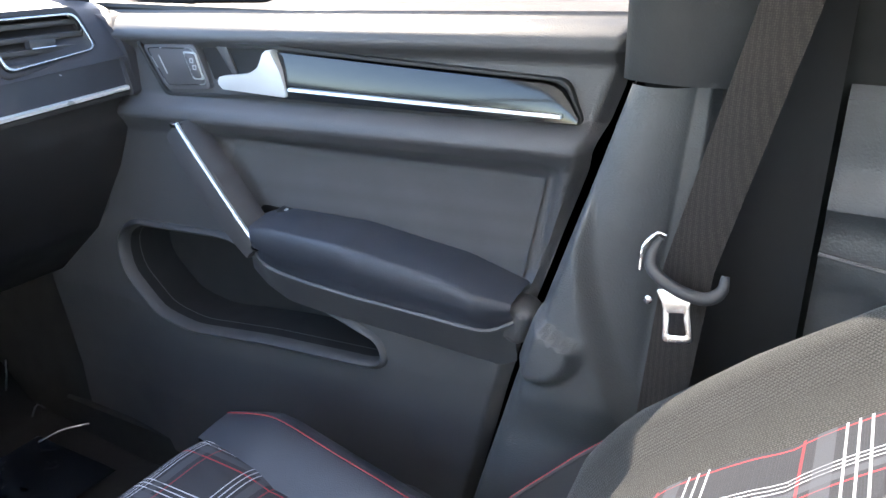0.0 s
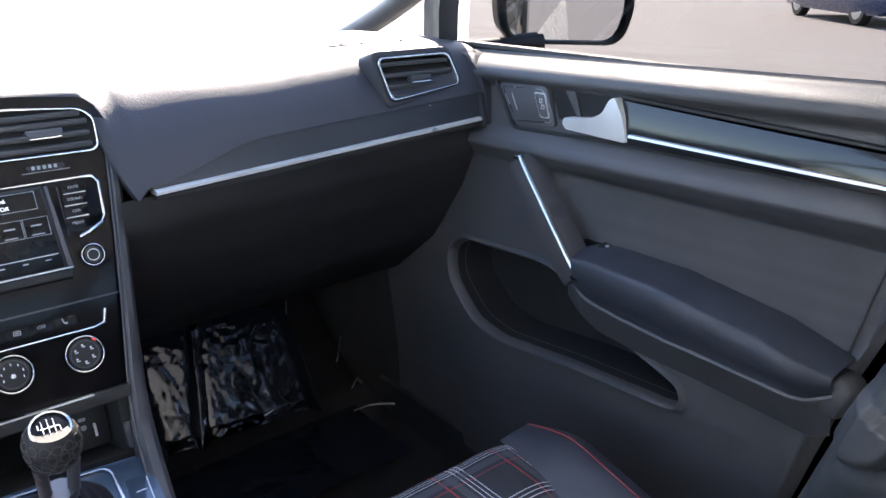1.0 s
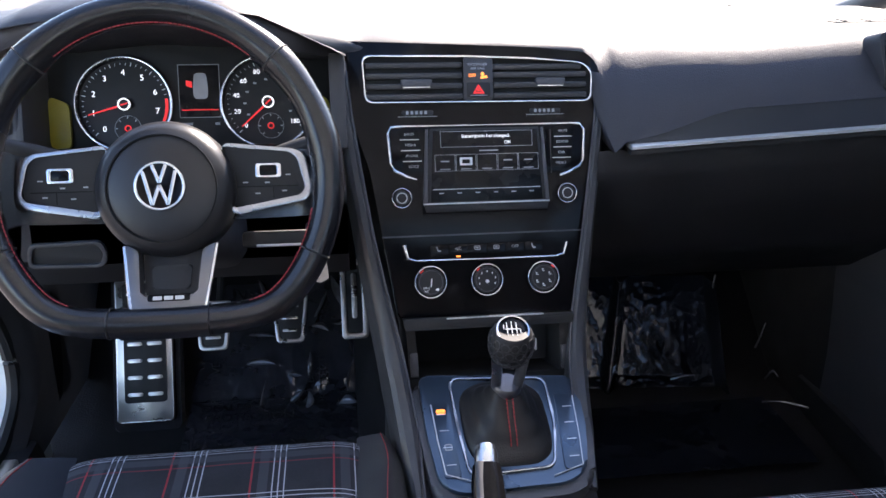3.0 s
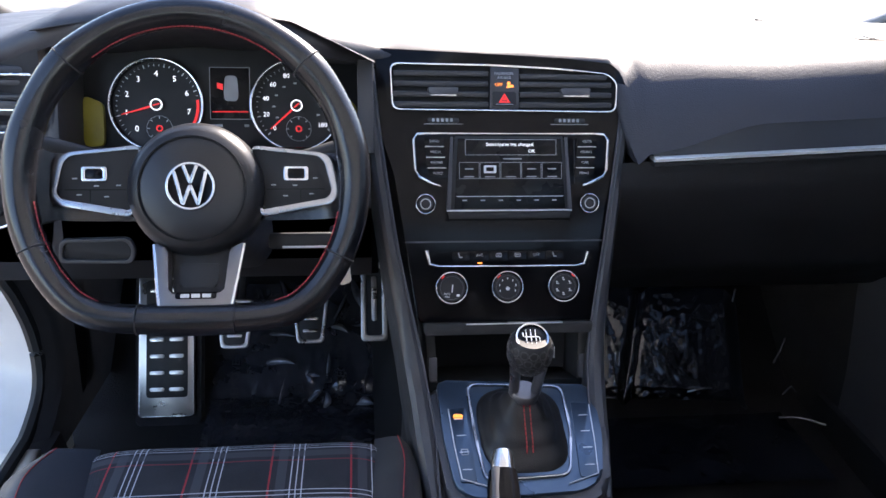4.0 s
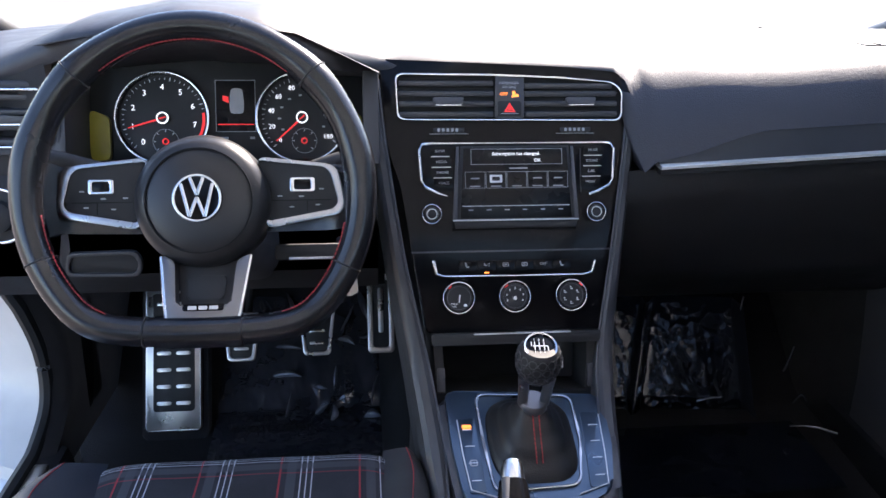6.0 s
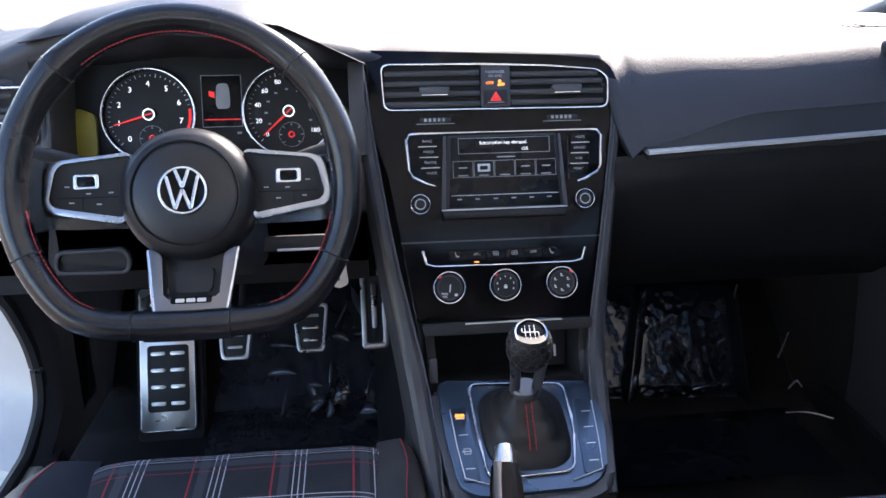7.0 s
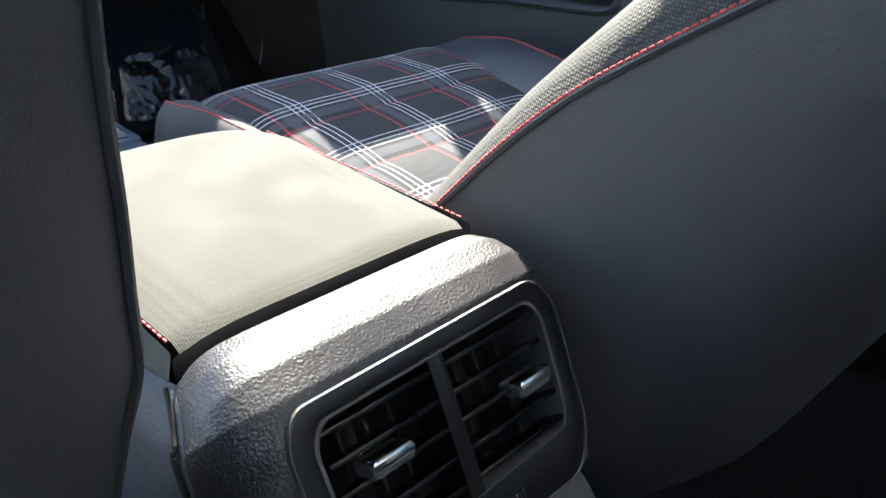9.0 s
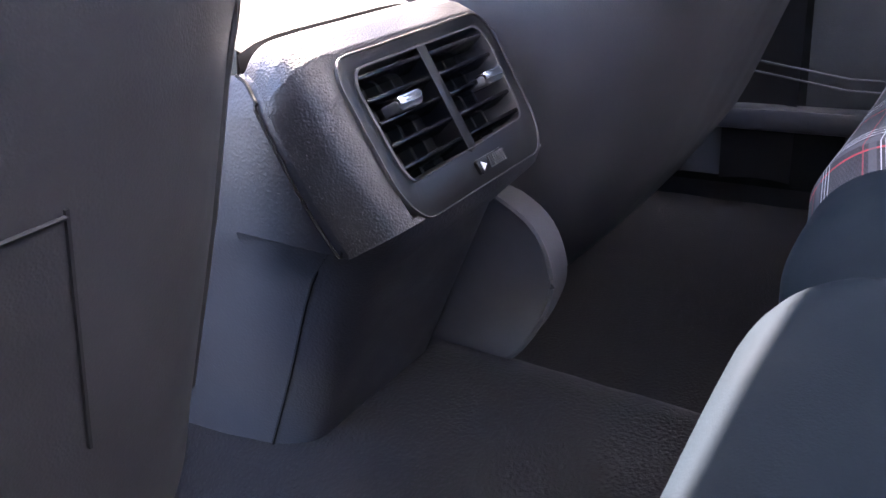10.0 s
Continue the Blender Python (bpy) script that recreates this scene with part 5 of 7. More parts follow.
def console():
    c = thing("centre_console", (0.0, 0.4, 0.36), "dark grey centre console with titanium gear plate and cup holder", "console")
    # storage bin under the stack, its shade painted into near-black back and floor
    b = [(-0.098, -0.050), (0.112, -0.050), (0.104, -0.128), (-0.094, -0.128)]
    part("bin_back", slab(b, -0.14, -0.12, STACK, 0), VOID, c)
    part("bin_side", slab([(-0.104, -0.046), (-0.092, -0.046), (-0.088, -0.13), (-0.100, -0.13)], -0.13, -0.004, STACK, 0.001), MATTE, c)
    part("bin_side", slab([(0.098, -0.046), (0.112, -0.046), (0.106, -0.13), (0.094, -0.13)], -0.13, -0.004, STACK, 0.001), MATTE, c)
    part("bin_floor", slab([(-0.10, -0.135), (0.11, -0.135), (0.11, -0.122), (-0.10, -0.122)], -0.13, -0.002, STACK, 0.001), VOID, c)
    lp = part("bin_lip", slab(rounded([(-0.105, -0.060), (0.110, -0.060), (0.112, -0.046), (-0.107, -0.045)], 0.003), -0.12, 0.012, STACK, 0.003), MATTE, c)
    part("lip_line", slab(rrect(0.125, 0.002, 0.0008, 0.010, -0.0465), 0.0, 0.0126, STACK, 0.0005), SILVER, lp)
    part("socket_panel", slab(rounded([(0.055, -0.066), (0.094, -0.066), (0.092, -0.116), (0.055, -0.116)], 0.003), -0.115, -0.06, STACK, 0.002), MATTE, c)
    part("usb_sign", slab(rrect(0.008, 0.004, 0.001, 0.066, -0.080), -0.062, -0.0592, STACK, 0), GREYP, c)
    part("usb_sign", slab(rrect(0.006, 0.006, 0.002, 0.066, -0.090), -0.062, -0.0592, STACK, 0), GREYP, c)
    part("usb_slot", slab(rrect(0.003, 0.016, 0.001, 0.078, -0.096), -0.062, -0.0588, STACK, 0), SILVER, c)
    for s in (-1, 1):
        part("bin_cheek", slab(rrect(0.010, 0.030, 0.002, 0.004 + s * 0.098, -0.105), -0.01, -0.001, STACK, 0.001), SMOOTHP, c)

    # gear plate
    outer = rounded([(-0.092, 0.004), (0.106, -0.012), (0.100, -0.09), (0.086, -0.150), (0.060, -0.166), (-0.062, -0.170), (-0.083, -0.155), (-0.090, -0.09)], 0.012, 4)
    gp = part("gear_plate", slab(outer, -0.02, 0.0, PLATE, 0.004, 3), TITAN, c, "blue-grey titanium plate")
    part("plate_surround", slab(rounded([(-0.100, 0.0), (0.114, -0.014), (0.108, -0.09), (0.094, -0.160), (0.066, -0.178), (-0.068, -0.182), (-0.091, -0.165), (-0.098, -0.09)], 0.016, 4), -0.06, -0.006, PLATE, 0.008, 3), RAIL, c)
    fo = rounded([(-0.056, -0.005), (0.067, -0.013), (0.064, -0.085), (0.050, -0.148), (-0.050, -0.152), (-0.055, -0.085)], 0.014, 5)
    fi = [(0.004 + (x - 0.004) * 0.945, -0.080 + (y + 0.080) * 0.955) for x, y in fo]
    part("boot_frame", ring(fo, fi, -0.004, 0.004, PLATE, 0.0018), DARKCHROME, gp, "satin bright frame")
    part("boot_base", slab(fi, -0.01, -0.001, PLATE, 0), BOOT, gp)
    for s in (-1, 1):
        x0, x1 = (-0.081, -0.060) if s < 0 else (0.072, 0.094)
        kp = [(x0, -0.045), (x1, -0.043), (x1 - 0.002 * s, -0.150), (x0 + 0.004, -0.150)] if s < 0 else [(x0, -0.040), (x1, -0.043), (x1 - 0.012, -0.148), (x0 - 0.012, -0.150)]
        kb = part("key_bank", slab(rounded(kp, 0.004), -0.001, 0.002, PLATE, 0.0008), TITAN, gp)
        ln = [(x1 if s > 0 else x0, -0.046), ((x1 if s > 0 else x0) - (0.006 if s > 0 else -0.002), -0.10), ((x1 - 0.013) if s > 0 else x0 + 0.006, -0.146), (s * 0.045, -0.158)]
        part("bank_line", tube([PLATE @ Vector((x, y, 0.002)) for x, y in ln], 0.0008, 6), SILVER, gp)
        for i in range(4):
            cy = -0.062 - 0.024 * i
            cx = (x0 + x1) / 2 - (0.003 * i if s > 0 else -0.001 * i)
            part("key_line", slab(rrect(0.011, 0.0010, 0.0003, cx, cy), 0.001, 0.0027, PLATE, 0), SILVER, kb)
        if s < 0:
            part("lamp_sign", slab(rounded([(-0.006, 0), (0.006, 0), (0.005, 0.004), (-0.005, 0.004)], 0.001), 0.001, 0.0028, PLATE @ at(-0.0705, -0.0585), 0), LIT_O, kb, "lit orange traction sign")
            part("lamp_sign", slab(rrect(0.010, 0.0016, 0.0005), 0.001, 0.0028, PLATE @ at(-0.0705, -0.0605), 0), LIT_O, kb)
            part("key_sign", ring(rrect(0.009, 0.009, 0.002, -0.068, -0.110), rrect(0.006, 0.006, 0.001, -0.068, -0.110), 0.001, 0.0026, PLATE, 0), GREYP, kb)

    # body from the gear plate to the armrest
    prof = ((0.62, 0.098, 0.640), (0.585, 0.097, 0.624), (0.50, 0.094, 0.620), (0.40, 0.094, 0.622), (0.33, 0.092, 0.628), (0.31, 0.091, 0.630))
    def body_ring(y, w, z):
        return [(-w - 0.018, y, 0.36), (-w - 0.004, y, z - 0.02), (-w, y, z - 0.004), (-w + 0.006, y, z), (w - 0.006, y, z), (w, y, z - 0.004), (w + 0.004, y, z - 0.02), (w + 0.018, y, 0.36)]
    near = lambda y: (y, lerp([(q[0], q[1]) for q in prof[::-1]], y), lerp([(q[0], q[2]) for q in prof[::-1]], y))
    cut0, cut1 = 0.395, 0.510
    part("console_body", loft([body_ring(*near(y)) for y in (0.62, 0.585, 0.55, cut1)]), RAIL, c)
    part("console_body", loft([body_ring(*near(y)) for y in (cut0, 0.36, 0.33, 0.31)]), RAIL, c)
    part("body_side", loft([[(-w - 0.018, y, 0.36), (-w - 0.004, y, z - 0.02), (-w, y, z - 0.004), (-w + 0.006, y, z), (-0.034, y, z), (-0.034, y, 0.36)] for y, w, z in (near(cut1), near(0.45), near(cut0))]), RAIL, c)
    part("body_side", loft([[(0.0865, y, 0.36), (0.0865, y, z), (w - 0.004, y, z), (w, y, z - 0.004), (w + 0.004, y, z - 0.02), (w + 0.018, y, 0.36)] for y, w, z in (near(cut1), near(0.45), near(cut0))]), RAIL, c)
    part("lower_body", loft([[(-w - 0.004, y, 0.36), (-w, y, z), (w, y, z), (w + 0.004, y, 0.36)] for y, w, z in ((0.56, 0.095, 0.59), (0.66, 0.106, 0.62), (0.75, 0.116, 0.63), (0.95, 0.12, 0.63))]), HARD, c)

    flat = Matrix.Translation((0, 0, 0.621))
    part("top_plate", slab(rounded([(-0.036, 0.512), (0.090, 0.512), (0.090, 0.575), (-0.030, 0.580)], 0.004), 0.0, 0.005, flat, 0.0015), TITAN, c, "blue-grey plate with slots")
    part("side_plate", slab(rounded([(-0.086, 0.397), (-0.0365, 0.397), (-0.0365, 0.540), (-0.086, 0.540)], 0.004), 0.0, 0.005, flat, 0.0015), TITAN, c)
    square = []
    for i in range(48):
        a = 2 * math.pi * i / 48
        q = min((0.062 if math.cos(a) > 0 else 0.059) / max(1e-6, abs(math.cos(a))), (0.058 if math.sin(a) > 0 else 0.055) / max(1e-6, abs(math.sin(a))))
        square.append((0.024 + q * math.cos(a), 0.452 + q * math.sin(a)))
    part("cup_surround", ring(square, circle(0.0460, 48, 0.024, 0.452), -0.002, 0.005, flat, 0.0), TITAN, c, "blue-grey plate round the cup holder")
    sp = part("socket_plate", slab(rounded([(-0.026, 0.525), (0.082, 0.520), (0.084, 0.570), (-0.024, 0.574)], 0.004), 0.003, 0.0065, flat, 0.001), SMOOTHP, c)
    for i in range(3):
        part("slot", slab(rrect(0.040 - 0.002 * i, 0.0042, 0.0018, 0.003, 0.5635 - 0.011 * i), 0.005, 0.0069, flat, 0), VOID, sp)
    sm = flat @ at(0.055, 0.548)
    part("socket_ring", lathe([(0.0165, 0.005), (0.0165, 0.0105), (0.0145, 0.0122), (0.0122, 0.0115), (0.0118, 0.004)], sm, 36, cap=False), SILVER, sp, "bright ring of the power socket")
    part("socket_hole", slab(circle(0.0118, 28), 0.004, 0.0072, sm, 0), VOID, sp)
    cm = flat @ at(0.024, 0.452)
    cup = part("cup_holder", lathe([(0.0465, 0.0055), (0.0455, 0.0066), (0.0440, 0.0055), (0.0425, -0.055), (0.002, -0.056)], cm, 48, cap=False), MATTE, c, "round black cup holder")
    part("cup_floor", slab(circle(0.0424, 40), -0.0565, -0.0540, cm, 0), VOID, cup)
    for a in (35, 205):
        part("cup_tab", block(0.016, 0.006, 0.004, cm @ Matrix.Rotation(radians(a), 4, "Z") @ Matrix.Translation((0.0385, 0, -0.010)), 0.0015), GREYP, cup)
    part("side_tray", slab(rounded([(-0.082, 0.40), (-0.044, 0.40), (-0.040, 0.53), (-0.080, 0.53)], 0.006), 0.004, 0.0065, flat, 0.001), SMOOTHP, c)
    part("cup_pad", block(0.05, 0.02, 0.006, flat @ Matrix.Translation((0.055, 0.402, 0.006)), 0.002), TITAN, c)


console()


def armrest():
    a = thing("armrest", (0.0, 0.2, 0.645), "cloth-covered centre armrest lid with red stitched seam", "armrest")
    def lid(u, v):
        s = -1 + 2 * u
        w = 0.0865 - 0.004 * (1 - v)
        x = s * w
        front = 0.332 - 0.030 * abs(s) ** 3
        y = 0.107 + (front - 0.107) * v
        drop = 0.006 * abs(s) ** 6 + 0.020 * max(0, (v - 0.86) / 0.14) ** 2 + 0.003 * max(0, (0.04 - v) / 0.04) ** 2
        return (x, y, 0.7025 - drop)
    part("lid_top", sheet(lid, 28, 28, 0.0), LIDSKIN, a, "grey woven lid cover")
    def skirt(u, v):
        # round the front and both sides
        k = u * 4
        if k < 1.5:
            x, y = -0.0865 + 0.004 * (k / 1.5), 0.107 + (0.302 - 0.107) * (k / 1.5)
        elif k < 2.5:
            s = -1 + 2 * (k - 1.5)
            x, y = 0.0825 * s, 0.332 - 0.030 * abs(s) ** 3
        else:
            x, y = 0.0825 + 0.004 * ((k - 2.5) / 1.5), 0.302 - 0.195 * ((k - 2.5) / 1.5)
        out = 1 + 0.05 * math.sin(v * math.pi)
        top = 0.6965 - (0.020 if 1.4 < k < 2.6 else 0.0)
        return (x * out, y + (0.004 * math.sin(v * math.pi) if 1.5 < k < 2.5 else 0), top - (top - 0.636) * v)
    part("lid_side", sheet(skirt, 80, 6, 0.0), LIDSKIN, a)
    part("lid_end", sheet(lambda u, v: ((-1 + 2 * u) * 0.0865, 0.107, 0.6995 - 0.006 * abs(-1 + 2 * u) ** 6 - 0.06 * v), 12, 3), MATTE, a)
    for s in (-1, 1):
        stitches([(s * 0.0850, 0.112, 0.6985), (s * 0.0855, 0.2, 0.6975), (s * 0.083, 0.295, 0.696)], a, size=0.0005, gap=0.0036)
    part("lid_core", block(0.155, 0.20, 0.05, Matrix.Translation((0, 0.208, 0.668)), 0.004), MATTE, a)


armrest()


def rear_console():
    r = thing("rear_console", (0.0, 0.08, 0.40), "grained rear end of the console with twin air vents", "console")
    # rings from the lid backwards over the crown and down
    def ring_at(y, z, w, ny, nz, depth):
        """Top outline across the console at a station, with the normal (ny, nz)."""
        pts = []
        for i in range(29):
            s = math.sin(math.pi / 2 * (-1 + 2 * i / 28))
            e = abs(s) ** 11
            pts.append((s * w, y - ny * depth * e, z - nz * depth * e))
        return pts
    st = [(0.103, 0.660, 0.0875, 0, 1, 0.004), (0.103, 0.690, 0.088, 0, 1, 0.006), (0.099, 0.6985, 0.0905, 0, 1, 0.014), (0.085, 0.7015, 0.094, -0.2, 0.97, 0.020), (0.070, 0.6990, 0.098, -0.4, 0.9, 0.026), (0.0570, 0.6925, 0.100, -0.7, 0.7, 0.028), (0.0484, 0.680, 0.1015, -0.88, 0.47, 0.030), (0.0245, 0.635, 0.101, -0.88, 0.47, 0.032), (0.0075, 0.603, 0.097, -0.88, 0.47, 0.032), (0.010, 0.592, 0.093, -0.9, -0.1, 0.032), (0.045, 0.560, 0.085, -0.95, 0.0, 0.03), (0.085, 0.48, 0.082, -0.95, 0.0, 0.03), (0.125, 0.40, 0.083, -0.95, 0.1, 0.03), (0.14, 0.36, 0.084, -0.95, 0.1, 0.03)]
    def crown(u, v):
        k = v * 8
        y, z, w, ny, nz, depth = [lerp([(i, q[j]) for i, q in enumerate(st[:9])], k) for j in range(6)]
        s = math.sin(math.pi / 2 * (-1 + 2 * u))
        e = abs(s) ** 11
        x, y, z = s * w, y - ny * depth * e, z - nz * depth * e
        if abs(x) < 0.071 and 0.607 < z < 0.684 and y < 0.058:
            y += 0.05
        return (x, y, z)
    part("crown", sheet(crown, 96, 90), GRAIN, r, "coarse grained dark crown")
    part("lower_panel", loft([ring_at(*s) for s in st[8:]], close=False), SOFT, r)
    # side cheeks
    for s in (-1, 1):
        rows = []
        for i, (y, z, w, ny, nz, depth) in enumerate(st):
            e = Vector((s * w, y - ny * depth, z - nz * depth))
            f = Vector((s * (0.095 + 0.014 * max(0, i - 5) / 8), 0.32, lerp(((0, 0.66), (8, 0.60), (13, 0.36)), i)))
            rows.append([e, e.lerp(f, 0.06) + Vector((s * 0.0015, 0, 0)), e.lerp(f, 0.3) + Vector((s * 0.003, 0, 0)), e.lerp(f, 0.7) + Vector((s * 0.002, 0, 0)), f])
        part("side_cheek", loft(rows, close=False), SOFT, r)
        part("seam", tube(smooth_path([q[0].lerp(q[1], 0.4) + Vector((s * 0.001, 0, 0)) for q in rows[2:]], 4), 0.0011, 5), VOID, r)
    part("carpet_clip", block(0.012, 0.02, 0.008, Matrix.Translation((0.118, 0.132, 0.424)), 0.003), CREAM, r, "cream plastic clip")
    # vent insert
    F = leaning((0.003, 0.0285, 0.6425), 28)
    plate = rounded([(-0.066, -0.046), (0.066, -0.046), (0.078, -0.026), (0.080, 0.040), (0.070, 0.0545), (-0.070, 0.0525), (-0.077, 0.040), (-0.076, -0.026)], 0.010, 4)
    hole = rounded([(-0.063, -0.025), (0.064, -0.021), (0.068, -0.01), (0.070, 0.036), (0.064, 0.047), (-0.062, 0.045), (-0.068, 0.036), (-0.067, -0.01)], 0.006, 4)
    ins = part("vent_insert", ring(plate, hole, -0.014, 0.0008, F, 0.0006), VENTBLK, r, "satin black vent insert")
    part("insert_rim", ring([(x * 1.012, y * 1.016) for x, y in plate], plate, -0.014, 0.0016, F, 0.0005), HARD, ins)
    # black plate behind the slats, shade given by its colour
    part("vent_shade", slab([(x * 1.01, y * 1.01) for x, y in hole], -0.045, -0.028, F, 0), VOID, ins)
    part("vent_wall", ring(hole, [(x * 0.97, y * 0.97) for x, y in hole], -0.03, 0.0016, F, 0.0006), HARD, ins)
    part("mullion", slab(rrect(0.0085, 0.072, 0.002, 0.0, 0.0110), -0.02, 0.0014, F, 0.0012), VENTBLK, ins)
    for s in (-1, 1):
        for i in range(5):
            y = -0.0165 + 0.0135 * i
            part("slat", block(0.060, 0.0028, 0.016, F @ Matrix.Translation((s * 0.034, y, -0.006)) @ Matrix.Rotation(radians(-14), 4, "X"), 0.0012), GLOSS, ins)
        for i in range(3):
            part("vane", block(0.002, 0.062, 0.010, F @ Matrix.Translation((s * (0.020 + 0.014 * i), 0.0085, -0.019)), 0.0005), VOID, ins)
        gx = -0.039 if s < 0 else 0.047
        gb = F @ Matrix.Translation((gx, 0.017 if s < 0 else 0.011, -0.002))
        g = part("grip", slab(rounded([(-0.011, -0.0035), (0.011, -0.0035), (0.011, 0.0035), (-0.011, 0.0035)], 0.002), -0.004, 0.009, gb, 0.002), HARD, ins)
        part("grip_cap", slab(rounded([(-0.0105, -0.0005), (0.0105, -0.0005), (0.0105, 0.0042), (-0.0105, 0.0042)], 0.0015), 0.002, 0.0106, gb, 0.001), CHROME, g, "chrome grip cap")
    wm = F @ at(0.010, -0.0355, -0.006)
    wl = part("thumb_wheel", slab(rrect(0.032, 0.0095, 0.002), 0.002, 0.0092, wm, 0.0015), VENTBLK, ins)
    for i in range(8):
        part("wheel_rib", block(0.0010, 0.0075, 0.002, wm @ Matrix.Translation((-0.004 + 0.0024 * i, 0, 0.0092)), 0.0003), HARD, wl)
    part("wheel_arrow", slab([(-0.0125, -0.0028), (-0.0075, 0), (-0.0125, 0.0028)], 0.009, 0.0097, wm, 0), WHITE, wl)


rear_console()


def gear_lever():
    g = thing("gear_lever", (0.002, 0.665, 0.672), "golf-ball style gear knob on a leather gaiter with red stitching", "gear lever")
    top = Vector((0.002, 0.648, 0.806))
    base = PLATE @ Vector((0.004, -0.078, 0.0))
    ax = (top - Vector((0.003, 0.668, 0.70))).normalized()
    rings = []
    for i in range(15):
        s = i / 14
        c = base.lerp(Vector((0.002, 0.664, 0.728)), s ** 0.9)
        k = (1 - s) ** 1.35
        wx, wy = 0.015 + 0.037 * k, 0.013 + 0.050 * k
        u = Vector((1, 0, 0))
        v = Vector((0, 0.966, 0.26)) * (1 - s) + Vector((0, 1, 0.1)) * s
        fold = 0.0022 * math.sin(s * 20) * (1 - s)
        rings.append([c + u * (math.copysign(abs(math.cos(a)) ** 0.6, math.cos(a)) * (wx + fold)) + v * (math.copysign(abs(math.sin(a)) ** 0.6, math.sin(a)) * (wy + fold)) + Vector((0, 0, 0.0016 * math.sin(5 * a + 8 * s) * (1 - s))) for a in (2 * math.pi * j / 36 for j in range(36))])
    part("gaiter", loft(rings), BOOT, g, "black leather gaiter")
    for dx in (-0.0035, 0.0035):
        stitches([rings[i][27] + Vector((dx + 0.001, -0.0008, 0.001)) for i in range(3, 14, 2)], g, size=0.0007, gap=0.005)
    K = Matrix.Translation(top) @ ax.to_track_quat("Z", "Y").to_matrix().to_4x4()
    kn = part("knob", lathe([(0.010, -0.040), (0.0165, -0.0365), (0.0220, -0.029), (0.0248, -0.018), (0.0250, -0.008), (0.0228, 0.001), (0.0195, 0.006)], K, 36), MATTE, g, "dimpled round black knob")
    for row, (r, z, lean) in enumerate(((0.0195, -0.0325, 35), (0.0240, -0.0225, 15), (0.0252, -0.0125, 0), (0.0240, -0.003, -18))):
        for j in range(14):
            a = 2 * math.pi * (j + 0.5 * (row % 2)) / 14
            mm = K @ Matrix.Rotation(a, 4, "Z") @ Matrix.Translation((r - 0.0004, 0, z)) @ Matrix.Rotation(radians(90 + lean), 4, "Y")
            part("dimple", ring(circle(0.0053, 10), circle(0.0039, 10), -0.0010, 0.0009, mm, 0), HARD, kn)
    tilt = K @ Matrix.Rotation(radians(18), 4, "X")
    part("cap_ring", lathe([(0.0192, 0.001), (0.0192, 0.0075), (0.0182, 0.0092), (0.0164, 0.0088), (0.0160, 0.006)], tilt, 40, cap=False), CHROME, kn, "chrome cap ring")
    part("cap", lathe([(0.0163, 0.0062), (0.012, 0.0076), (0.0, 0.0080)], tilt, 36, cap=False), GLOSS, kn)
    up = tilt @ Matrix.Translation((0, 0, 0.0044)) @ Matrix.Scale(0.86, 4)
    lines = [slab(rrect(0.0009, 0.0125, 0.0003, x, 0.0005), 0.0050, 0.0058, up, 0) for x in (-0.0075, -0.0015, 0.0045)] + [slab(rrect(0.0190, 0.0009, 0.0003, -0.0005, 0.0005), 0.0050, 0.0058, up, 0), slab(rrect(0.0009, 0.006, 0.0003, -0.0115, 0.004), 0.0046, 0.0054, up, 0), slab(rrect(0.0009, 0.006, 0.0003, 0.0095, -0.003), 0.0046, 0.0054, up, 0)]
    part("shift_pattern", join(*lines), WHITE, kn)
    for x, y, tx in ((-0.0075, 0.0095, "1"), (-0.0015, 0.0098, "3"), (0.0045, 0.0095, "5"), (-0.0075, -0.009, "2"), (-0.0015, -0.0092, "4"), (0.0045, -0.009, "6")):
        letters(tx, 0.0042, up @ at(x, y, 0.0050), WHITE, kn, "numeral")
    for s in (-1, 1):
        part("fork", tube([K @ Vector((s * 0.015, -0.004, -0.034)), K @ Vector((s * 0.0135, -0.003, -0.055)), K @ Vector((s * 0.0125, 0.0, -0.078))], [0.0066, 0.0060, 0.0062], 10), GUNMETAL, g, "satin metal fork of the lever")
    part("collar", lathe([(0.0155, -0.006), (0.0165, -0.002), (0.0165, 0.004), (0.0150, 0.007)], K @ Matrix.Translation((0, 0, -0.080)), 28), GUNMETAL, g)


gear_lever()


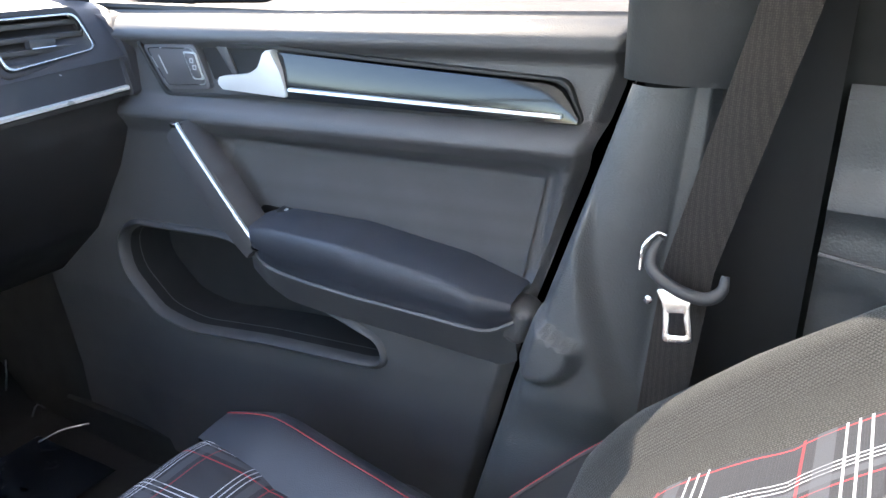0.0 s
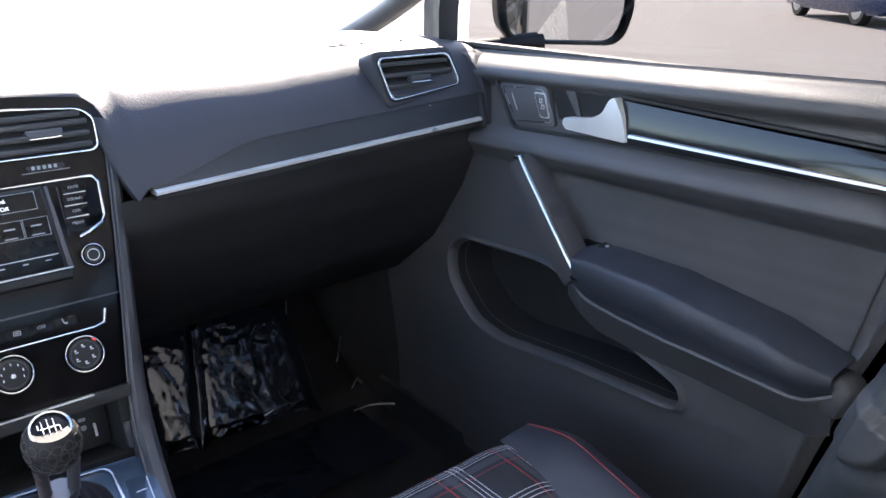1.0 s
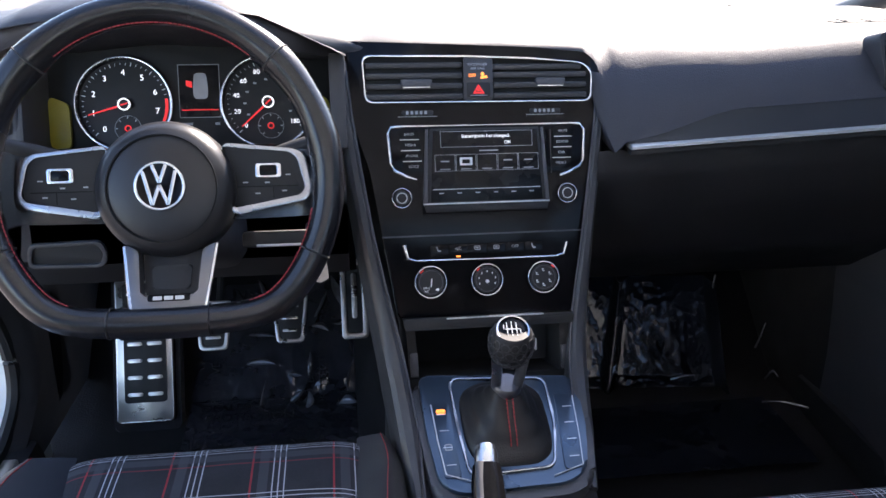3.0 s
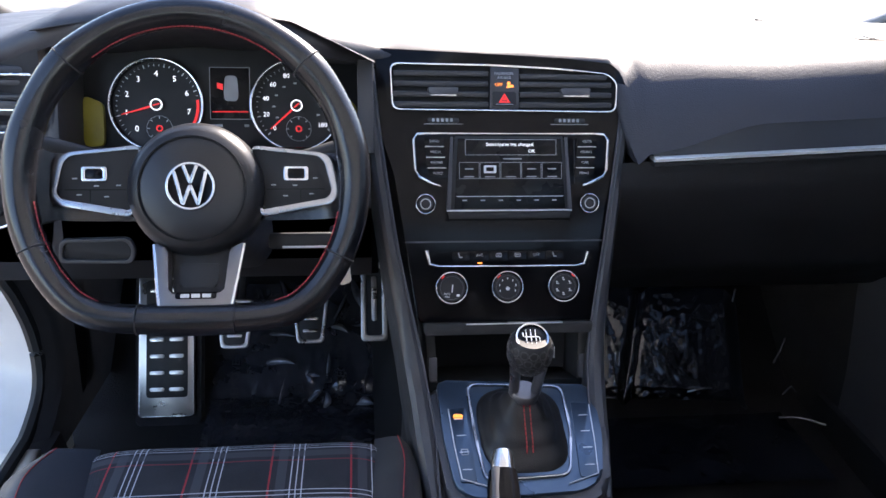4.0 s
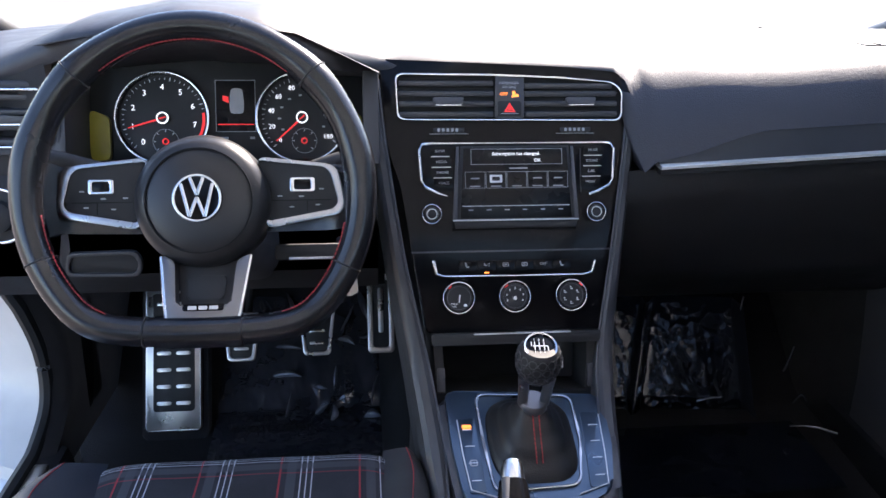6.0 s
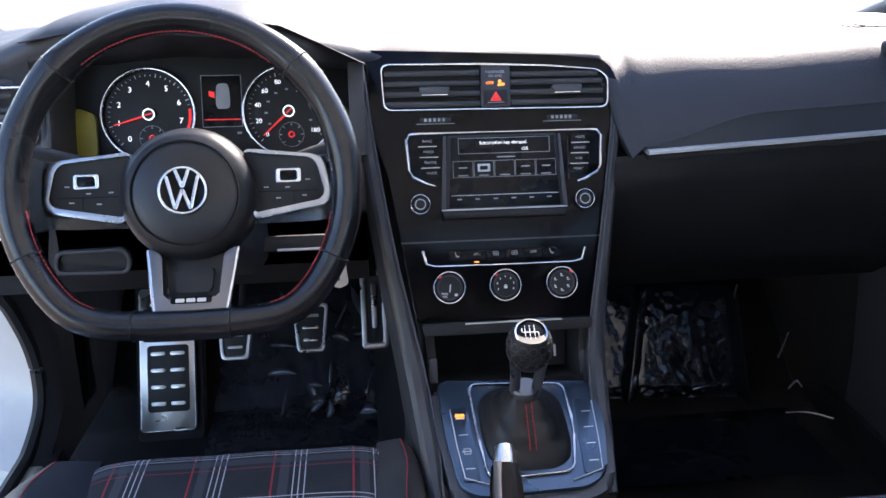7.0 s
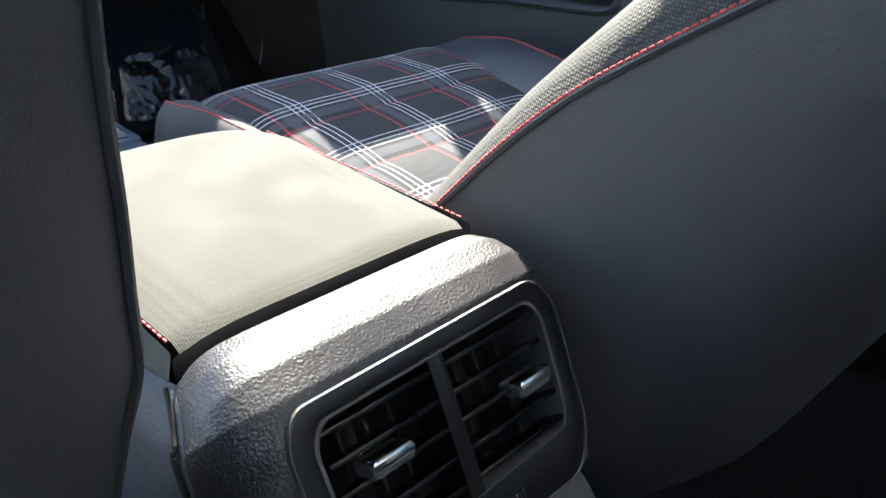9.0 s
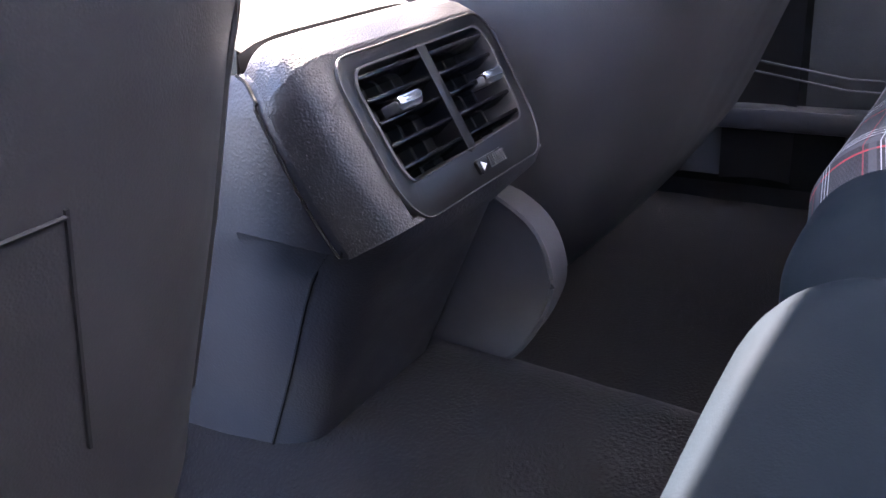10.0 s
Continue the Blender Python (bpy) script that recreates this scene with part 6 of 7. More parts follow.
def handbrake():
    h = thing("handbrake", (-0.062, 0.34, 0.63), "handbrake lever with gloss black grip and chrome button", "handbrake")
    a, b, c = Vector((-0.066, 0.330, 0.664)), Vector((-0.0625, 0.392, 0.700)), Vector((-0.054, 0.492, 0.756))
    d = (c - b).normalized()
    part("grip", tube([b, b.lerp(c, 0.15), b.lerp(c, 0.5), b.lerp(c, 0.85), c], [0.0165, 0.0165, 0.0160, 0.0155, 0.0135], 20), GLOSS, h, "gloss black grip")
    part("grip_inlay", tube([b + Vector((-0.0095, -0.004, 0.0095)), c + Vector((-0.0075, -0.004, 0.0088))], [0.0052, 0.0045], 10), SMOOTHP, h)
    part("button", tube([c, c + d * 0.012, c + d * 0.020], [0.0115, 0.0112, 0.0095], 18), CHROME, h, "chrome release button")
    part("ferrule", tube([b - d * 0.022, b - d * 0.002], [0.0172, 0.0172], 20), STEEL, h, "satin metal ferrule")
    g = [a + Vector((0, -0.02, -0.02)), a, a.lerp(b, 0.35), a.lerp(b, 0.62)]
    part("gaiter", tube(smooth_path(g, 5), [0.030, 0.030, 0.029, 0.028, 0.027, 0.026, 0.0255, 0.025, 0.0245, 0.024, 0.023, 0.0225, 0.022, 0.021, 0.020, 0.0185], 18), BOOT, h, "black leather gaiter")
    stitches([a.lerp(b, 0.62) + Vector((0.012, -0.006, 0.014)), a + Vector((0.018, -0.004, 0.020))], h, size=0.0010, gap=0.0055)
    part("console_clip", tube(smooth_path([(-0.099, 0.40, 0.626), (-0.099, 0.33, 0.640), (-0.094, 0.27, 0.650)], 5), 0.005, 8, flat=0.5), CHROME, h)


handbrake()


# ---- footwells ----
def pedals():
    def pedal(name, label, x, y, z, w0, w1, hgt, lean, bars, frame_w=0.006):
        p = thing(name, (x, y + 0.05, z), label, "pedal", "pedals")
        m = leaning((x, y, z), lean)
        o = rounded([(-w1 / 2, -hgt / 2), (w1 / 2, -hgt / 2), (w0 / 2, hgt / 2), (-w0 / 2, hgt / 2)], 0.009, 4)
        i = rounded([(-w1 / 2 + frame_w, -hgt / 2 + frame_w), (w1 / 2 - frame_w, -hgt / 2 + frame_w), (w0 / 2 - frame_w, hgt / 2 - frame_w), (-w0 / 2 + frame_w, hgt / 2 - frame_w)], 0.007, 4)
        part("metal_frame", ring(o, i, -0.006, 0.004, m, 0.0015), STEEL, p, "stainless steel frame")
        part("rubber_pad", slab(i, -0.008, 0.001, m, 0.001), RUBBER, p)
        for k in range(bars):
            yy = -hgt / 2 + hgt * (k + 1) / (bars + 1)
            ww = (w1 + (w0 - w1) * (k + 1) / (bars + 1)) * 0.5
            part("bar", slab(rrect(ww, 0.005, 0.002, 0, yy), 0.0, 0.0045, m, 0.001), STEEL, p)
        part("arm", tube(smooth_path([m @ Vector((0, 0.0, -0.01)), m @ Vector((0.004, 0.05, -0.05)), m @ Vector((0.008, 0.16, -0.06))], 4), 0.007, 8), MATTE, p)
    pedal("brake_pedal", "stainless steel brake pedal with rubber pad", -0.277, 1.185, 0.553, 0.066, 0.048, 0.088, 35, 3)
    pedal("clutch_pedal", "stainless steel clutch pedal with rubber pad", -0.412, 1.185, 0.546, 0.066, 0.048, 0.088, 35, 3)
    a = thing("accelerator_pedal", (-0.160, 1.25, 0.49), "tall stainless steel accelerator pedal", "pedal", "pedals")
    m = leaning((-0.160, 1.245, 0.555), 30)
    part("metal_frame", ring(rrect(0.050, 0.150, 0.008), rrect(0.030, 0.128, 0.006), -0.008, 0.004, m, 0.0015), STEEL, a, "stainless steel frame")
    part("rubber_pad", slab(rrect(0.030, 0.128, 0.006), -0.01, 0.001, m, 0), RUBBER, a)
    part("slot_bar", slab(rrect(0.010, 0.085, 0.004, 0, 0.006), 0, 0.004, m, 0.001), STEEL, a)
    f = thing("footrest", (-0.556, 1.16, 0.38), "stainless steel footrest with rubber studs", "footrest")
    m = leaning((-0.545, 1.215, 0.488), 27)
    part("metal_plate", slab(rrect(0.098, 0.262, 0.006), -0.02, 0.0, m, 0.002), STEEL, f, "stainless steel plate")
    for cy, hh, rows in ((-0.035, 0.122, 4), (0.082, 0.078, 2)):
        pd = part("rubber_pad", slab(rrect(0.074, hh, 0.006, 0.002, cy), -0.002, 0.003, m, 0.0012), RUBBER, f)
        for i in range(rows):
            for s in (-1, 1):
                yy = cy - hh / 2 + hh * (i + 0.5) / rows
                part("stud", slab(rrect(0.026, 0.0065, 0.003, 0.002 + s * 0.0175, yy), 0.002, 0.0058, m, 0.0012), STEEL, pd)
    part("footrest_base", slab(rrect(0.12, 0.30, 0.01), -0.05, -0.018, m, 0.004), CARPET, f)


pedals()


def floor_films():
    def crumple(x, y, amp):
        a = noise.noise((x * 22, y * 22, 1.3)) + 0.6 * noise.noise((x * 47 + 3, y * 40, 4.1)) + 0.35 * noise.noise((x * 100, y * 90, 7.7))
        return amp * a
    d = thing("driver_floor_mat", (-0.33, 1.1, 0.335), "black floor mat under clear protective film with dark printing", "floor mat")
    def drv(u, v):
        x, y = -0.475 + 0.345 * u, 0.93 + 0.46 * v
        z = lerp(((0.9, 0.337), (1.22, 0.357), (1.5, 0.627)), y)
        return (x, y, z + 0.006 + crumple(x, y, 0.0022 + 0.008 * math.exp(-((x + 0.26) ** 2 + (y - 1.22) ** 2) / 0.006)))
    part("film", sheet(drv, 90, 110), FILM, d, "clear plastic film")
    for tx, x, y, rot, sz in (("DEALER", -0.405, 1.185, 0, 0.026), ("PROTECTION", -0.36, 1.155, 0, 0.026), ("REMOVE", -0.43, 1.24, 90, 0.022), ("DEALER", -0.25, 1.26, 90, 0.022), ("PROTECTION", -0.225, 1.25, 90, 0.022)):
        sl = math.atan2(0.02, 0.27) if y < 1.22 else math.atan2(0.27, 0.28)
        z = lerp(((0.9, 0.337), (1.22, 0.357), (1.5, 0.627)), y) + 0.014
        letters(tx, sz, Matrix.Translation((x, y, z)) @ Matrix.Rotation(sl, 4, "X") @ Matrix.Rotation(radians(rot), 4, "Z"), DARKP, d)
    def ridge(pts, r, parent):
        part("glint_fold", tube(smooth_path(pts, 5), r, 6), GLINT, parent, "film fold with its glint put into a pale metallic colour")
    rnd = random.Random(5)
    # flaps added on the film, turned towards the doorway, as painted glints
    face = Vector((-0.36, -0.76, 0.54)).normalized()
    for i in range(16):
        x, y = -0.345 + 0.054 * (i % 4) + rnd.uniform(-0.014, 0.014), 1.20 + 0.052 * (i // 4) + rnd.uniform(-0.016, 0.016)
        z = lerp(((0.9, 0.352), (1.22, 0.372), (1.5, 0.642)), y)
        n = (face + Vector((rnd.uniform(-0.07, 0.07), rnd.uniform(-0.07, 0.07), 0))).normalized()
        a = rnd.uniform(-1.2, 1.2)
        long = n.orthogonal().normalized()
        long = (Matrix.Rotation(a, 3, n) @ long).normalized()
        wide = n.cross(long)
        ln, wd, bow = rnd.uniform(0.014, 0.040), rnd.uniform(0.003, 0.009), rnd.uniform(-0.01, 0.01)
        def flap(u, v):
            p = 2 * v - 1
            return Vector((x, y, z)) + long * (ln * p) + wide * (wd * (1 - p * p) * (2 * u - 1) + bow * p * p) + n * (0.004 * (1 - p * p) * (1 - (2 * u - 1) ** 2))
        part("glint_fold", sheet(flap, 6, 14, 0.0006), GLINT, d, "film fold with its glint put into a pale metallic colour")
    p = thing("passenger_floor_film", (0.4, 1.2, 0.335), "crumpled clear film over the passenger side carpet", "plastic film")
    slope = ((0.9, 0.340), (1.10, 0.348), (1.15, 0.385), (1.255, 0.553), (1.30, 0.66))
    def foot(u, v):
        x, y = 0.24 + 0.33 * u, 1.13 + 0.125 * v
        e = smoothstep(0, 0.12, u) * smoothstep(1, 0.9, u)
        a = noise.noise((x * 42 + 9 + 2.0 * v, v * 7.5, 2.2)) + 0.45 * noise.noise((x * 90, v * 17, 5.1))
        gap = math.exp(-((x - 0.325 - 0.05 * v) / 0.010) ** 2)
        return (x, y + 0.03 * (1 - u), lerp(slope, y) + 0.010 + 0.0026 * a * (0.4 + 0.6 * e) - 0.02 * (1 - e) - 0.016 * gap)
    part("film_on_footrest", sheet(foot, 120, 90), WRAP, p, "wrinkled clear film on the footrest")
    def flat(u, v):
        x, y = 0.19 + 0.45 * u, 0.93 + 0.20 * v
        return (x, y, 0.350 + crumple(x + 2, y, 0.0016))
    part("film_on_floor", sheet(flat, 60, 40), WRAP, p, "clear plastic film")
    # thin pale rods drawn as glint lines on the passenger film
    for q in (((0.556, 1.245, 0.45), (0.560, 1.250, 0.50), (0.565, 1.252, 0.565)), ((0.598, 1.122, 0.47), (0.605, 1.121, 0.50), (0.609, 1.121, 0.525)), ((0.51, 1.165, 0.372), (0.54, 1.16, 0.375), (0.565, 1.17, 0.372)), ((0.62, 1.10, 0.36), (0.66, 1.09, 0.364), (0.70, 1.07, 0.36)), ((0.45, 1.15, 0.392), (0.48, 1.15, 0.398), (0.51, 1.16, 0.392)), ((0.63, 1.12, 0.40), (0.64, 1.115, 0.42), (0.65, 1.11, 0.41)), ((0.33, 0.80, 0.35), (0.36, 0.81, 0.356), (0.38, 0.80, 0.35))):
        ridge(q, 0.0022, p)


floor_films()


# ---- seats ----
def front_seat(x0, yf, zf, base, recline, label, flip):
    """A sports seat; yf, zf: the cushion's front edge; base: lower rear edge of the backrest; flip: +1 where the car's middle is to its left."""
    st = thing("front_seat", (x0, yf - 0.25, 0.335), label, "car seat", "front seats")
    zs = lambda d: zf + lerp(((0, 0.0), (0.1, 0.001), (0.2, -0.014), (0.3, -0.027), (0.5, -0.045)), d)

    narrow = (0.05, 0.20) if flip > 0 else (0.12, 0.08)

    def insert(u, v):
        d = -0.04 + 0.46 * v
        lo, hi = narrow
        lx = (-0.172 + lo * max(0.0, d)) * (1 - u) + (0.172 - hi * max(0.0, d)) * u
        if d < 0.03:
            a = (0.03 - d) / 0.07 * radians(100)
            y, z = yf - 0.03 + 0.03 * math.sin(a), zs(0.03) - 0.032 + 0.032 * math.cos(a)
        else:
            y, z = yf - d, zs(d)
        ph = (d - 0.139) / 0.088
        pleat = 0.0042 * abs(math.sin(math.pi * ph)) ** 0.5 if d > 0.139 else 0.0042 * min(1.0, max(0.0, (0.139 - d) / 0.03)) ** 0.5
        edge = 0.010 * abs(2 * u - 1) ** 10
        return (x0 + lx, y, z + pleat - edge - 0.006 + 0.0012 * noise.noise((lx * 18, d * 18, x0)))
    part("cushion_insert", sheet(insert, 44, 110, 0, uv=lambda u, v: (insert(u, v)[0] - x0 + 0.172 - (0.0 if flip > 0 else 0.0055), 0.4835 * (1 - v))), PLAID, st, "tartan cloth cushion centre with cross pleats")
    for s in (-1, 1):
        wide = 0.098 if s == flip else 0.056
        def bolster(u, v):
            d = 0.012 + 0.40 * v
            h = lerp(((0, -0.012), (0.08, 0.002), (0.25, 0.022), (0.5, 0.045)), d)
            nose = min(1.0, (d / 0.07)) ** 0.5
            root = 0.166 - narrow[0 if s < 0 else 1] * d
            if u < 0.6:
                k = u / 0.6
                lx = root + wide * k * (0.55 + 0.45 * nose)
                z = zs(d) - 0.012 + (h + 0.014) * math.sin(math.pi * min(1, k * 1.1) * 0.62) - 0.012 * max(0, k - 0.75) / 0.25
            else:
                k = (u - 0.6) / 0.4
                lx = root + wide * (0.55 + 0.45 * nose) + 0.012 * math.sin(math.pi * k)
                z = (zs(d) - 0.024 + (h + 0.014) * math.sin(math.pi * 0.62)) * (1 - k) + 0.46 * k
            y = yf - d + 0.008
            return (x0 + s * lx, y, z)
        part("cushion_bolster", sheet(bolster, 26, 34, 0.0), SUEDE if s == -flip else ARMPAD, st, "dark side bolster")
        seam = [bolster(0.42, v / 12) for v in range(0, 13)]
        stitches([(x, y, z + 0.0006) for x, y, z in seam], st, size=0.0006, gap=0.0042)
        part("bolster_nose", loft([[bolster(u / 20, 0.0)] + [Vector(bolster(u / 20, 0.0)).lerp(Vector((x0 + s * 0.19, yf - 0.02, 0.45)), k) for k in (0.3, 0.7, 1.0)] for u in range(0, 21)], close=False), SUEDE, st)
    part("seat_base", loft([[(x0 - 0.235, y, 0.36), (x0 - 0.24, y, z - 0.04), (x0 + 0.24, y, z - 0.04), (x0 + 0.235, y, 0.36)] for y, z in ((yf - 0.03, zf - 0.03), (yf - 0.25, zf), (yf - 0.40, zf - 0.03))]), MATTE, st)
    part("front_apron", sheet(lambda u, v: (x0 - 0.172 + 0.344 * u, yf + 0.004 - 0.03 * v, zs(0) - 0.035 - 0.17 * v), 8, 6, 0.006), MATTE, st)

    # backrest
    yb, zb = base
    U = Vector((0, -math.sin(radians(recline)), math.cos(radians(recline))))
    N = Vector((0, math.cos(radians(recline)), math.sin(radians(recline))))
    if flip > 0:
        wid = ((0.0, 0.19), (0.1, 0.205), (0.2, 0.222), (0.35, 0.222), (0.5, 0.215), (0.6, 0.20), (0.68, 0.17), (0.73, 0.13), (0.76, 0.08))
        edge = ((0, 0.060), (0.2, 0.066), (0.33, 0.066), (0.37, 0.058), (0.41, 0.050), (0.46, 0.038), (0.52, 0.02), (0.6, -0.005), (0.76, -0.02))
        crest = ((0, 0.070), (0.2, 0.082), (0.3, 0.087), (0.42, 0.083), (0.5, 0.074), (0.6, 0.063), (0.76, 0.03))
        outer = ((0, -0.02), (0.2, 0.02), (0.27, 0.05), (0.32, 0.074), (0.38, 0.082), (0.5, 0.074), (0.6, 0.063), (0.76, 0.03))
        back = ((0.0, -0.150), (0.06, -0.166), (0.16, -0.172), (0.229, -0.165), (0.25, -0.162), (0.4, -0.105), (0.55, -0.06), (0.76, -0.04))
        low, high = 0.0, 0.76
    else:
        wid = ((0.02, 0.175), (0.05, 0.180), (0.15, 0.201), (0.27, 0.220), (0.35, 0.213), (0.40, 0.207), (0.46, 0.206), (0.49, 0.203), (0.52, 0.199), (0.545, 0.193), (0.57, 0.181), (0.59, 0.158), (0.605, 0.12), (0.612, 0.07))
        edge = ((0.02, 0.062), (0.25, 0.062), (0.4, 0.045), (0.5, 0.032), (0.612, 0.03))
        crest = ((0.02, 0.076), (0.5, 0.070), (0.612, 0.05))
        outer = crest
        back = ((0.02, 0.0), (0.5, 0.0), (0.612, 0.02))
        low, high = 0.03, 0.612
    def pt(s, lx, n):
        return Vector((x0 + lx, yb, zb)) + U * s + N * n
    ss = [low + (high - low) * math.sin(math.pi / 2 * i / 44) for i in range(45)]
    bend = [(math.copysign(abs(math.cos(a)) ** 0.4, math.cos(a)), max(0.0, math.sin(a)) ** 0.55) for a in np.linspace(math.pi, 0, 35)]
    def row(s):
        w, e, c, bk = lerp(wid, s), lerp(edge, s), lerp(crest, s), lerp(back, s)
        t = c - 0.042
        if flip > 0:
            rear = [pt(s, w * k, e + (bk - e) * h) for k, h in bend]
        else:
            rear = [pt(s, w * k, bk + (e - bk) * max(0.0, (abs(k) - 0.45) / 0.55) ** 1.8) for k in np.linspace(-1, 1, 35)]
        co = lerp(outer, s)
        lift = lambda k, n: n if k * flip <= 0 else n + (co - c) * min(1.0, abs(k) * 1.4)
        half = [(1.004, e + 0.002), (0.985, e + 0.45 * (c - e)), (0.95, e + 0.76 * (c - e)), (0.90, e + 0.95 * (c - e)), (0.84, c), (0.76, c - 0.006), (0.68, c - 0.024), (0.4, t)]
        return rear, [pt(s, w * k, lift(k, n)) for k, n in half + [(0, t - 0.002)] + [(-k, n) for k, n in half[::-1]]]
    rows_ = [row(s) for s in ss]
    shell = part("back_shell", loft([r[0] for r in rows_], close=False), BACKSKIN, st, "smooth dark seat back panel")
    cover = CLOTH if flip > 0 else DRVCOVER
    part("back_front", loft([[r[0][-1]] + r[1] + [r[0][0]] for r in rows_], close=False), cover, st, "woven cloth bolsters and sides")
    top = bmesh.new()
    top.faces.new([top.verts.new(p) for p in rows_[-1][0] + rows_[-1][1]])
    part("back_top", top, cover, st)
    def centre(u, v):
        s = 0.04 + (high - 0.11) * v
        return pt(s, lerp(wid, s) * 0.48 * (-1 + 2 * u), lerp(crest, s) - 0.038 + 0.006 * abs(math.sin(math.pi * v * 5.5)) ** 0.5)
    part("back_insert", sheet(centre, 24, 60, uv=lambda u, v: (0.31 * u, 0.52 * v)), PLAID, st, "tartan cloth back centre")
    for s in (-1, 1):
        qs = np.linspace(low + 0.02, high - 0.02 if flip > 0 else 0.525, 14)
        seam = [pt(q, s * lerp(wid, q) * 1.009, lerp(edge, q) + 0.002) for q in qs]
        if flip > 0:
            stitches(seam, st, size=0.0007, gap=0.0036)
        else:
            part("seam_thread", tube(smooth_path(seam, 4), 0.0003, 6), RED, st, "red seam thread")
        part("piping", tube(smooth_path([pt(q, s * lerp(wid, q) * 1.003, lerp(edge, q)) for q in qs], 3), 0.0022, 6), BACKSKIN, shell)
    if flip > 0:
        # recliner cover on the inner side
        cx = x0 - 0.236
        disc = rounded([(0.15, 0.40), (0.16, 0.50), (0.11, 0.550), (0.07, 0.556), (0.026, 0.53), (0.012, 0.485), (0.03, 0.44), (0.06, 0.40)], 0.03, 5)
        D = Matrix(((0, 0, 1, 0), (1, 0, 0, 0), (0, 1, 0, 0), (0, 0, 0, 1)))
        rc = part("recliner_cover", slab(disc, cx, cx + 0.03, D, 0.004), SMOOTHP, st, "grey plastic recliner cover")
        part("cover_rim", tube([(cx + 0.002, y, z) for y, z in disc], 0.0028, 6, closed=True), SMOOTHP, rc)
    else:
        part("seam_thread", tube(smooth_path([pt(0.525 + 0.028 * math.sin(i / 12 * math.pi), 0.203 - 0.406 * i / 12, 0.030 - 0.024 * math.sin(i / 12 * math.pi) ** 0.5) for i in range(13)], 4), 0.0003, 6), RED, st)
        # map pocket seams on the rear panel
        seam = lambda a, b: [pt(a[0] + (b[0] - a[0]) * i / 8, a[1] + (b[1] - a[1]) * i / 8, -0.0008 + 0.064 * max(0.0, (abs(a[1] + (b[1] - a[1]) * i / 8) / lerp(wid, a[0] + (b[0] - a[0]) * i / 8) - 0.45) / 0.55) ** 1.8) for i in range(9)]
        part("pocket_seam", tube(seam((0.235, 0.085), (0.125, 0.079)), 0.0011, 5), MATTE, shell)
        part("pocket_seam", tube(seam((0.228, -0.14), (0.232, 0.085)), 0.0011, 5), MATTE, shell)
    return pt


PT_P = front_seat(0.332, 0.560, 0.646, (0.256, 0.47), 42, "reclined passenger sports seat in tartan cloth with dark bolsters", 1)
PT_D = front_seat(-0.335, 0.722, 0.642, (0.075, 0.45), 14, "upright driver sports seat in tartan cloth with dark bolsters", -1)


def belt_buckle():
    b = thing("belt_buckle", (-0.125, 0.36, 0.56), "red and black seat belt buckle beside the driver seat", "belt buckle")
    m = Matrix.Translation((-0.110, 0.372, 0.612)) @ Matrix.Rotation(radians(25), 4, "X")
    part("housing", block(0.020, 0.032, 0.09, m, 0.005), MATTE, b)
    part("release_button", block(0.016, 0.020, 0.006, m @ Matrix.Translation((0, 0.002, 0.046)), 0.002), mat("buckle_red", (0.6, 0.03, 0.02), 0.35), b, "red release button")


belt_buckle()


def rear_bench():
    r = thing("rear_bench", (0, -0.45, 0.335), "rear bench seat with dark leatherette edge and tartan centre panels", "car seat")
    def top(u, v):
        x = -0.68 + 1.36 * u
        front = -0.166 + 0.004 * math.cos(x * 9) - 0.012 * math.exp(-((x + 0.035) / 0.03) ** 2)
        if v < 0.35:
            a = (1 - v / 0.35) * radians(95)
            y, z = front - 0.05 + 0.05 * math.sin(a), 0.615 - 0.05 + 0.05 * math.cos(a)
        else:
            k = (v - 0.35) / 0.65
            y, z = front - 0.05 - 0.46 * k, 0.615 - 0.03 * k
        z -= 0.016 * math.exp(-((x + 0.035) / 0.02) ** 2)
        return (x, y, z + 0.001 * noise.noise((x * 15, y * 15, 0)))
    part("cushion", sheet(top, 160, 40), BENCH, r, "dark blue-grey leatherette cushion")
    part("apron", sheet(lambda u, v: (-0.68 + 1.36 * u, -0.182 - 0.05 * v, 0.567 - 0.2 * v), 10, 6, 0.01), MATTE, r)
    def panel(u, v):
        x, y, z = top((0.068 + 0.40 * u + 0.68) / 1.36, 0.06 + 0.85 * v)
        k = 0.006 * min(1.0, 12 * min(u, 1 - u))
        return (x, y + k * (1 if v < 0.3 else 0), z + k)
    part("centre_panel", sheet(panel, 24, 50, 0, uv=lambda u, v: (0.40 * u, 0.52 * v)), PLAID, r, "tartan cloth panel")
    part("backrest", loft([[(x, -0.70 - 0.0, 0.52), (x, -0.66, 0.6), (x, -0.84, 1.05), (x, -0.88, 1.07), (x, -0.93, 1.04), (x, -0.80, 0.5)] for x in np.linspace(-0.68, 0.68, 8)]), CLOTH, r)


rear_bench()


# ---- passenger door and pillar ----
def inside(poly):
    """Signed distance to a polygon, positive inside."""
    p = np.array(poly, float)
    q = np.roll(p, -1, axis=0)
    def f(y, z):
        c = np.array((y, z))
        d = q - p
        t = np.clip(((c - p) * d).sum(1) / (d * d).sum(1), 0, 1)
        near = np.sqrt((((p + d * t[:, None]) - c) ** 2).sum(1)).min()
        odd = 0
        for (ay, az), (by, bz) in zip(p, q):
            if (az > z) != (bz > z) and y < (by - ay) * (z - az) / (bz - az) + ay:
                odd ^= 1
        return near if odd else -near
    return f


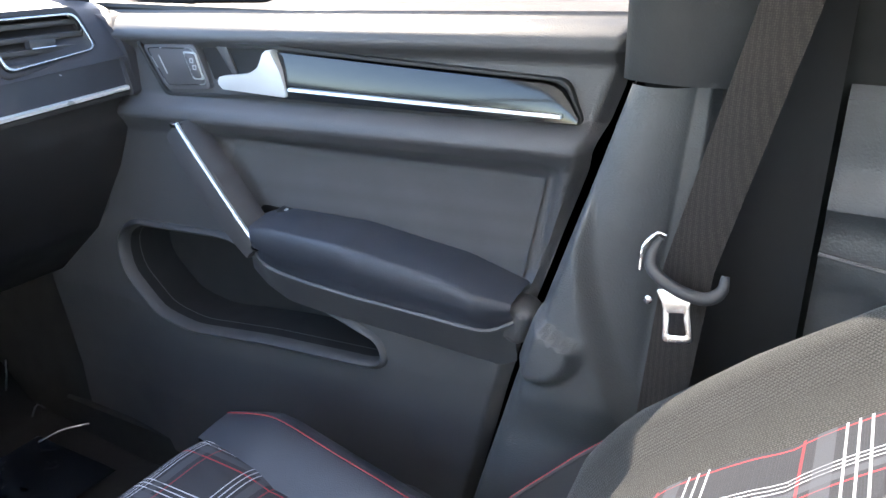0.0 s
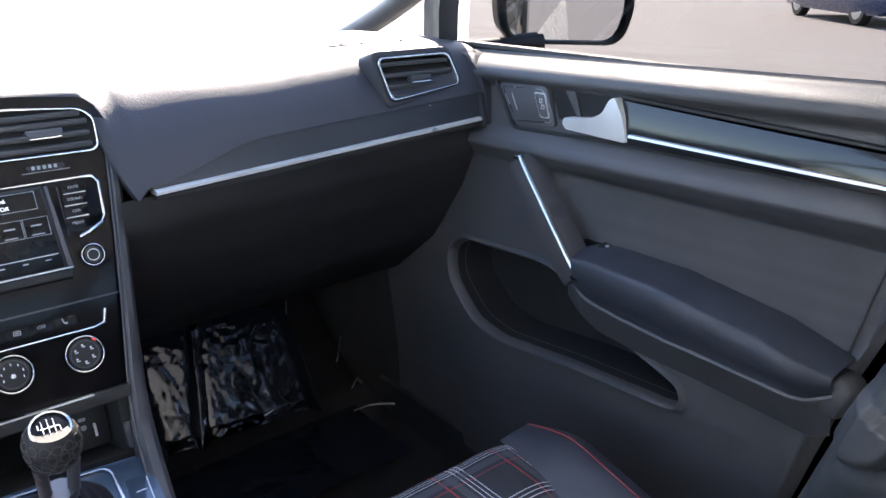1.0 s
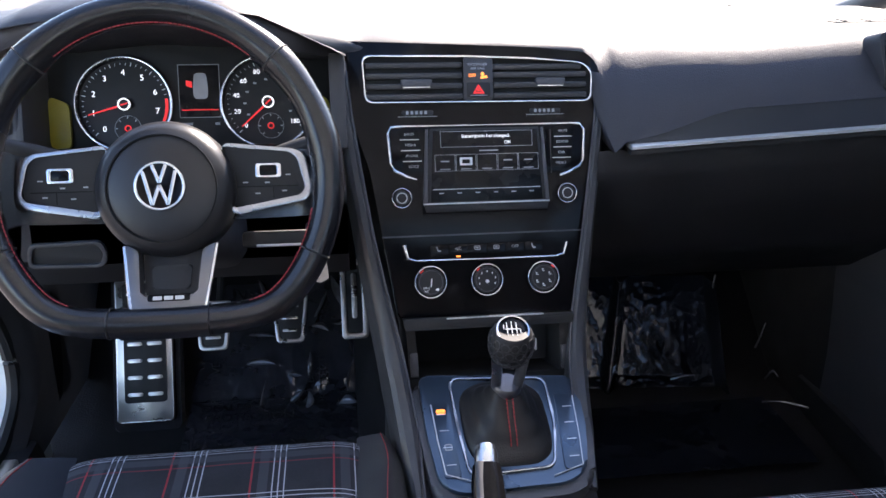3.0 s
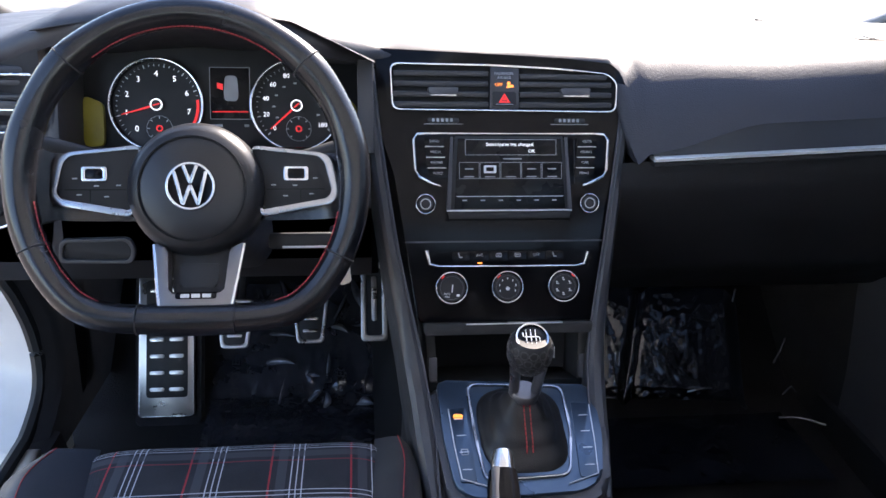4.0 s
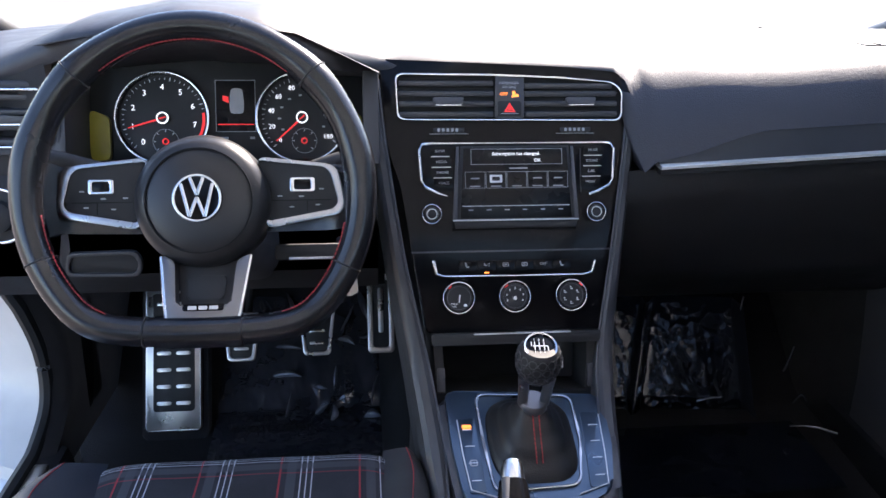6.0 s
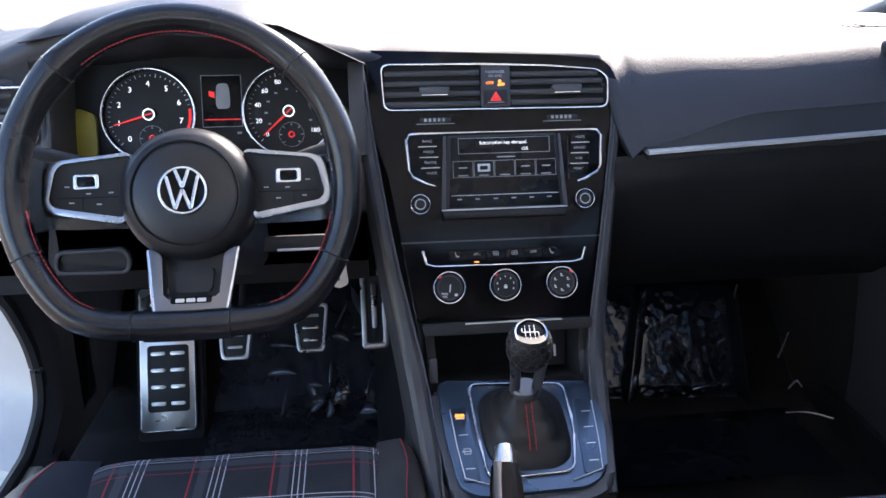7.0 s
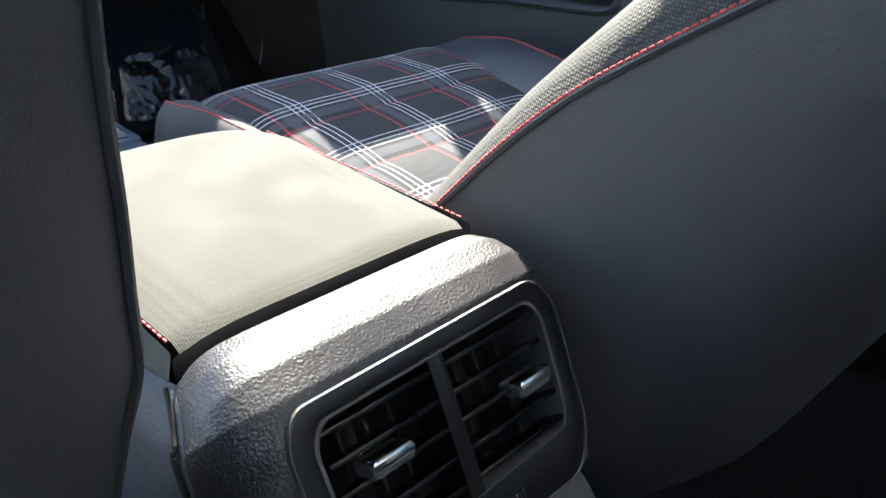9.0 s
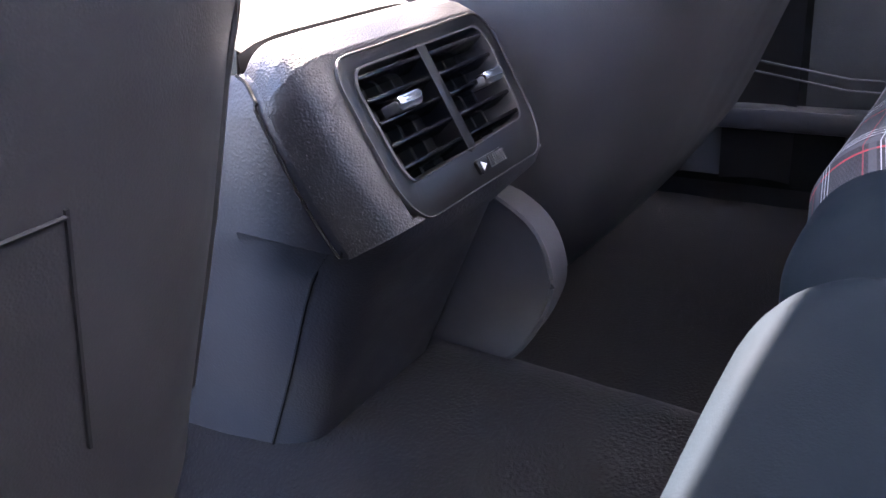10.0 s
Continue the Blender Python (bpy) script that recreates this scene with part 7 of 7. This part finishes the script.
POCKET = rounded([(0.872, 0.770), (0.835, 0.795), (0.66, 0.806), (0.605, 0.795), (0.57, 0.765), (0.50, 0.742), (0.415, 0.715), (0.408, 0.688), (0.43, 0.680), (0.60, 0.668), (0.74, 0.650), (0.80, 0.662), (0.865, 0.715)], 0.02, 3)
RECESS = rounded([(0.672, 0.945), (0.40, 0.956), (0.195, 0.963), (0.203, 0.86), (0.225, 0.815), (0.40, 0.80), (0.585, 0.80)], 0.02, 3)


def door_x(y, z, pocket=inside(POCKET), recess=inside(RECESS)):
    zz = z - 0.040 * (0.73 - y)
    x = lerp(((0.30, 0.70), (0.50, 0.692), (0.60, 0.680), (0.67, 0.670), (0.75, 0.670), (0.80, 0.676), (0.90, 0.680), (0.940, 0.680), (0.952, 0.672), (0.962, 0.663), (0.974, 0.668), (0.990, 0.690), (1.045, 0.698), (1.052, 0.690), (1.060, 0.680), (1.072, 0.684), (1.082, 0.700), (1.088, 0.722), (1.12, 0.738)), zz)
    x += 0.018 * smoothstep(-0.008, 0.016, recess(y, z))
    pk = pocket(y, z)
    x += 0.03 * smoothstep(0.0, 0.012, pk)
    x += 0.012 * smoothstep(0.78, 0.98, y)
    return x


def passenger_door():
    d = thing("passenger_door", (0.72, 0.55, 0.42), "dark grey passenger door trim with piano black strip, bright handle and armrest", "door")
    ny, nz = 180, 190
    def panel(u, v):
        z0 = 0.38 + (1.092 - 0.38) * v
        y1 = seam_y(z0) + 0.004
        y = 1.06 + (y1 - 1.06) * u
        z = z0 + 0.040 * (0.73 - y) * smoothstep(0.62, 0.85, z0) - 0.02 * smoothstep(1.06, 1.12, z0) * 0
        x = door_x(y, z) + 0.02 * smoothstep(0.985, 1.0, u)
        return (x, y, z)
    skin = part("door_panel", sheet(panel, ny, nz), DOORSKIN, d, "grained dark grey door panel", angle=60)
    part("cloth_insert", sheet(lambda u, v: ((lambda y, z: (door_x(y, z) - 0.0035, y, z))(0.640 - 0.425 * u + 0.02 * (1 - v), 0.83 + (0.112 + 0.006 * u) * v)), 50, 20), INSERT, d, "smooth cloth insert")
    # map pocket: a rolled lip and a hollow, its shade painted near-black
    plain = lambda y, z: door_x(y, z, pocket=lambda *q: -1.0)
    ol = []
    for q, r in zip(POCKET, POCKET[1:] + POCKET[:1]):
        n = max(1, int(math.hypot(r[0] - q[0], r[1] - q[1]) / 0.006))
        ol += [Vector((q[0] + (r[0] - q[0]) * i / n, q[1] + (r[1] - q[1]) * i / n)) for i in range(n)]
    turn = sum(u.x * w.y - w.x * u.y for u, w in zip(ol, ol[1:] + ol[:1]))
    def inset(k, depth):
        out = []
        for i, c in enumerate(ol):
            t = ol[(i + 2) % len(ol)] - ol[i - 2]
            n = Vector((-t.y, t.x)).normalized() * (1 if turn > 0 else -1)
            y, z = c.x + n.x * k, c.y + n.y * k
            out.append((plain(c.x, c.y) + depth, y, z))
        return out
    lip = part("pocket_lip", loft([inset(-0.009, 0.001), inset(-0.006, -0.004), inset(-0.002, -0.006), inset(0.001, -0.003), inset(0.003, 0.006), inset(0.004, 0.03)], cap=False), DOORSKIN, d, "rolled edge of the door pocket", angle=60)
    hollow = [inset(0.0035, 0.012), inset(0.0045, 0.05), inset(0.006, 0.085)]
    part("hollow_shade", loft(hollow, cap=False), HOLLOWSHADE, lip, "near-black inner wall with the pocket shade put into its colour", angle=60)
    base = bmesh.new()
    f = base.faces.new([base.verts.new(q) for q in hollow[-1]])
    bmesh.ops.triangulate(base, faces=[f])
    part("pocket_back", base, HOLLOWSHADE, lip)
    bm = bmesh.new()
    bm.from_mesh(skin.data)
    pocket = inside(POCKET)
    gone = [f for f in bm.faces if 0.38 < f.calc_center_median().y < 0.90 and 0.62 < f.calc_center_median().z < 0.83 and pocket(f.calc_center_median().y, f.calc_center_median().z) > 0.0005]
    bmesh.ops.delete(bm, geom=gone, context="FACES")
    bm.to_mesh(skin.data)
    bm.free()
    # piano black strip following the panel
    def strip_ring(y, z0, z1, off, dep=0.012):
        x = 0.690 + 0.004 * smoothstep(0.3, 0.6, y)
        return [(x - off + dep, y, z0), (x - off - 0.004, y, z0 + 0.0012)] + [(x - off - 0.004 + (z1 - z0) * (0.075 * q + 0.11 * q * q), y, z0 + 0.0012 + (z1 - z0 - 0.0027) * q) for q in (0.15, 0.3, 0.45, 0.6, 0.75, 0.9, 1.0)] + [(x - off + dep, y, z1)]
    rows = []
    for i in range(41):
        k = i / 40
        y = 0.566 - 0.386 * k
        z0 = 1.0000 + 0.0105 * k
        z1 = lerp(((0.0, 1.0550), (0.5, 1.0510), (0.92, 1.0480), (0.96, 1.0400), (1.0, 1.0180)), k)
        rows.append(strip_ring(y, z0, z1, 0.008))
    part("trim_strip", loft(rows), DOORGLOSS, d, "piano black trim strip")
    rows = []
    for i in range(25):
        k = i / 24
        y = 0.5355 - 0.3395 * k
        z0 = 1.0108 + 0.0044 * k
        rows.append(strip_ring(y, z0, z0 + 0.0060, 0.0125, 0.008))
    part("bright_strip", loft(rows), SILVER, d, "satin silver strip")
    Dm = Matrix(((0, 0, -1, 0.692), (-1, 0, 0, 0), (0, 1, 0, 0), (0, 0, 0, 1)))  # local x: rearwards, y: up, z: into the cabin
    edge = [(-0.794, 1.056), (-0.749, 0.986), (-0.589, 0.9965), (-0.42, 1.000), (-0.174, 1.0085), (-0.195, 1.0525), (-0.42, 1.0575), (-0.587, 1.0625), (-0.684, 1.0645)]
    inner = [(-0.786, 1.0525), (-0.745, 0.9905), (-0.589, 1.0005), (-0.42, 1.004), (-0.180, 1.0120), (-0.199, 1.0490), (-0.42, 1.0540), (-0.587, 1.0590), (-0.684, 1.0610)]
    part("strip_surround", ring(rounded(edge, 0.012, 4), rounded(inner, 0.010, 4), -0.010, 0.0065, Dm, 0.002), MATTE, d, "dark moulded edge round the trim strip")
    part("strip_well", slab(rounded(inner, 0.010, 4), -0.012, -0.004, Dm, 0), VOID, d)
    # handle plate with lock key
    pl = part("handle_plate", slab(rounded([(-0.780, 1.0500), (-0.744, 0.9945), (-0.664, 1.0020), (-0.687, 1.0555)], 0.008), -0.006, 0.006, Dm, 0.002), SMOOTHP, d, "blue-grey plate behind the handle")
    part("plate_edge", ring(rounded([(-0.772, 1.0465), (-0.741, 1.0000), (-0.671, 1.0065), (-0.690, 1.0510)], 0.007), rounded([(-0.7705, 1.0457), (-0.7402, 1.0012), (-0.6722, 1.0077), (-0.6908, 1.0500)], 0.007), 0.005, 0.0068, Dm, 0), DARKCHROME, pl)
    part("lock_key", slab(rounded([(-0.704, 1.0440), (-0.687, 1.0440), (-0.677, 1.0145), (-0.691, 1.0140)], 0.003), 0.004, 0.009, Dm, 0.0015), SMOOTHP, pl)
    part("lock_rim", ring(rounded([(-0.7062, 1.0460), (-0.6855, 1.0460), (-0.6748, 1.0125), (-0.6920, 1.0120)], 0.003), rounded([(-0.704, 1.0440), (-0.687, 1.0440), (-0.677, 1.0145), (-0.691, 1.0140)], 0.003), 0.004, 0.0082, Dm, 0.0004), SILVER, pl)
    for q, w in ((0.25, 0.006), (0.62, 0.0065)):
        part("lock_sign", ring(rrect(w, 0.0062, 0.001, -0.694 + 0.011 * q, 1.041 - 0.022 * q), rrect(w * 0.6, 0.0036, 0.0006, -0.694 + 0.011 * q, 1.041 - 0.022 * q), 0.008, 0.0094, Dm, 0), GREYP, pl)
    part("plate_mark", slab([(-0.7525, 1.0380), (-0.7508, 1.0385), (-0.7385, 1.0155), (-0.7402, 1.0150)], 0.0055, 0.0064, Dm, 0), GREYP, pl)
    # shallow recess, its shade put into a near-black plate, and bright pull
    part("pull_recess", slab(rounded([(-0.682, 1.0560), (-0.660, 1.0020), (-0.556, 1.0020), (-0.566, 1.0570)], 0.006), -0.006, -0.001, Dm, 0), HOLLOWSHADE, d)
    part("recess_rib", slab([(-0.655, 1.0545), (-0.637, 1.0545), (-0.622, 1.0200), (-0.630, 1.0200)], -0.004, 0.002, Dm, 0.001), HARD, d)
    hp = [(-0.6475, 1.0195), (-0.6450, 1.0050), (-0.5385, 1.0035), (-0.5480, 1.0340), (-0.5620, 1.0570), (-0.5700, 1.0560), (-0.5810, 1.0350), (-0.5980, 1.0265)]
    part("door_pull", slab(rounded(hp, 0.005), -0.002, 0.0125, Dm, 0.004, 3), PULL, d, "bright satin inner door handle")
    # grab bar
    g0, g1 = Vector((0.655, 0.700, 0.953)), Vector((0.640, 0.570, 0.818))
    gd = (g1 - g0).normalized()
    out = Vector((-1, 0, 0))
    side = gd.cross(out).normalized()
    rings = []
    for i in range(13):
        k = i / 12
        c = g0.lerp(g1, k) + out * (0.006 * math.sin(math.pi * k) ** 0.7)
        w = 0.017 + 0.004 * math.sin(math.pi * k)
        rings.append([c + side * (w * a) + out * b for a, b in ((-1, -0.03), (-1, 0.004), (-0.7, 0.012), (0.0, 0.014), (0.7, 0.012), (1, 0.004), (1, -0.03))])
    gb = part("grab_bar", loft(rings), HARD, d, "black grab bar")
    rs = []
    for i in range(13):
        k = i / 12
        c = g0.lerp(g1, k) + out * (0.006 * math.sin(math.pi * k) ** 0.7 + 0.010) - side * (0.0165 + 0.004 * math.sin(math.pi * k))
        rs.append([c + side * a + out * b for a, b in ((-0.0016, 0), (-0.0012, 0.003), (0.0012, 0.0042), (0.0018, 0.0015))])
    part("bar_line", loft(rs), SILVER, gb, "satin silver line")
    for c in (g0, g1):
        part("bar_tip", block(0.010, 0.014, 0.006, Matrix.Translation(c + out * 0.010 - side * 0.012), 0.002), CHROME, gb)
    # armrest pad: top and rolled side
    def arm(u, v):
        y = 0.600 - 0.375 * u
        ztop = lerp(((0, 0.852), (0.15, 0.862), (0.45, 0.864), (0.8, 0.850), (1, 0.830)), u)
        zlow = lerp(((0, 0.834), (0.06, 0.815), (0.15, 0.800), (0.3, 0.796), (0.6, 0.794), (0.95, 0.789), (1, 0.80)), u)
        dep = lerp(((0, 0.02), (0.1, 0.045), (0.5, 0.055), (0.9, 0.050), (1, 0.03)), u)
        if v < 0.45:
            k = v / 0.45
            x = 0.690 - (0.690 - (0.662 - dep * 0.75)) * k
            z = ztop - 0.006 * k * k
        else:
            k = (v - 0.45) / 0.55
            x = 0.662 - dep * 0.75 - dep * 0.20 * math.sin(math.pi * min(1, k * 1.2) * 0.8) + 0.012 * k * k
            z = ztop - 0.006 - (ztop - 0.006 - zlow) * (1 - math.cos(k * math.pi / 2)) ** 0.8
        return (x, y, z)
    part("armrest_pad", sheet(arm, 50, 30, 0.0), ARMPAD, d, "padded leatherette armrest")
    low = [Vector(arm(u / 16, 1.0)) + Vector((-0.001, 0, -0.001)) for u in range(17)]
    part("armrest_line", tube(smooth_path([g1 + Vector((-0.002, 0.004, 0.0))] + low[1:], 3), 0.0028, 6), SMOOTHP, d)
    def under(u, v):
        p = Vector(arm(u, 1.0))
        q = Vector((0.662, p.y, p.z - 0.055))
        return p.lerp(q, v)
    part("armrest_under", sheet(under, 50, 6), DOORSKIN, d)
    part("arm_end", block(0.045, 0.034, 0.048, Matrix.Translation((0.668, 0.226, 0.795)) @ Matrix.Rotation(radians(18), 4, "X"), 0.012, 3), DOORSKIN, d)
    sw = Matrix.Translation((0.683, 0.562, 0.853)) @ Matrix.Rotation(radians(-8), 4, "Y")
    ws = part("window_switch_plate", slab(rrect(0.040, 0.075, 0.01), -0.004, 0.003, sw, 0.0015), GLOSS, d)
    part("window_switch", block(0.016, 0.024, 0.007, sw @ Matrix.Translation((0, -0.008, 0.004)) @ Matrix.Rotation(radians(10), 4, "X"), 0.002), MATTE, ws)
    part("switch_sign", slab(rrect(0.006, 0.006, 0.002, 0.0, -0.006), 0.0065, 0.0082, sw, 0), GREYP, ws)
    # lower body line
    part("lower_crease", tube([(door_x(y, z) - 0.001, y, z) for y, z in ((0.430, 0.739), (0.38, 0.740), (0.30, 0.742), (0.245, 0.743))], 0.0018, 6), SMOOTHP, d)


passenger_door()


def pillar_and_belt():
    p = thing("pillar_trim", (0.69, 0.05, 0.42), "grey grained B-pillar trim with a moulded lower cover", "pillar trim")
    def low(u, v):
        z = 0.38 + 0.68 * v
        y0 = seam_y(z) - 0.006
        y1 = lerp(((0.38, 0.0), (0.7, 0.035), (0.9, 0.04), (1.06, 0.045)), z)
        y = y0 + (y1 - y0) * u
        x = 0.665 - 0.022 * math.sin(math.pi * min(1, u * 1.3 + 0.1)) ** 0.7 + 0.03 * smoothstep(0.85, 1.0, u)
        x -= 0.022 * smoothstep(0.0, 0.05, 0.99 - z - 0.35 * u) * smoothstep(0, 0.12, u) * smoothstep(0.68, 0.76, z + 0.02)
        q = ((y - 0.190) / 0.056) ** 2 + ((z - 0.805) / 0.060) ** 2
        x -= 0.020 * smoothstep(1.0, 0.45, q) * smoothstep(0.003, -0.003, z - 0.823 + 0.35 * (0.197 - y))
        x += 0.02 * smoothstep(0.02, 0.0, u)
        return (x, y, z)
    part("lower_trim", sheet(low, 60, 170), PILLAR, p, angle=60)
    def up(u, v):
        z = 1.062 + 0.36 * v
        y = 0.135 - 0.02 * v - (0.115 + 0.0 * v) * u
        x = 0.668 - 0.10 * v - 0.020 * math.sin(math.pi * u) ** 0.6
        return (x, y, z)
    part("upper_trim", sheet(up, 20, 20, 0.006), PILLAR, p)
    part("pillar_core", loft([[(x + 0.02, 0.12, z), (x + 0.05, 0.12, z), (x + 0.05, -0.10, z), (x + 0.02, -0.10, z)] for x, z in ((0.67, 0.36), (0.67, 1.06), (0.57, 1.42))]), VOID, p)
    def rear_face(u, v):
        z = 0.38 + 1.03 * v
        return (0.655 + 0.012 * math.sin(u * 3) - 0.10 * smoothstep(1.06, 1.45, z), 0.045 - 0.090 * u, z)
    part("rear_cover", sheet(rear_face, 10, 30, 0.006), MATTE, p)

    b = thing("seat_belt", (0.64, 0.06, 0.60), "black seat belt with plastic stop and bright latch tongue", "seat belt")
    a0, a1, a2 = Vector((0.590, -0.045, 1.33)), Vector((0.628, 0.050, 0.905)), Vector((0.640, 0.075, 0.55))
    side = Vector((-0.25, -0.92, 0.1)).normalized()
    def web(p, q, w0, w1):
        d = (q - p).normalized()
        n = d.cross(side).normalized()
        return sheet(lambda u, v: p.lerp(q, v) + side * ((w0 + (w1 - w0) * v) * (u - 0.5)) + n * (0.0015 * math.sin(3.14 * u)), 6, 30, 0.0016)
    WEB = mat("belt_webbing", (0.060, 0.050, 0.045), 0.75, grain=0.7, grain_size=0.0018, kind="weave")
    part("webbing", web(a0, a1, 0.048, 0.048), WEB, b, "dark woven webbing")
    part("webbing", web(a1, a2, 0.048, 0.046), WEB, b)
    B = Matrix.Translation((0.624, 0.052, 0.893)) @ Matrix.Rotation(radians(15), 4, "Z") @ Matrix.Rotation(radians(-6), 4, "X")
    part("belt_stop", tube(smooth_path([(0.616, 0.074, 0.934), (0.612, 0.080, 0.922), (0.608, 0.078, 0.908), (0.604, 0.064, 0.898), (0.602, 0.046, 0.892), (0.604, 0.028, 0.890), (0.608, 0.017, 0.898), (0.612, 0.016, 0.911)], 5), [0.003, 0.0034, 0.004, 0.0044, 0.0048, 0.005, 0.0053, 0.0056, 0.006, 0.006] + [0.006] * 18 + [0.006, 0.0058, 0.0055, 0.005, 0.0047, 0.0044, 0.004, 0.0036], 10, flat=1.0), HARD, b, "grey plastic belt guide")
    part("stop_wire", tube(smooth_path([(0.606, 0.088, 0.905), (0.609, 0.088, 0.925), (0.613, 0.078, 0.939), (0.615, 0.070, 0.938)], 5), 0.0016, 8), CHROME, b)
    T = Matrix.Translation((0.610, 0.062, 0.852)) @ Matrix.Rotation(radians(-90), 4, "Y") @ Matrix.Rotation(radians(-82), 4, "Z") @ Matrix.Rotation(radians(0), 4, "X")
    tongue_o = rounded([(-0.022, 0.030), (0.022, 0.030), (0.014, 0.012), (0.0165, -0.030), (-0.0165, -0.030), (-0.014, 0.012)], 0.006)
    tongue_i = rounded([(-0.008, 0.004), (0.008, 0.004), (0.0075, 0.0), (0.0095, -0.021), (-0.0095, -0.021), (-0.0075, 0.0)], 0.003)
    T = Matrix(((0, 0.12, -1, 0.600), (-0.985, 0.17, 0, 0.050), (0.17, 0.98, 0.12, 0.870), (0, 0, 0, 1))) @ Matrix.Scale(0.82, 4)
    part("latch_tongue", ring(tongue_o, tongue_i, 0, 0.0025, T, 0.0008), CHROME, b, "bright steel latch tongue")
    part("tongue_screw", lathe([(0.004, 0), (0.004, 0.003), (0.002, 0.004)], Matrix.Translation((0.603, 0.077, 0.880)) @ Matrix.Rotation(radians(-90), 4, "Y"), 14), CHROME, b)

    rd = thing("rear_door", (0.72, -0.4, 0.42), "dark grey rear door trim panel", "door")
    def rear(u, v):
        z = 0.38 + 0.72 * v
        y = -0.05 - 1.0 * u
        x = lerp(((0.38, 0.70), (0.6, 0.672), (0.80, 0.665), (0.95, 0.68), (0.97, 0.662), (1.0, 0.68), (1.06, 0.676), (1.08, 0.70), (1.10, 0.74)), z)
        x += 0.015 * smoothstep(0.0, 0.03, math.sin(3 * (y + 0.1)) * 0.1 + 0.90 - z) * smoothstep(0.70, 0.75, z)
        return (x, y, z)
    part("door_panel", sheet(rear, 50, 70), PILLAR, rd)
    part("sill_trim", block(0.03, 0.9, 0.030, Matrix.Translation((0.655, -0.36, 0.468)), 0.006), RAIL, rd, "grey entry sill trim")
    for dz in (0.0, 0.014):
        part("sill_line", tube([(0.652, 0.01, 0.542 - dz), (0.652, -0.10, 0.522 - dz), (0.652, -0.30, 0.515 - dz)], 0.0014, 6), SMOOTHP, rd)
    part("panel_crease", tube([(0.664, y, z) for y, z in ((-0.05, 0.926), (-0.14, 0.915), (-0.32, 0.88), (-0.5, 0.87))], 0.002, 6), SMOOTHP, rd)
    rs = part("rear_window_pane", sheet(lambda u, v: (0.745 - 0.12 * v, 0.0 - 0.95 * u, 1.09 + 0.30 * v), 4, 4), PRIVACY, rd, "tinted rear glass")


pillar_and_belt()
